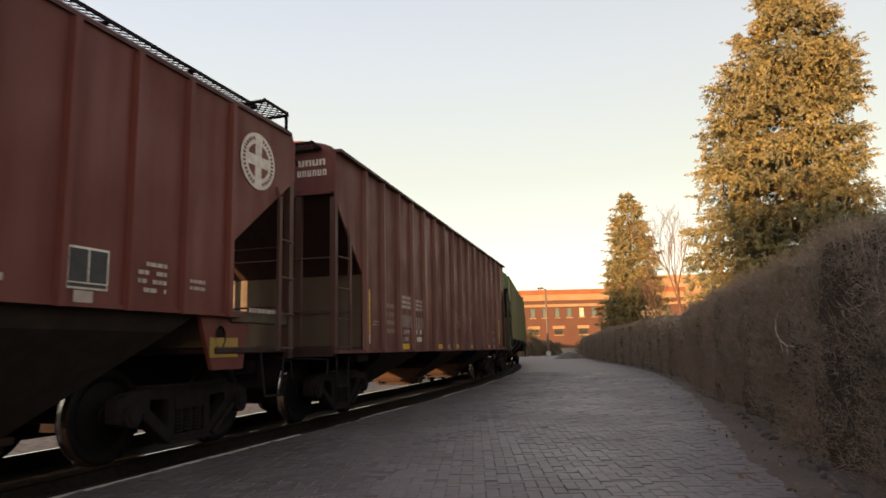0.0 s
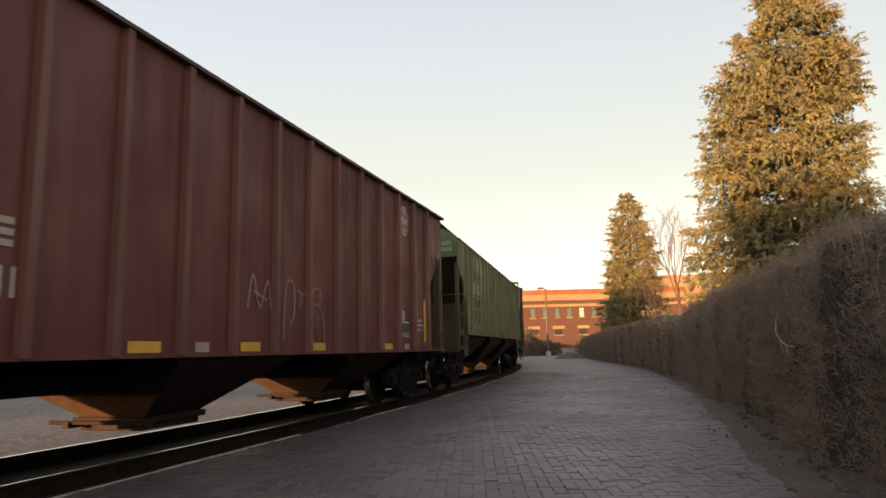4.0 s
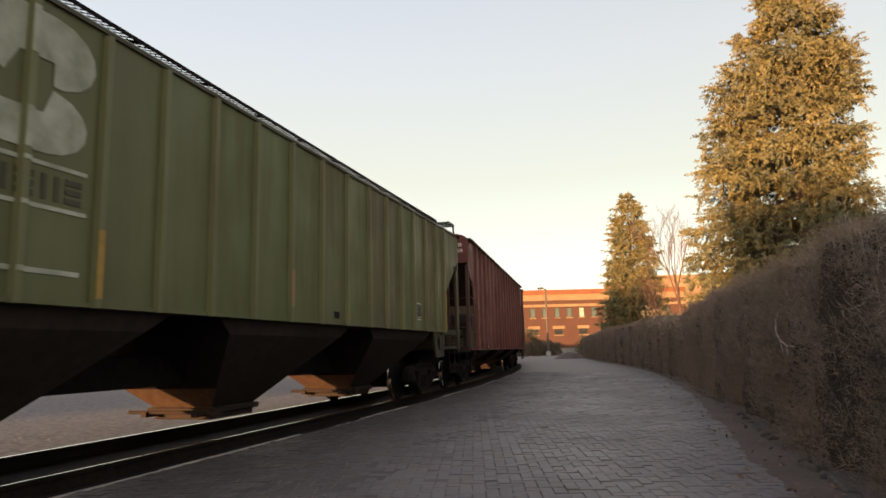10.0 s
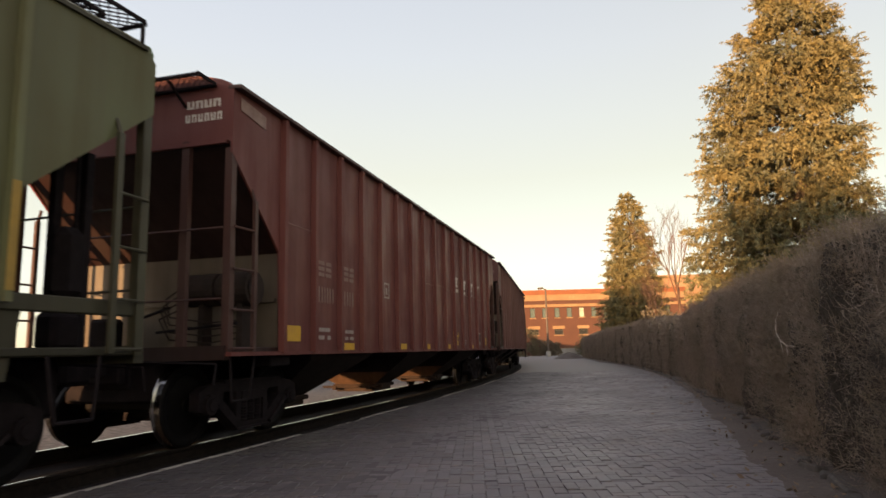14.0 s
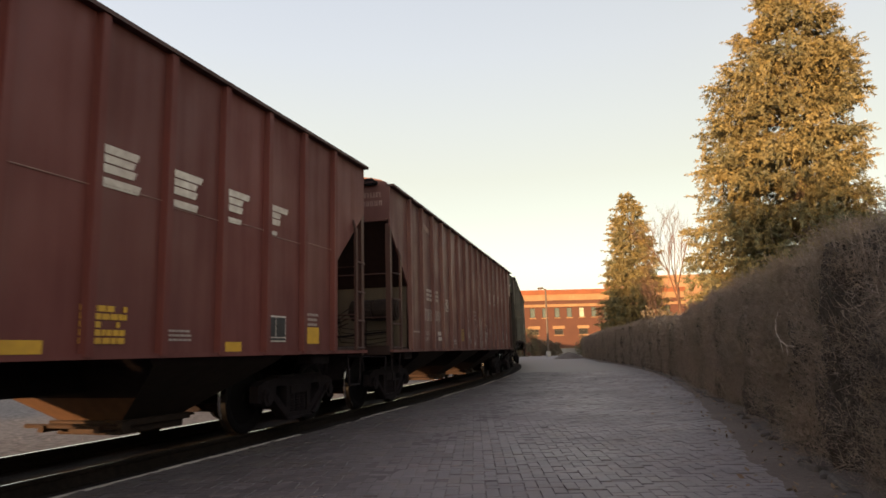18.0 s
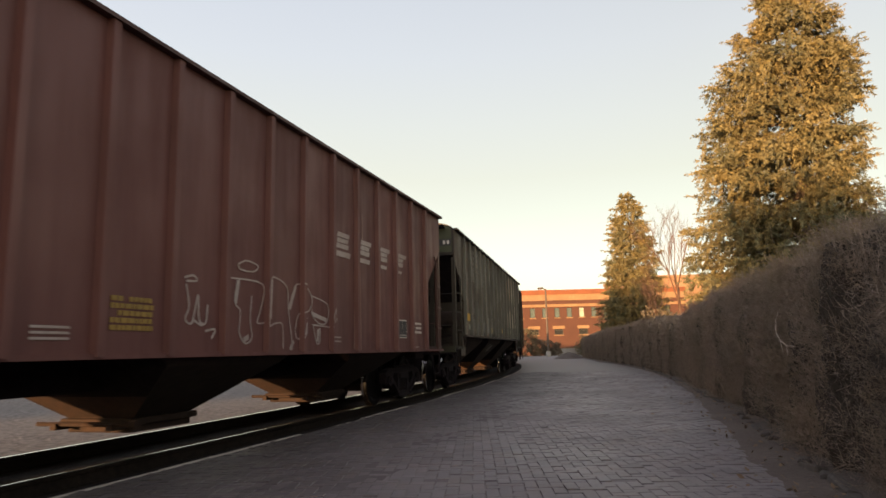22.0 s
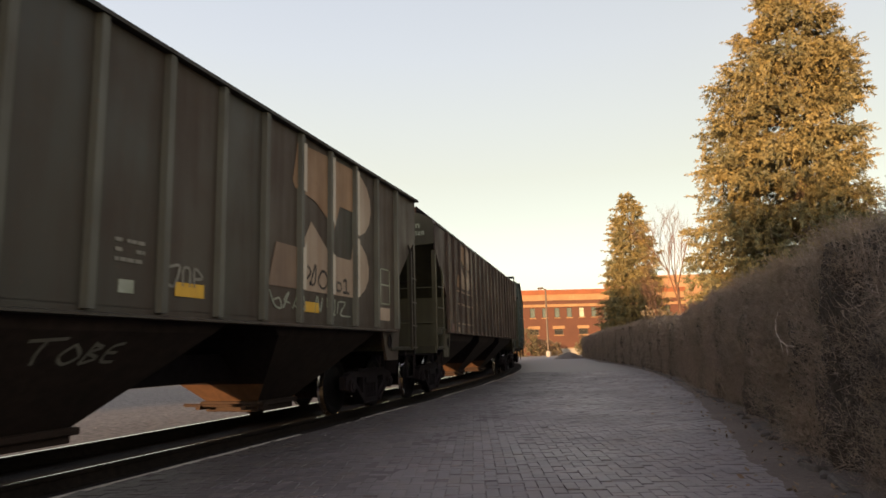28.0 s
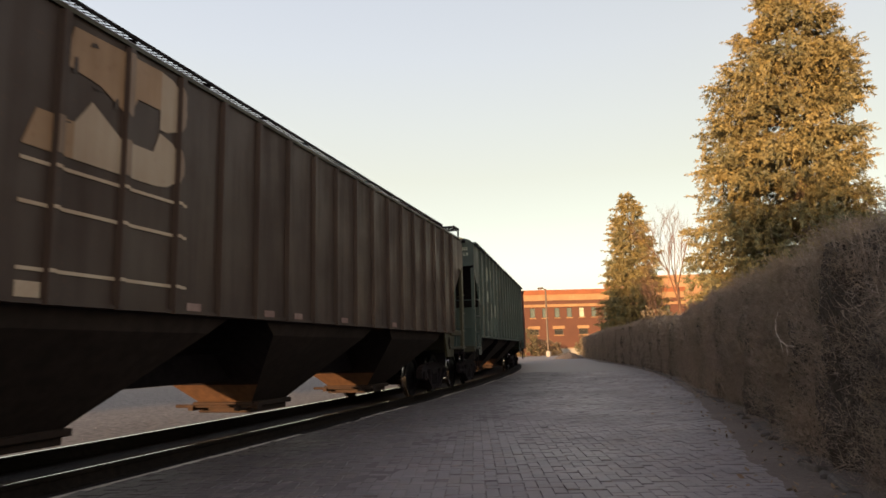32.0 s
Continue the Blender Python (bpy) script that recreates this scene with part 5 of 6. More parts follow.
# ---- far end of the street ----
def office():
    """Two-storey brick office with pale bands, a parapet and rows of windows."""
    b = thing("office_building", "long two-storey red brick office building with pale stone bands", "building", at=pose(0, 112, -0.2))
    x0, x1, H = 6.0, 41.0, 10.6
    def wall(name, xa, xb, wins, z0, z1, wz0, wz1):
        xs = sorted({xa, xb, *[q for w in wins for q in w]})
        for i in range(len(xs) - 1):
            a, c = xs[i], xs[i + 1]
            if (a, c) in wins:
                part("wall_panel", Mesh().box(a, c, 0, 0.4, z0, wz0), FACADE, b)
                part("wall_panel", Mesh().box(a, c, 0, 0.4, wz1, z1), FACADE, b)
            else:
                part("wall_panel", Mesh().box(a, c, 0, 0.4, z0, z1), FACADE, b)
    upper = [(8.21 + 2.08 * i, 9.11 + 2.08 * i) for i in range(15)]
    lower = [(14.3 + 4.16 * i, 15.8 + 4.16 * i) for i in range(6)]
    wall("wall_upper", x0, x1, upper, 4.9, 8.1, 6.3, 7.95)
    wall("wall_lower", x0, x1, lower, 0.0, 4.9, 3.4, 4.4)
    part("cornice_band", Mesh().box(x0 - 0.1, x1, -0.12, 0.4, 8.1, 8.55), STONE, b)
    part("frieze", Mesh().box(x0, x1, 0.02, 0.4, 8.55, 9.2), FACADE, b)
    part("parapet_band", Mesh().box(x0 - 0.1, x1, -0.10, 0.4, 9.2, 10.2), STONE, b)
    part("parapet", Mesh().box(x0 - 0.15, x1, -0.18, 0.5, 10.2, 11.0), ROOF, b)
    part("side_wall", Mesh().box(x0, x0 + 0.4, 0.4, 24, 0, 10.1).box(x1 - 0.4, x1, 0.4, 24, 0, 10.1).box(x0, x1, 23.6, 24, 0, 10.1), FACADE, b)
    part("roof", Mesh().box(x0, x1, 0.5, 24, 9.7, 9.9), ROOF, b)
    part("floor_slab", Mesh().box(x0 + 0.4, x1 - 0.4, 0.9, 23.6, 4.2, 4.4), CONCRETE, b)
    for i, (a, c) in enumerate(upper + lower):
        z0, z1 = (6.3, 7.95) if (a, c) in upper else (3.4, 4.4)
        w = part("window", Mesh().box(a, c, 0.22, 0.26, z0, z1), BLIND if i in (7, 12) else DARKGLASS if (a, c) in lower else GLASS, b, "window with a lowered pale blind" if i in (7, 12) else "")
        part("window_frame", Mesh().box(a, a + 0.07, 0.14, 0.24, z0, z1).box(c - 0.07, c, 0.14, 0.24, z0, z1).box(a, c, 0.14, 0.24, z1 - 0.07, z1).box(a, c, 0.14, 0.24, z0, z0 + 0.07).box(a, c, 0.15, 0.23, (z0 + z1) / 2 + 0.2, (z0 + z1) / 2 + 0.25), FRAME, w)
        part("window_sill", Mesh().box(a - 0.1, c + 0.1, -0.1, 0.14, z0 - 0.14, z0), STONE, w)
        if (a, c) in lower:
            part("lintel", Mesh().box(a - 0.25, c + 0.25, -0.06, 0.14, z1, z1 + 0.5), STONE, w)
    # taller wing behind the trees
    t = thing("brick_building", "tall blank sunlit peach-coloured brick building behind the trees", "building", at=pose(38.5, 140, -0.2))
    part("wall", Mesh().box(0, 34, 0, 18, 0, 15.4), PEACH, t)
    part("parapet", Mesh().box(-0.2, 34.2, -0.2, 18.2, 15.4, 16.0), PEACH, t)


def grain_elevator():
    """Two plain tall blocks added unseen far behind the camera; their evening shade lies on the feet of the spruces."""
    ca, sa = 0.839, -0.545
    for left, wide, high in ((-5.2, 12.5, 18.1), (-25.0, 9.5, 19.8)):
        x, y = left * ca - 122 * 0.545, left * sa * 1.0 - 122 * 0.839
        g = thing("grain_elevator", "tall plain unseen concrete block added to shade the spruces", "building", "grain elevators down the line", at=pose(x, y, -0.2, 0, 0, math.degrees(math.atan2(sa, ca))))
        part("wall", Mesh().box(0, wide, -14, 0, 0, high), CONCRETE, g)
        part("headhouse", Mesh().box(1.0, wide - 1.0, -12, -2, high, high + 1.2), CONCRETE, g)
        part("parapet", Mesh().box(-0.15, wide + 0.15, -14.15, 0.15, high, high + 0.35), CONCRETE, g)


def street_lamp():
    s = thing("street_lamp", "tall brown pole lamp with a flat square head", "street lamp", at=pose(13.25, 86, -0.08))
    part("pole", Mesh().rod((0, 0, 0), (0, 0, 8.8), 0.15, 10, 0.11), LAMPPOLE, s)
    part("base", Mesh().rod((0, 0, 0), (0, 0, 0.7), 0.3, 12), CONCRETE, s)
    a = part("arm", Mesh().rod((0, 0, 8.72), (-0.35, 0, 8.78), 0.06, 8), LAMPPOLE, s)
    part("lamp_head", Mesh().soft(-1.0, -0.3, -0.3, 0.3, 8.72, 8.95, 0.05), LAMPPOLE, s)
    part("lens", Mesh().box(-0.92, -0.38, -0.2, 0.2, 8.70, 8.722), LAMPLENS, s)


def planting():
    m = Mesh()
    n, k = 20, 6
    for j in range(k):
        f = j / (k - 1)
        for i in range(n):
            a = 2 * math.pi * i / n
            r = 1 - f
            m.v.append((1.5 * r * math.cos(a), 2.2 * r * math.sin(a), -0.10 + 0.62 * (1 - r ** 1.6) + 0.04 * math.sin(5 * a + j)))
    for j in range(k - 1):
        for i in range(n):
            a, b = j * n + i, j * n + (i + 1) % n
            m.f.append((a, b, b + n, a + n))
            m.mi.append(0)
    ob = solid("planting_mound", m, MULCH, "low dark mulch mound at the end of the street", "mound")
    ob.matrix_basis = pose(12.4, 67, 0)
    rng = np.random.default_rng(61)
    for x, y, rad, hgt, mat, label in ((11.2, 93, 1.7, 4.3, EVERGREEN, "rounded green-brown shrub before the brick building"), (13.3, 95, 1.3, 2.4, BUSH, "brown leafless shrub before the brick building"),
                                       (15.4, 96, 1.2, 2.0, BUSH, "low brown shrub before the brick building"), (8.6, 94, 1.4, 3.0, BUSH, "brown leafless shrub before the brick building"), (20.5, 96, 1.6, 2.6, EVERGREEN, "green shrub at the end of the hedge"), (12.9, 40.0, 1.4, 3.0, BROWNTWIG, "tall brown leafless shrub behind the hedge"), (12.0, 34.8, 1.2, 2.6, BROWNTWIG, "brown leafless shrub behind the hedge")):
        sh = thing("shrub", label, "bush", "shrubs by the building", at=pose(x, y, -0.08))
        st = Mesh()
        for k in range(7):
            st.rod((0.1 * rng.normal(), 0.1 * rng.normal(), 0), (0.4 * rad * rng.normal(), 0.4 * rad * rng.normal(), hgt * 0.7), 0.03, 4, 0.012)
        tagged(part("stems", st, BARK, sh), kind="stuff")
        n = 420
        d = rng.normal(size=(n, 3))
        d /= np.linalg.norm(d, axis=1)[:, None]
        r = (0.55 + 0.5 * rng.random((n, 1))) * (1 + 0.25 * np.sin(d[:, :1] * 5 + d[:, 2:] * 4))
        P = d * r * np.array([rad, rad, hgt * 0.5]) + np.array([0, 0, hgt * 0.48])
        P[:, 2] = np.abs(P[:, 2])
        me = quads("crown", tufts(P, d, np.full(n, 0.30), rng, 9, 0.9, 0.14, 0.1))
        me.materials.append(mat)
        part("crown", me, mat, sh)
    low = thing("garden_wall", "low pale wall before the brick building", "wall", at=pose(15.5, 98, -0.08))
    part("wall_body", Mesh().soft(0, 9, 0, 0.4, 0, 1.0, 0.03), CONCRETE, low)
    part("coping", Mesh().soft(-0.05, 9.05, -0.06, 0.46, 1.0, 1.12, 0.02), STONE, low)


def yard():
    """What shows under and between the cars on the far side of the track."""
    w = thing("long_fence", "long dark rusty fence across the gravel yard", "fence", at=pose(-75, 30, -0.2, 0, 0, 65))
    for i in range(24):
        part("fence_panel", Mesh().box(i * 5 - 60, i * 5 - 55.1, 0, 0.12, 0.9, 2.2), RUST, w)
        part("fence_post", Mesh().box(i * 5 - 60.1, i * 5 - 60, -0.06, 0.18, 0, 2.4), GRIME, w)
    r = random.Random(5)
    for i in range(9):
        bare_tree(-52 - r.uniform(0, 25), 2 + i * 9 + r.uniform(-3, 3), r.uniform(3.0, 4.6), 80 + i, "leafless scrub tree beyond the gravel yard", RUDDY, 0.75, 4, 0.06, "scrub_tree", 3, "scrub beyond the yard", 3)


# ---- street bricks ----
def pavers():
    """Bricks in staggered rows, turned a little against the street."""
    L, Wd, gap, dep = 0.2, 0.1, 0.0055, 0.010
    ang = radians(-2.5)
    ca, sa = math.cos(ang), math.sin(ang)
    rng = np.random.default_rng(3)
    street = thing("brick_street", "street of small grey-brown bricks in herringbone, worn and uneven", "paving", kind="structure")
    def brick_mesh(name, mat):
        m = Mesh()
        a, b, e = (Wd - gap) / 2, (L - gap) / 2, 0.004
        vs = [(-a, -b, -dep), (a, -b, -dep), (a, b, -dep), (-a, b, -dep), (-a, -b, -0.004), (a, -b, -0.004), (a, b, -0.004), (-a, b, -0.004), (-a + e, -b + e, 0), (a - e, -b + e, 0), (a - e, b - e, 0), (-a + e, b - e, 0)]
        fs = [(8, 9, 10, 11)] + [(i, (i + 1) % 4, 4 + (i + 1) % 4, 4 + i) for i in range(4)] + [(4 + i, 4 + (i + 1) % 4, 8 + (i + 1) % 4, 8 + i) for i in range(4)]
        return m.add(vs, fs)
    base = brick_mesh("brick", PAVER)
    one = base.data("brick", PAVER)
    bv = np.array(base.v)
    V, F, count, k, soot = [], [], 0, 0, []
    singles = 0
    for r in range(int(2.6 / Wd), int(30 / Wd)):
        for c in range(-80, 140):
            kind = (c - r) % 4           # herringbone: lying bricks and standing bricks in steps
            if kind not in (0, 3):
                continue
            lx, ly = ((c + 0.5) * Wd, r * Wd) if kind == 0 else (c * Wd, (r + 0.5) * Wd)
            x, y = lx * ca - ly * sa, lx * sa + ly * ca
            turn = ang + (math.pi / 2 if kind == 0 else 0.0)
            if abs(x) > 0.75 * y + 1.2:
                continue
            s, off = beside(x, y)
            if not 1.42 < off < 6.95:
                continue
            crown = -0.050 + 0.008 - 0.0018 * (off - 4.0) ** 2 + 0.006 * noise.noise(Vector((x * 0.8, y * 0.8, 0)))
            z = crown + rng.normal() * 0.0022 - (0.012 if rng.random() < 0.012 else 0)
            tilt = rng.normal(size=2) * 0.014
            if singles < 290 and 4.35 < y < 6.4 and -0.6 < x < 1.9:
                part("brick", one, None, street, m=Matrix.Translation((x, y, z)) @ Euler((tilt[0], tilt[1], turn + rng.normal() * 0.03)).to_matrix().to_4x4())
                singles += 1
                continue
            a2 = turn + rng.normal() * 0.03
            q = bv.copy()
            q[:, 2] += q[:, 0] * tilt[0] + q[:, 1] * tilt[1]
            V.append(np.stack([x + q[:, 0] * math.cos(a2) - q[:, 1] * math.sin(a2), y + q[:, 0] * math.sin(a2) + q[:, 1] * math.cos(a2), z + q[:, 2]], 1))
            count += 1
            # step of painted soot and train shade, growing towards the track
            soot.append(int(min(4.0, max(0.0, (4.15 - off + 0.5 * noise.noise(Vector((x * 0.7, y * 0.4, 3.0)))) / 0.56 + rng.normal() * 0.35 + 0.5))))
    fs = []
    for i in range(count):
        fs += [tuple(j + 12 * i for j in f) for f in base.f]
    me = bpy.data.meshes.new("bricks")
    me.from_pydata(np.concatenate(V).tolist(), [], fs)
    me.materials.append(PAVERS)
    for m in SOOTSHADED:
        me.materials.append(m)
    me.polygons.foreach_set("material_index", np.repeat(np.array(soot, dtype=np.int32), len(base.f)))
    tagged(part("bricks", me, PAVERS, street, "worn grey-brown street bricks"), kind="stuff")


def hedge_kerb():
    """A line of small rough stones along the foot of the hedge, with gaps."""
    r = random.Random(77)
    k = thing("hedge_kerb", "low broken kerb of rough grey stones along the hedge", "kerb", kind="structure")
    s = 4.0
    while s < 34:
        n = r.uniform(0.22, 0.55)
        if r.random() < 0.8:
            x, y, t = hedge_line(s + n / 2)
            o, h = r.uniform(-0.20, -0.12), r.uniform(-0.04, 0.0)
            m = Mesh().soft(-0.055, 0.055, -n / 2 + 0.015, n / 2 - 0.015, -0.09, h, 0.018)
            part("kerb_stone", m, KERB, k, m=pose(x + math.cos(t) * o, y + math.sin(t) * o, 0, r.uniform(-6, 6), r.uniform(-14, 14), math.degrees(t) + r.uniform(-12, 12)))
        s += n


def track_stones():
    """Loose stones beside the far rail and out on the yard."""
    r = np.random.default_rng(91)
    n = 2600
    s = -6 + 46 * r.random(n) ** 1.3
    far = r.random(n)
    o = -1.25 - 3.2 * far ** 1.4
    m = Mesh()
    for k in range(n):
        x, y, t = track(s[k], o[k])
        q = 0.014 + 0.026 * r.random() ** 2
        z = float(np.interp(o[k], (-1.9, -1.2, 0.9), (-0.205, -0.165, -0.15)))
        a = r.random() * 6.28
        e = q * (0.6 + 0.6 * r.random(6))
        pts = [(x + e[0] * math.cos(a), y + e[0] * math.sin(a), z), (x - e[1] * math.sin(a), y + e[1] * math.cos(a), z), (x - e[2] * math.cos(a), y - e[2] * math.sin(a), z), (x + e[3] * math.sin(a), y - e[3] * math.cos(a), z), (x, y, z + e[4] * 0.5)]
        m.add(pts, [(0, 1, 4), (1, 2, 4), (2, 3, 4), (3, 0, 4)])
    me = bpy.data.meshes.new("loose_stones")
    me.from_pydata(m.v, [], m.f)
    me.materials.append(STONES)
    tagged(new("loose_stones", me), "loose grey stones along the railway track", "stones", kind="stuff")


ground()
rails()
track_stones()
hedge_kerb()
hedge()
spruce(15.75, 28.0, 19.6, 5.0, 1, "very tall spruce lit gold by low sun behind the hedge", NEEDLES, 0.5, 40, 15, 0.60, 30, 9.5, 0.165, 0.34,
       ((0.5, 6.0, 8.1, 9.2, 10.2, 11.3, 12.9, 13.8, 14.9, 15.5, 16.6, 18.6, 19.6), (5.15, 5.1, 4.85, 4.35, 4.1, 3.8, 3.3, 2.75, 2.05, 1.4, 1.1, 0.6, 0.15)),
       thin=(-0.51, ((0.5, 5.3, 7.0, 8.1, 10.0, 11.3, 12.3, 13.5, 14.3, 15.6, 17.0, 19.6), (4.4, 3.6, 3.1, 2.6, 2.6, 3.0, 2.9, 2.8, 2.5, 2.1, 1.3, 0.15))))
spruce(17.8, 62.0, 15.6, 3.8, 2, "slim tall spruce lit gold by low sun", NEEDLES, 0.4, 38, 11, 0.75, 28, 5.5, 0.24, 0.55)
spruce(15.9, 21.0, 6.9, 2.5, 3, "young spruce behind the hedge, shade painted into its needles", NEEDLES_DARK, 0.3, 22, 10, 0.5, 22, 5, 0.12, 0.45, None, 0.62)
bare_tree(20.6, 58, 17.0, 21, "leafless tree with reddish sunlit twigs behind the hedge", RUDDY, 0.42, 6, 0.13)
bare_tree(17.5, 55, 10.0, 22, "dense leafless reddish tree before the slim spruce", RUDDY, 0.6, 6, 0.10)
bare_tree(16.2, 20.0, 9.5, 23, "leafless tree with reddish twigs behind the hedge", RUDDY, 0.6, 5, 0.10)
dead_leaves()
office()
grain_elevator()
street_lamp()
planting()
yard()
pavers()


# ---- markings, car by car ----
def bn_emblem(car, u, z, w, h, mat, ribs, label):
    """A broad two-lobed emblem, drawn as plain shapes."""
    arc = lambda cx, cz, rx, rz, a0, a1, n=7: [(cx + rx * math.cos(radians(a0 + (a1 - a0) * i / n)), cz + rz * math.sin(radians(a0 + (a1 - a0) * i / n))) for i in range(n + 1)]
    up_l = [(0.20, 0.66), (0.18, 0.70), (0.22, 0.97), (0.50, 0.99), (0.50, 0.53), (0.38, 0.62)]
    up_m = [(0.50, 0.99), (0.78, 1.0), (0.78, 0.66), (0.62, 0.66), (0.56, 0.47), (0.50, 0.53)]
    up_r = [(0.78, 1.0)] + arc(0.78, 0.74, 0.21, 0.26, 90, -75) + [(0.78, 0.49)]
    lo_l = [(0.0, 0.0), (0.06, 0.27), (0.25, 0.27), (0.25, 0.0)]
    lo_m = [(0.25, 0.0), (0.25, 0.27), (0.34, 0.47), (0.52, 0.28), (0.74, 0.28), (0.74, 0.0)]
    lo_r = [(0.74, 0.0), (0.74, 0.28), (0.78, 0.46)] + arc(0.76, 0.23, 0.20, 0.23, 80, -90)
    put = lambda p: [(u + a * w, z + b * h) for a, b in p]
    if mat is TAN:
        for p, paint in ((up_l, BROWNTAN), (up_m, BROWNTAN), (up_r, PALETAN), (lo_l, DIMTAN if w > 3 else BROWNTAN), (lo_m, PALETAN), (lo_r, PALETAN)):
            decal(car, "side_emblem", [put(p)], (paint, RIBTAN if w > 3 else DIMTAN), label=label, ribs=ribs)
    else:
        decal(car, "side_emblem", [put(p) for p in (up_l, up_m, up_r, lo_l, lo_m, lo_r)], mat, label=label, ribs=ribs)


def strips(car, rows, h=0.105, mat=None):
    for u, w in rows:
        decal(car, "reflective_strip", [rect(u, 1.05, w, h)], mat or YELLOW, label="yellow reflective strip")


def words(car, text, u, z, h, mat):
    """Small readable stencil words, in the built-in font."""
    cu = bpy.data.curves.new("stencil", "FONT")
    cu.body, cu.size, cu.extrude = text, h * 1.35, 0.001
    tmp = bpy.data.objects.new("stencil", cu)
    me = tmp.to_mesh().copy()
    tmp.to_mesh_clear()
    bpy.data.objects.remove(tmp)
    me.materials.append(mat)
    tagged(part("stencil", me, mat, car, "small white stencilled words", pose(u, -1.539, z, 90, 0, 0)), kind="stuff")


def rounded(path, n=4):
    """A sprayed line through the given turns, bent a little at each."""
    out = []
    for i in range(len(path) - 1):
        p0, p1, p2, p3 = path[max(0, i - 1)], path[i], path[i + 1], path[min(len(path) - 1, i + 2)]
        for k in range(n):
            s = k / n
            out.append(tuple(0.5 * (2 * b + (c - a) * s + (2 * a - 5 * b + 4 * c - d) * s * s + (3 * b - a - 3 * c + d) * s ** 3) for a, b, c, d in zip(p0, p1, p2, p3)))
    return out + [path[-1]]


def scribble(car, u, z, w, h, paths, mat, width=0.03, ribs=RIBS_LOW):
    polys = []
    for path in paths:
        path = rounded(path) if len(path) > 2 else path
        polys += stroke([(u + a * w, z + b * h) for a, b in path], width)
    decal(car, "graffiti", polys, mat, label="loose painted graffiti strokes", ribs=ribs)


def mark_cars():
    A, B, C, D, E, F, G, H = (CARS[k] for k in "ABCDEFGH")
    # oxide-red car
    placard(A, 4.30, 1.57, 0.42, 0.35)
    decal(A, "small_plate", [rect(4.38, 1.46, 0.19, 0.10)], PALE)
    decal(A, "data_stencil", lines(5.06, 1.60, 0.36, 0.32, 4, 0.5, 2), PALE)
    decal(A, "data_stencil", lines(5.75, 1.67, 0.23, 0.14, 2, 0.5, 3), PALE)
    decal(A, "data_stencil", lines(3.55, 1.58, 0.22, 0.08, 1, 0.7, 4), PALE)
    emblem(A, 6.88, 3.30, 0.35, 0.345, WHITE)
    decal(A, "yellow_plate", [rect(6.16, 0.99, 0.48, 0.21)], OCHRE, 1.475, "yellow consolidated plate")
    decal(A, "data_stencil", lines(6.75, 1.49, 0.6, 0.07, 1, 0.7, 9), PALE)
    # mineral-red car with emblem
    end_marks(B)
    decal(B, "edge_strip", [rect(-6.30, 1.32, 0.05, 0.72)], YELLOW)
    decal(B, "edge_strip", [rect(-6.30, 1.15, 0.05, 0.16)], WHITE)
    decal(B, "lettering", glyphs(-4.54, 1.83, "##", 0.25, 0.24, 0.05) + glyphs(-3.63, 1.83, "##", 0.21, 0.22, 0.05), PALE)
    decal(B, "number_bars", glyphs(-4.58, 1.47, "ooo", 0.16, 0.23, 0.065) + glyphs(-3.73, 1.46, "ooo", 0.15, 0.23, 0.08), PALE)
    words(B, "LD LMT", -4.46, 1.34, 0.085, WHITE)
    words(B, "LT WT", -4.47, 1.20, 0.085, WHITE)
    decal(B, "data_stencil", lines(-3.63, 1.35, 0.38, 0.13, 1, 0.7, 5) + lines(-3.58, 1.20, 0.34, 0.13, 1, 0.7, 6), WHITE)
    decal(B, "ghost_lettering", lines(-5.42, 1.34, 0.40, 0.60, 4, 0.5, 7), GHOST)
    decal(B, "data_stencil", lines(-6.15, 1.46, 0.35, 0.10, 2, 0.4, 8), PALE)
    strips(B, ((-4.53, 0.42), (-1.98, 0.42), (-0.26, 0.40), (1.39, 0.43), (4.0, 0.46)))
    decal(B, "small_plate", [rect(-1.05, 1.05, 0.22, 0.10), rect(5.08, 1.05, 0.26, 0.10), rect(4.92, 1.59, 0.19, 0.19)], PALE)
    scribble(B, -0.14, 1.06, 2.1, 1.0, [[(0.0, 0.5), (0.05, 0.9), (0.12, 0.5), (0.2, 0.85), (0.24, 0.5)], [(0.05, 0.7), (0.2, 0.6)], [(0.38, 0.12), (0.41, 0.82), (0.50, 0.86), (0.51, 0.48), (0.46, 0.34)], [(0.55, 0.78), (0.62, 0.74), (0.66, 0.78)],
                                     [(0.68, 0.66), (0.70, 0.80), (0.855, 0.85), (0.865, 0.66), (0.72, 0.62)], [(0.69, 0.06), (0.695, 0.30), (0.74, 0.60)], [(0.78, 0.62), (0.86, 0.58), (0.91, 0.34), (0.92, 0.06)], [(0.845, 0.84), (0.85, 0.68)]], GHOST, 0.026)
    scribble(B, -0.14, 1.06, 2.1, 1.0, [[(0.73, 0.35), (0.75, 0.52)], [(0.80, 0.30), (0.82, 0.48)], [(0.57, 0.55), (0.60, 0.72)]], DIMRED, 0.13)
    emblem(B, 5.16, 3.54, 0.24, 0.30, PALE)
    placard(B, 4.89, 1.29, 0.46, 0.28)
    decal(B, "data_stencil", lines(5.76, 1.41, 0.45, 0.28, 3, 0.5, 10), PALE)
    decal(B, "edge_strip", [rect(6.26, 1.19, 0.11, 0.86)], YELLOW)
    # green car
    bn_emblem(C, -5.69, 2.60, 1.97, 1.14, FADED, RIBS_GREEN, "large worn white two-lobed emblem")
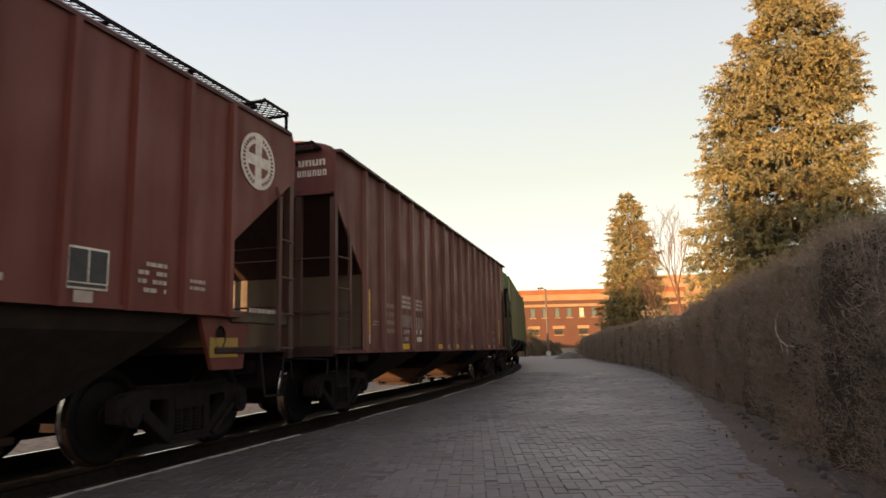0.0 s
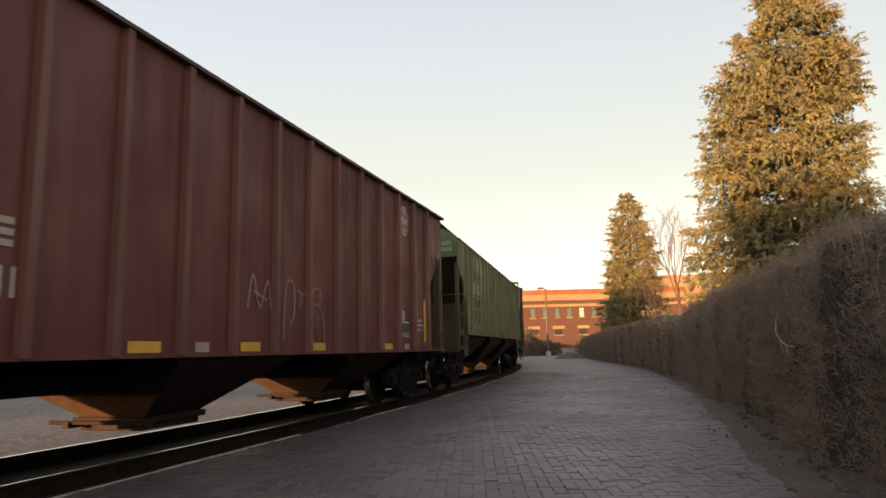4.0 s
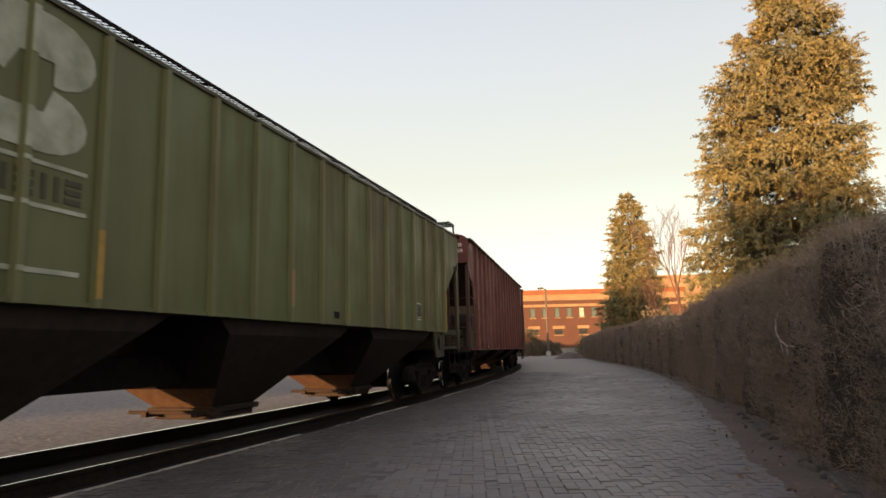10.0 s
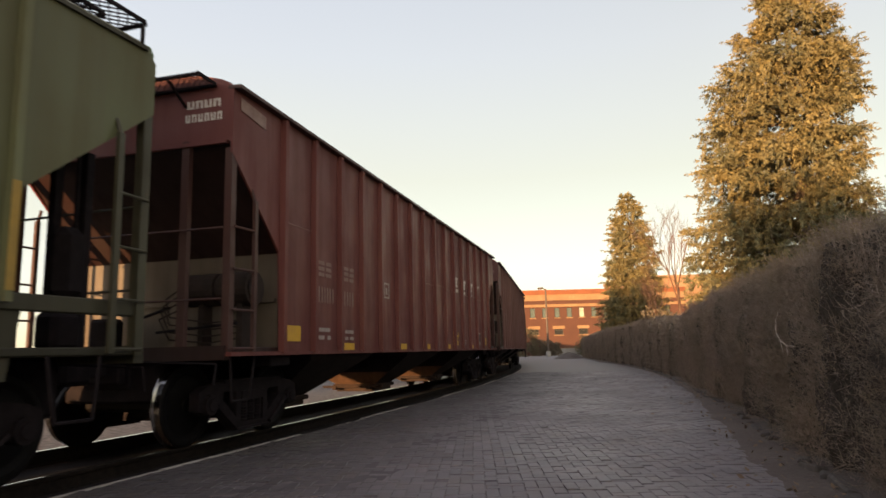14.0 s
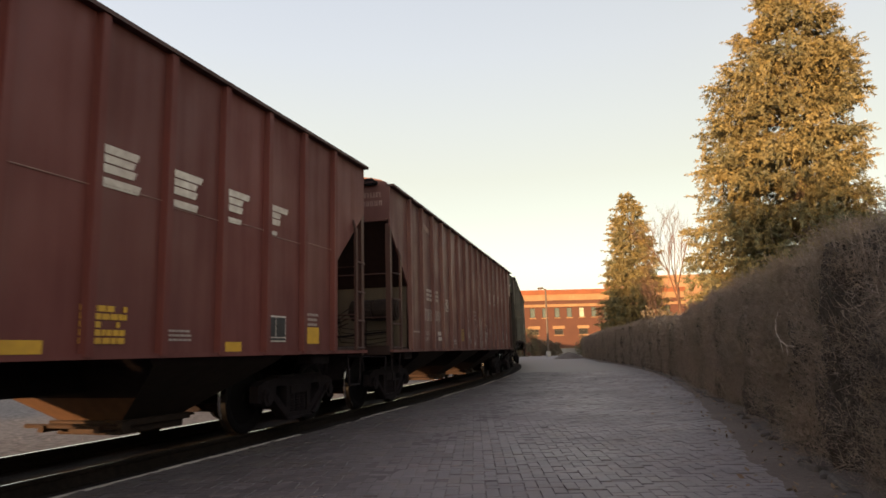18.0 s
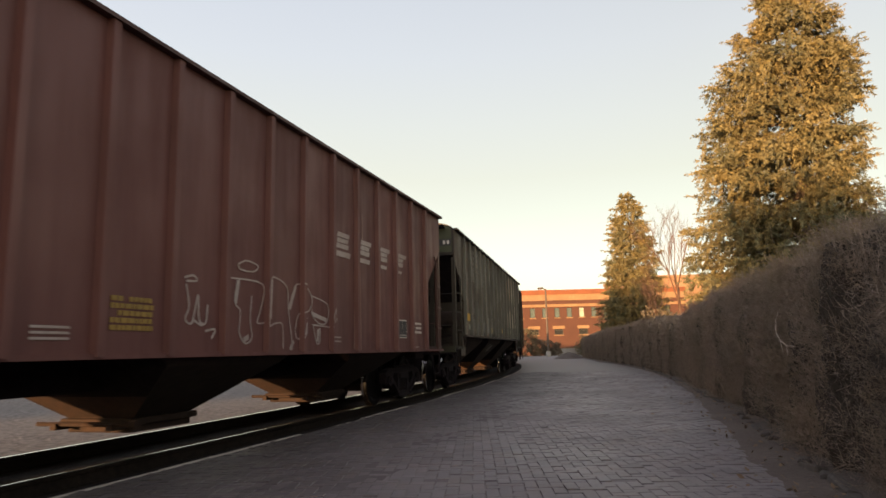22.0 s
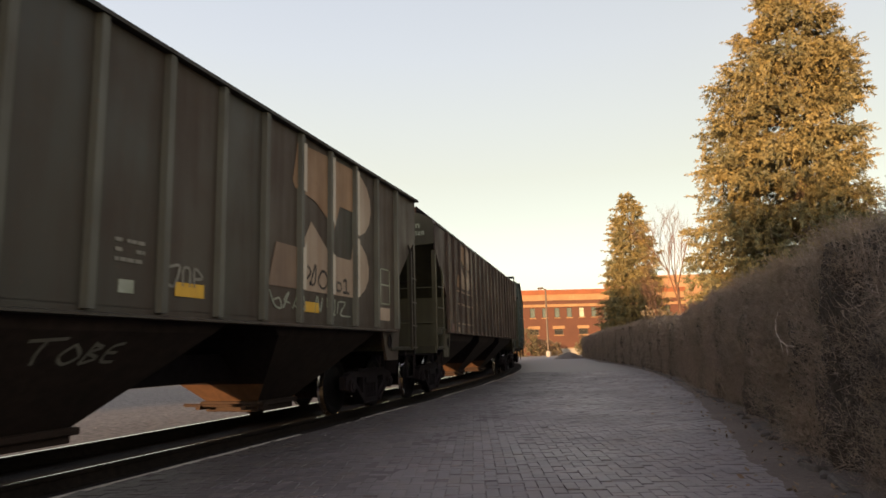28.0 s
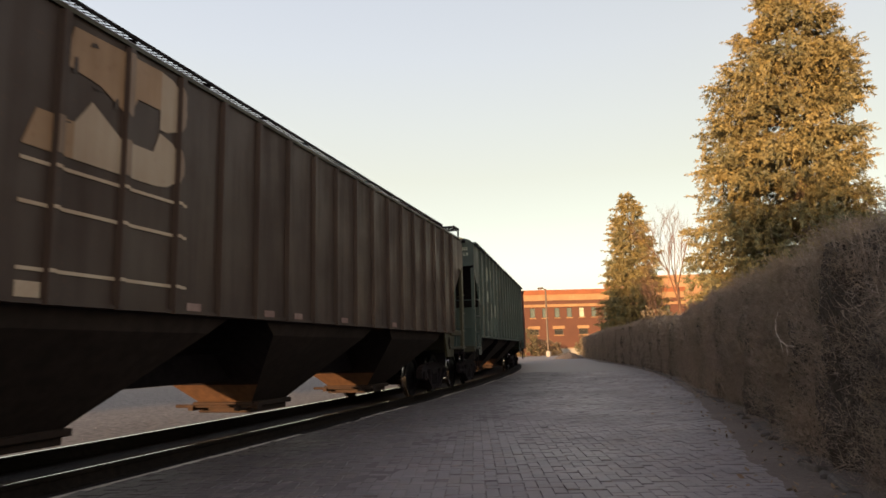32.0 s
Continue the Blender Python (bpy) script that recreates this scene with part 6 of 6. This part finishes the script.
    decal(C, "emblem_line", [rect(-5.67, 2.50, 1.9, 0.035), rect(-5.66, 2.16, 1.9, 0.035), rect(-5.70, 1.66, 1.9, 0.04)], FADED, ribs=RIBS_GREEN)
    decal(C, "faint_lettering", glyphs(-5.62, 2.24, "##o", 0.17, 0.2, 0.06) + glyphs(-4.9, 2.24, "oo#", 0.17, 0.2, 0.06) + glyphs(-4.2, 2.24, "o#", 0.16, 0.2, 0.06), OLIVE)
    for u, hgt in ((-6.50, 0.98), (-3.63, 0.58), (6.64, 0.80)):
        m = Mesh().box(u - 0.034, u + 0.034, -1.595, -1.589, 1.50, 1.50 + hgt)
        part("yellow_post_paint", m, OCHRE, C, "worn yellow paint on a side post")
    decal(C, "stencil_box", [rect(-6.25, 1.58, 0.26, 0.03), rect(-6.25, 1.58, 0.03, 0.18), rect(-6.02, 1.58, 0.03, 0.18), rect(-6.2, 1.78, 0.05, 0.08), rect(-6.1, 1.78, 0.05, 0.08)], BROWN)
    placard(C, 4.50, 1.64, 0.45, 0.34)
    decal(C, "rust_patch", [rect(0.9, 1.52, 0.17, 0.10)], GRIME)
    end_marks(C, 3.72, 3.56, FADED)
    part("rusty_post_paint", Mesh().box(-0.444, -0.376, -1.595, -1.589, 1.62, 2.10), BROWNTAN, C, "rust-orange stain on a side post")
    # mineral-red car with yellow strips
    end_marks(D)
    decal(D, "faded_bar", [[(-7.5, 3.80), (-6.95, 3.74), (-6.95, 3.90), (-7.5, 3.95)]], GHOST)
    decal(D, "yellow_plate", [rect(-6.38, 1.17, 0.38, 0.20)], YELLOW, label="yellow consolidated plate")
    decal(D, "lettering", glyphs(-5.47, 2.09, "##", 0.18, 0.22, 0.05) + glyphs(-4.59, 2.10, "##", 0.16, 0.22, 0.05), GHOST)
    decal(D, "number_bars", glyphs(-5.47, 1.72, "ooo", 0.13, 0.22, 0.05) + glyphs(-4.59, 1.72, "oo", 0.15, 0.22, 0.05), GHOST)
    decal(D, "data_stencil", lines(-5.45, 1.20, 0.38, 0.22, 2, 0.5, 11) + lines(-4.55, 1.20, 0.34, 0.2, 2, 0.5, 12) + lines(3.06, 1.16, 0.42, 0.13, 3, 0.5, 13) + lines(5.66, 1.38, 0.42, 0.20, 3, 0.5, 14), PALE)
    decal(D, "stencil_box", [rect(-2.83, 1.96, 0.26, 0.03), rect(-2.83, 2.21, 0.26, 0.03), rect(-2.83, 1.96, 0.03, 0.28), rect(-2.60, 1.96, 0.03, 0.28), rect(-2.74, 2.03, 0.07, 0.12)], PALE)
    swoosh(D, (2.20, 3.10, 3.95, 4.80), 2.61, WHITE)
    strips(D, ((-4.6, 0.40), (-2.0, 0.40), (-0.43, 0.46), (1.32, 0.46), (3.88, 0.44)))
    decal(D, "caution_plate", lines(2.11, 1.13, 0.50, 0.34, 5, 0.75, 15), YELLOW, label="worn yellow caution lettering")
    placard(D, 4.79, 1.16, 0.46, 0.32)
    decal(D, "yellow_plate", [rect(5.66, 1.14, 0.45, 0.22)], YELLOW, label="yellow consolidated plate")
    decal(D, "panel_seam", [rect(-6.4, 2.68, 0.8, 0.008)] + [rect(-0.35 + 0.868 * k, 2.46 + 0.04 * (k % 2), 0.75, 0.008) for k in range(8)], GHOST)
    # mineral-red car with graffiti
    end_marks(E, mat=GHOST)
    decal(E, "faded_bar", [[(-5.45, 3.62), (-4.9, 3.55), (-4.9, 3.65), (-5.45, 3.75)]], GHOST)
    decal(E, "lettering", glyphs(-5.24, 2.08, "##", 0.18, 0.25, 0.05) + glyphs(-4.62, 2.10, "##", 0.16, 0.24, 0.05), PALE)
    decal(E, "number_bars", glyphs(-5.49, 1.65, "ooo", 0.14, 0.25, 0.10) + glyphs(-4.70, 1.66, "ooo", 0.14, 0.24, 0.09), PALE)
    words(E, "LD LMT", -5.46, 1.34, 0.085, PALE)
    words(E, "LT WT", -5.46, 1.22, 0.085, PALE)
    decal(E, "data_stencil", lines(-4.32, 1.35, 0.32, 0.12, 1, 0.7, 16) + lines(-4.28, 1.23, 0.28, 0.12, 1, 0.7, 17) + lines(5.82, 1.36, 0.42, 0.26, 3, 0.5, 18), WHITE)
    decal(E, "data_stencil", [rect(-6.3, 1.38, 0.48, 0.03)] + [rect(-2.80, 1.16 + 0.045 * k, 0.36, 0.02) for k in range(3)] + [rect(5.6, 1.08, 0.5, 0.02)], PALE)
    decal(E, "stencil_box", [rect(-3.50, 1.93, 0.24, 0.025), rect(-3.50, 2.19, 0.24, 0.025), rect(-3.50, 1.93, 0.025, 0.28), rect(-3.28, 1.93, 0.025, 0.28), rect(-3.42, 1.99, 0.07, 0.12), rect(-3.44, 2.13, 0.11, 0.025)], WHITE)
    decal(E, "caution_plate", lines(-2.03, 1.25, 0.52, 0.32, 5, 0.7, 19), OCHRE, label="faded yellow caution lettering")
    swoosh(E, (2.33, 3.20, 4.06, 4.92), 2.60, PALE)
    decal(E, "paint_run", [[(3.28, 2.85), (3.32, 2.85), (3.30, 3.3), (3.28, 3.3)], [(2.95, 1.05), (3.25, 1.05), (3.22, 2.3), (3.10, 3.7), (3.02, 3.7), (3.0, 2.0)]], GHOST)
    placard(E, 4.91, 1.26, 0.46, 0.34)
    scribble(E, 0.40, 1.06, 1.65, 0.95, [[(0.0, 0.3), (0.02, 0.72), (0.06, 0.95), (0.30, 0.86), (0.33, 0.55), (0.40, 0.05), (0.36, 0.02)], [(0.33, 0.55), (0.42, 0.85), (0.5, 0.92), (0.62, 0.9), (0.72, 0.72), (0.66, 0.55), (0.5, 0.5), (0.44, 0.25), (0.5, 0.15), (0.6, 0.3), (0.58, 0.45)],
                                    [(0.70, 0.78), (1.0, 0.68), (0.99, 0.42), (0.85, 0.38), (0.72, 0.5), (0.72, 0.58)], [(0.74, 0.36), (0.8, 0.1), (0.86, 0.12), (0.86, 0.32)], [(0.0, 0.3), (0.2, 0.36), (0.25, 0.3), (0.26, 0.02)], [(0.72, 0.36), (1.05, 0.34)]], PALE, 0.018)
    scribble(E, 0.40, 1.06, 1.65, 0.95, [[(0.01, 0.40), (0.03, 0.90)], [(0.35, 0.55), (0.44, 0.88)], [(0.72, 0.52), (0.98, 0.44)], [(0.54, 0.2), (0.58, 0.38)], [(0.82, 0.12), (0.83, 0.3)], [(0.37, 0.02), (0.42, 0.12)]], PALE, 0.055)
    scribble(E, -0.30, 1.12, 0.86, 0.96, [[(0.15, 0.96), (0.35, 1.02), (0.62, 0.98), (0.5, 0.9), (0.2, 0.9), (0.15, 0.96)], [(0.0, 0.78), (0.75, 0.76), (0.7, 0.45), (0.62, 0.28), (0.8, 0.28)], [(0.18, 0.78), (0.1, 0.5), (0.22, 0.4), (0.2, 0.15), (0.35, 0.02), (0.5, 0.1), (0.45, 0.3), (0.48, 0.6)]], PALE, 0.018)
    scribble(E, -0.30, 1.12, 0.86, 0.96, [[(0.1, 0.5), (0.16, 0.76)], [(0.3, 0.06), (0.42, 0.1)]], PALE, 0.06)
    scribble(E, -1.11, 1.19, 0.54, 0.64, [[(0.05, 0.95), (0.3, 1.0), (0.4, 0.92), (0.1, 0.9)], [(0.1, 0.85), (0.2, 0.5), (0.1, 0.3), (0.3, 0.25), (0.45, 0.7), (0.5, 0.3), (0.7, 0.25), (0.75, 0.55)], [(0.7, 0.12), (1.0, 0.15), (0.9, 0.0)], [(0.3, 0.3), (0.6, 0.2)]], PALE, 0.022)
    scribble(E, 2.15, 1.15, 0.35, 0.6, [[(0.1, 0.5), (0.0, 0.7), (0.5, 0.9), (0.5, 0.6)], [(0.3, 0.55), (0.6, 0.6), (0.35, 0.45)], [(0.0, 0.15), (1.0, 0.15)], [(0.0, 0.05), (1.0, 0.05)]], PALE, 0.02)
    # soot-black car
    m = Mesh().box(-HALF - 0.005, -HALF, -1.45, -0.55, 3.62, 3.78)
    pl = part("number_panel", m, BLACKDECAL, F, "black panel with white bars")
    bars = Mesh()
    for k in range(8):
        if k != 2:
            bars.box(-HALF - 0.008, -HALF - 0.005, -1.40 + k * 0.1, -1.34 + k * 0.1, 3.655, 3.745)
    tagged(part("number_bars", bars, WHITE, pl), kind="stuff")
    gm = Mesh().prism([(1.46 * math.cos(a), 4.04 + 0.20 * math.sin(a)) for a in np.linspace(0, math.pi, 11)] + [(-1.46, 3.45), (1.46, 3.45)], 0, -HALF - 0.0045, -HALF - 0.001)
    part("fascia_paint", gm, DULLGREEN, F, "clean green paint on the end fascia")
    decal(F, "lettering", glyphs(-5.36, 3.42, "o#", 0.28, 0.42, 0.07) + glyphs(-4.50, 3.42, "##"[:1] + "|", 0.28, 0.42, 0.0) + glyphs(-3.58, 3.42, "|o", 0.26, 0.42, 0.06) + glyphs(-5.36, 2.92, "oo", 0.28, 0.42, 0.07) + glyphs(-4.50, 2.92, "o|", 0.27, 0.42, 0.0) + glyphs(-3.58, 2.92, "o=", 0.26, 0.42, 0.06), DIMWHITE)
    decal(F, "number_bars", glyphs(-4.98, 2.38, "o", 0.16, 0.22, 0.05) + glyphs(-5.3, 2.0, "oo", 0.14, 0.2, 0.05) + glyphs(-4.45, 2.0, "oo", 0.14, 0.2, 0.05), DIMWHITE)
    decal(F, "yellow_plate", [rect(-6.13, 1.79, 0.42, 0.20)], YELLOW, label="yellow consolidated plate")
    decal(F, "small_plate", [rect(-5.95, 1.57, 0.31, 0.13), rect(-0.14, 1.58, 0.18, 0.12)], FADED)
    decal(F, "data_stencil", lines(-5.3, 1.55, 0.34, 0.36, 4, 0.5, 20) + lines(-4.4, 1.55, 0.34, 0.36, 4, 0.5, 21) + lines(-0.2, 1.86, 0.36, 0.26, 3, 0.4, 22), DIMWHITE)
    decal(F, "patched_paint", [rect(-3.5, 1.52, 0.42, 0.32), rect(-2.65, 1.52, 0.40, 0.5), rect(-1.75, 1.52, 0.36, 0.3)], DIMWHITE)
    decal(F, "reflective_strip", [rect(-1.89, 1.57, 0.44, 0.14), rect(0.59, 1.60, 0.44, 0.14), rect(3.13, 1.57, 0.42, 0.14)], YELLOW, label="yellow reflective strip")
    bn_emblem(F, 2.23, 1.86, 3.2, 2.08, TAN, RIBS_LOW, "large rust-stained tan two-lobed emblem")
    decal(F, "stencil_box", [rect(5.79, 1.83, 0.025, 0.62), rect(6.2, 1.83, 0.025, 0.62), rect(5.79, 1.83, 0.43, 0.025), rect(5.79, 2.16, 0.43, 0.03), rect(5.83, 2.44, 0.34, 0.025)], FADED)
    decal(F, "yellow_plate", [rect(5.77, 1.55, 0.44, 0.22)], TAN, label="dirty yellow plate")
    scribble(F, 3.16, 1.90, 1.32, 0.36, [[(0.0, 0.3), (0.12, 0.6), (0.04, 0.85)], [(0.1, 0.1), (0.22, 0.95), (0.2, 0.2), (0.08, 0.2)], [(0.34, 0.7), (0.28, 0.3), (0.4, 0.05), (0.5, 0.4), (0.42, 0.75), (0.34, 0.7)], [(0.5, 0.1), (0.52, 0.0)], [(0.62, 0.0), (0.64, 0.85), (0.7, 0.6)], [(0.72, 0.1), (0.72, 0.4), (0.82, 0.4), (0.82, 0.1), (0.72, 0.1)], [(0.88, 0.5), (0.96, 0.6), (0.95, 0.1), (0.88, 0.05), (1.04, 0.05)]], BLACKDECAL, 0.04)
    scribble(F, 2.28, 1.53, 2.3, 0.30, [[(0.0, 0.9), (0.05, 0.3), (0.12, 0.2), (0.1, 0.6), (0.04, 0.5)], [(0.14, 0.2), (0.2, 0.9), (0.15, 0.55), (0.21, 0.45)], [(0.24, 0.2), (0.3, 0.8), (0.34, 0.2), (0.25, 0.4)], [(0.5, 0.1), (0.53, 0.9), (0.57, 0.2), (0.6, 0.85)], [(0.66, 0.9), (0.68, 0.15), (0.76, 0.2), (0.77, 0.9)], [(0.8, 0.2), (0.82, 0.8)], [(0.84, 0.8), (0.92, 0.75), (0.85, 0.15), (1.0, 0.1)]], FADED, 0.025)
    scribble(F, -2.04, 1.70, 0.68, 0.34, [[(0.05, 0.0), (0.05, 0.9), (0.25, 1.0), (0.3, 0.6), (0.1, 0.5)], [(0.5, 0.9), (0.38, 0.6), (0.45, 0.3), (0.6, 0.5), (0.5, 0.9)], [(0.95, 0.95), (0.7, 0.8), (0.72, 0.2), (1.0, 0.1)], [(0.72, 0.55), (0.92, 0.55)]], DIMWHITE, 0.045)
    scribble(F, 0.5, 1.68, 0.5, 0.22, [[(0.0, 0.9), (0.3, 1.0), (0.15, 0.1), (0.0, 0.1)], [(0.4, 0.1), (0.4, 0.9), (0.6, 0.9), (0.6, 0.1)], [(0.75, 0.1), (0.75, 1.0), (1.0, 0.6), (0.75, 0.5)]], DIMWHITE, 0.03)
    scribble(F, -2.9, 1.95, 0.5, 0.16, [[(0.0, 1.0), (0.4, 1.0)], [(0.2, 1.0), (0.2, 0.0)], [(0.5, 0.1), (0.5, 0.8), (0.75, 0.8), (0.75, 0.1), (0.5, 0.1)], [(0.95, 0.1), (0.95, 1.0)]], DIMWHITE, 0.035)
    # faint sprayed strokes on the sloping hopper side
    spray = Mesh()
    for path in ([(0.0, 0.9), (0.34, 1.0)], [(0.16, 0.95), (0.15, 0.5), (0.18, 0.1)], [(0.46, 0.8), (0.38, 0.4), (0.48, 0.1), (0.58, 0.4), (0.46, 0.8)], [(0.66, 0.9), (0.64, 0.1)], [(0.66, 0.8), (0.76, 0.7), (0.66, 0.5), (0.78, 0.3), (0.64, 0.1)], [(0.98, 0.85), (0.86, 0.7), (0.86, 0.2), (1.0, 0.15)], [(0.86, 0.5), (0.96, 0.5)]):
        for quad in stroke([(-0.75 + a * 1.05, 0.94 + c * 0.24) for a, c in (rounded(path) if len(path) > 2 else path)], 0.028):
            spray.prism(quad, 1, 0, 0.003)
    slope_y = lambda z: -(0.44 + (z - 0.34) * 0.92 / 0.91) - 0.006
    spray.v = [(x, slope_y(z) - y, z) for x, y, z in spray.v]
    tagged(part("hopper_graffiti", spray, DIMWHITE, F, "faint sprayed strokes"), kind="stuff")
    # sooty brown car
    end_marks(G, 3.80, 3.63, FADED, -1.28, 2)
    bn_emblem(G, -5.36, 2.62, 1.88, 1.16, TAN, RIBS_HIGH, "worn tan two-lobed emblem")
    for du, dz, dw, dh in ((0.42, 0.72, 0.05, 0.16), (0.64, 0.66, 0.10, 0.05), (0.88, 0.57, 0.05, 0.11), (0.58, 1.02, 0.09, 0.06), (0.30, 0.27, 0.14, 0.03), (1.02, 0.80, 0.035, 0.12)):
        decal(G, "worn_patch", [[(-5.36 + du, 2.62 + dz), (-5.36 + du + dw, 2.64 + dz), (-5.36 + du + dw * 0.8, 2.62 + dz + dh), (-5.36 + du + dw * 0.2, 2.60 + dz + dh)]], BROWN, 1.5405)
    decal(G, "emblem_line", [rect(-5.36, 2.50, 1.9, 0.03), rect(-5.35, 2.17, 1.9, 0.03), rect(-5.33, 1.67, 1.9, 0.03)], TAN, ribs=RIBS_HIGH)
    decal(G, "faded_patch", [rect(-6.05, 1.47, 0.42, 0.18)], GHOST)
    decal(G, "small_plate", [rect(-5.33, 1.47, 0.22, 0.12)], TAN)
    decal(G, "faded_patch", [rect(-3.4 + 0.722 * k, 1.46, 0.22, 0.08) for k in (0, 2, 3, 5, 8)], GHOST)
    # teal car
    decal(H, "lettering", [rect(-5.3, 3.2, 0.55, 0.42), rect(-5.3, 2.5, 0.5, 0.36), rect(-4.5, 2.0, 0.4, 0.5), rect(-5.3, 1.6, 0.3, 0.3), rect(-4.5, 3.3, 0.4, 0.3), rect(-3.5, 2.1, 0.5, 0.4)], FADED)
    end_marks(H, 3.86, 3.7, FADED)


mark_cars()

motions()
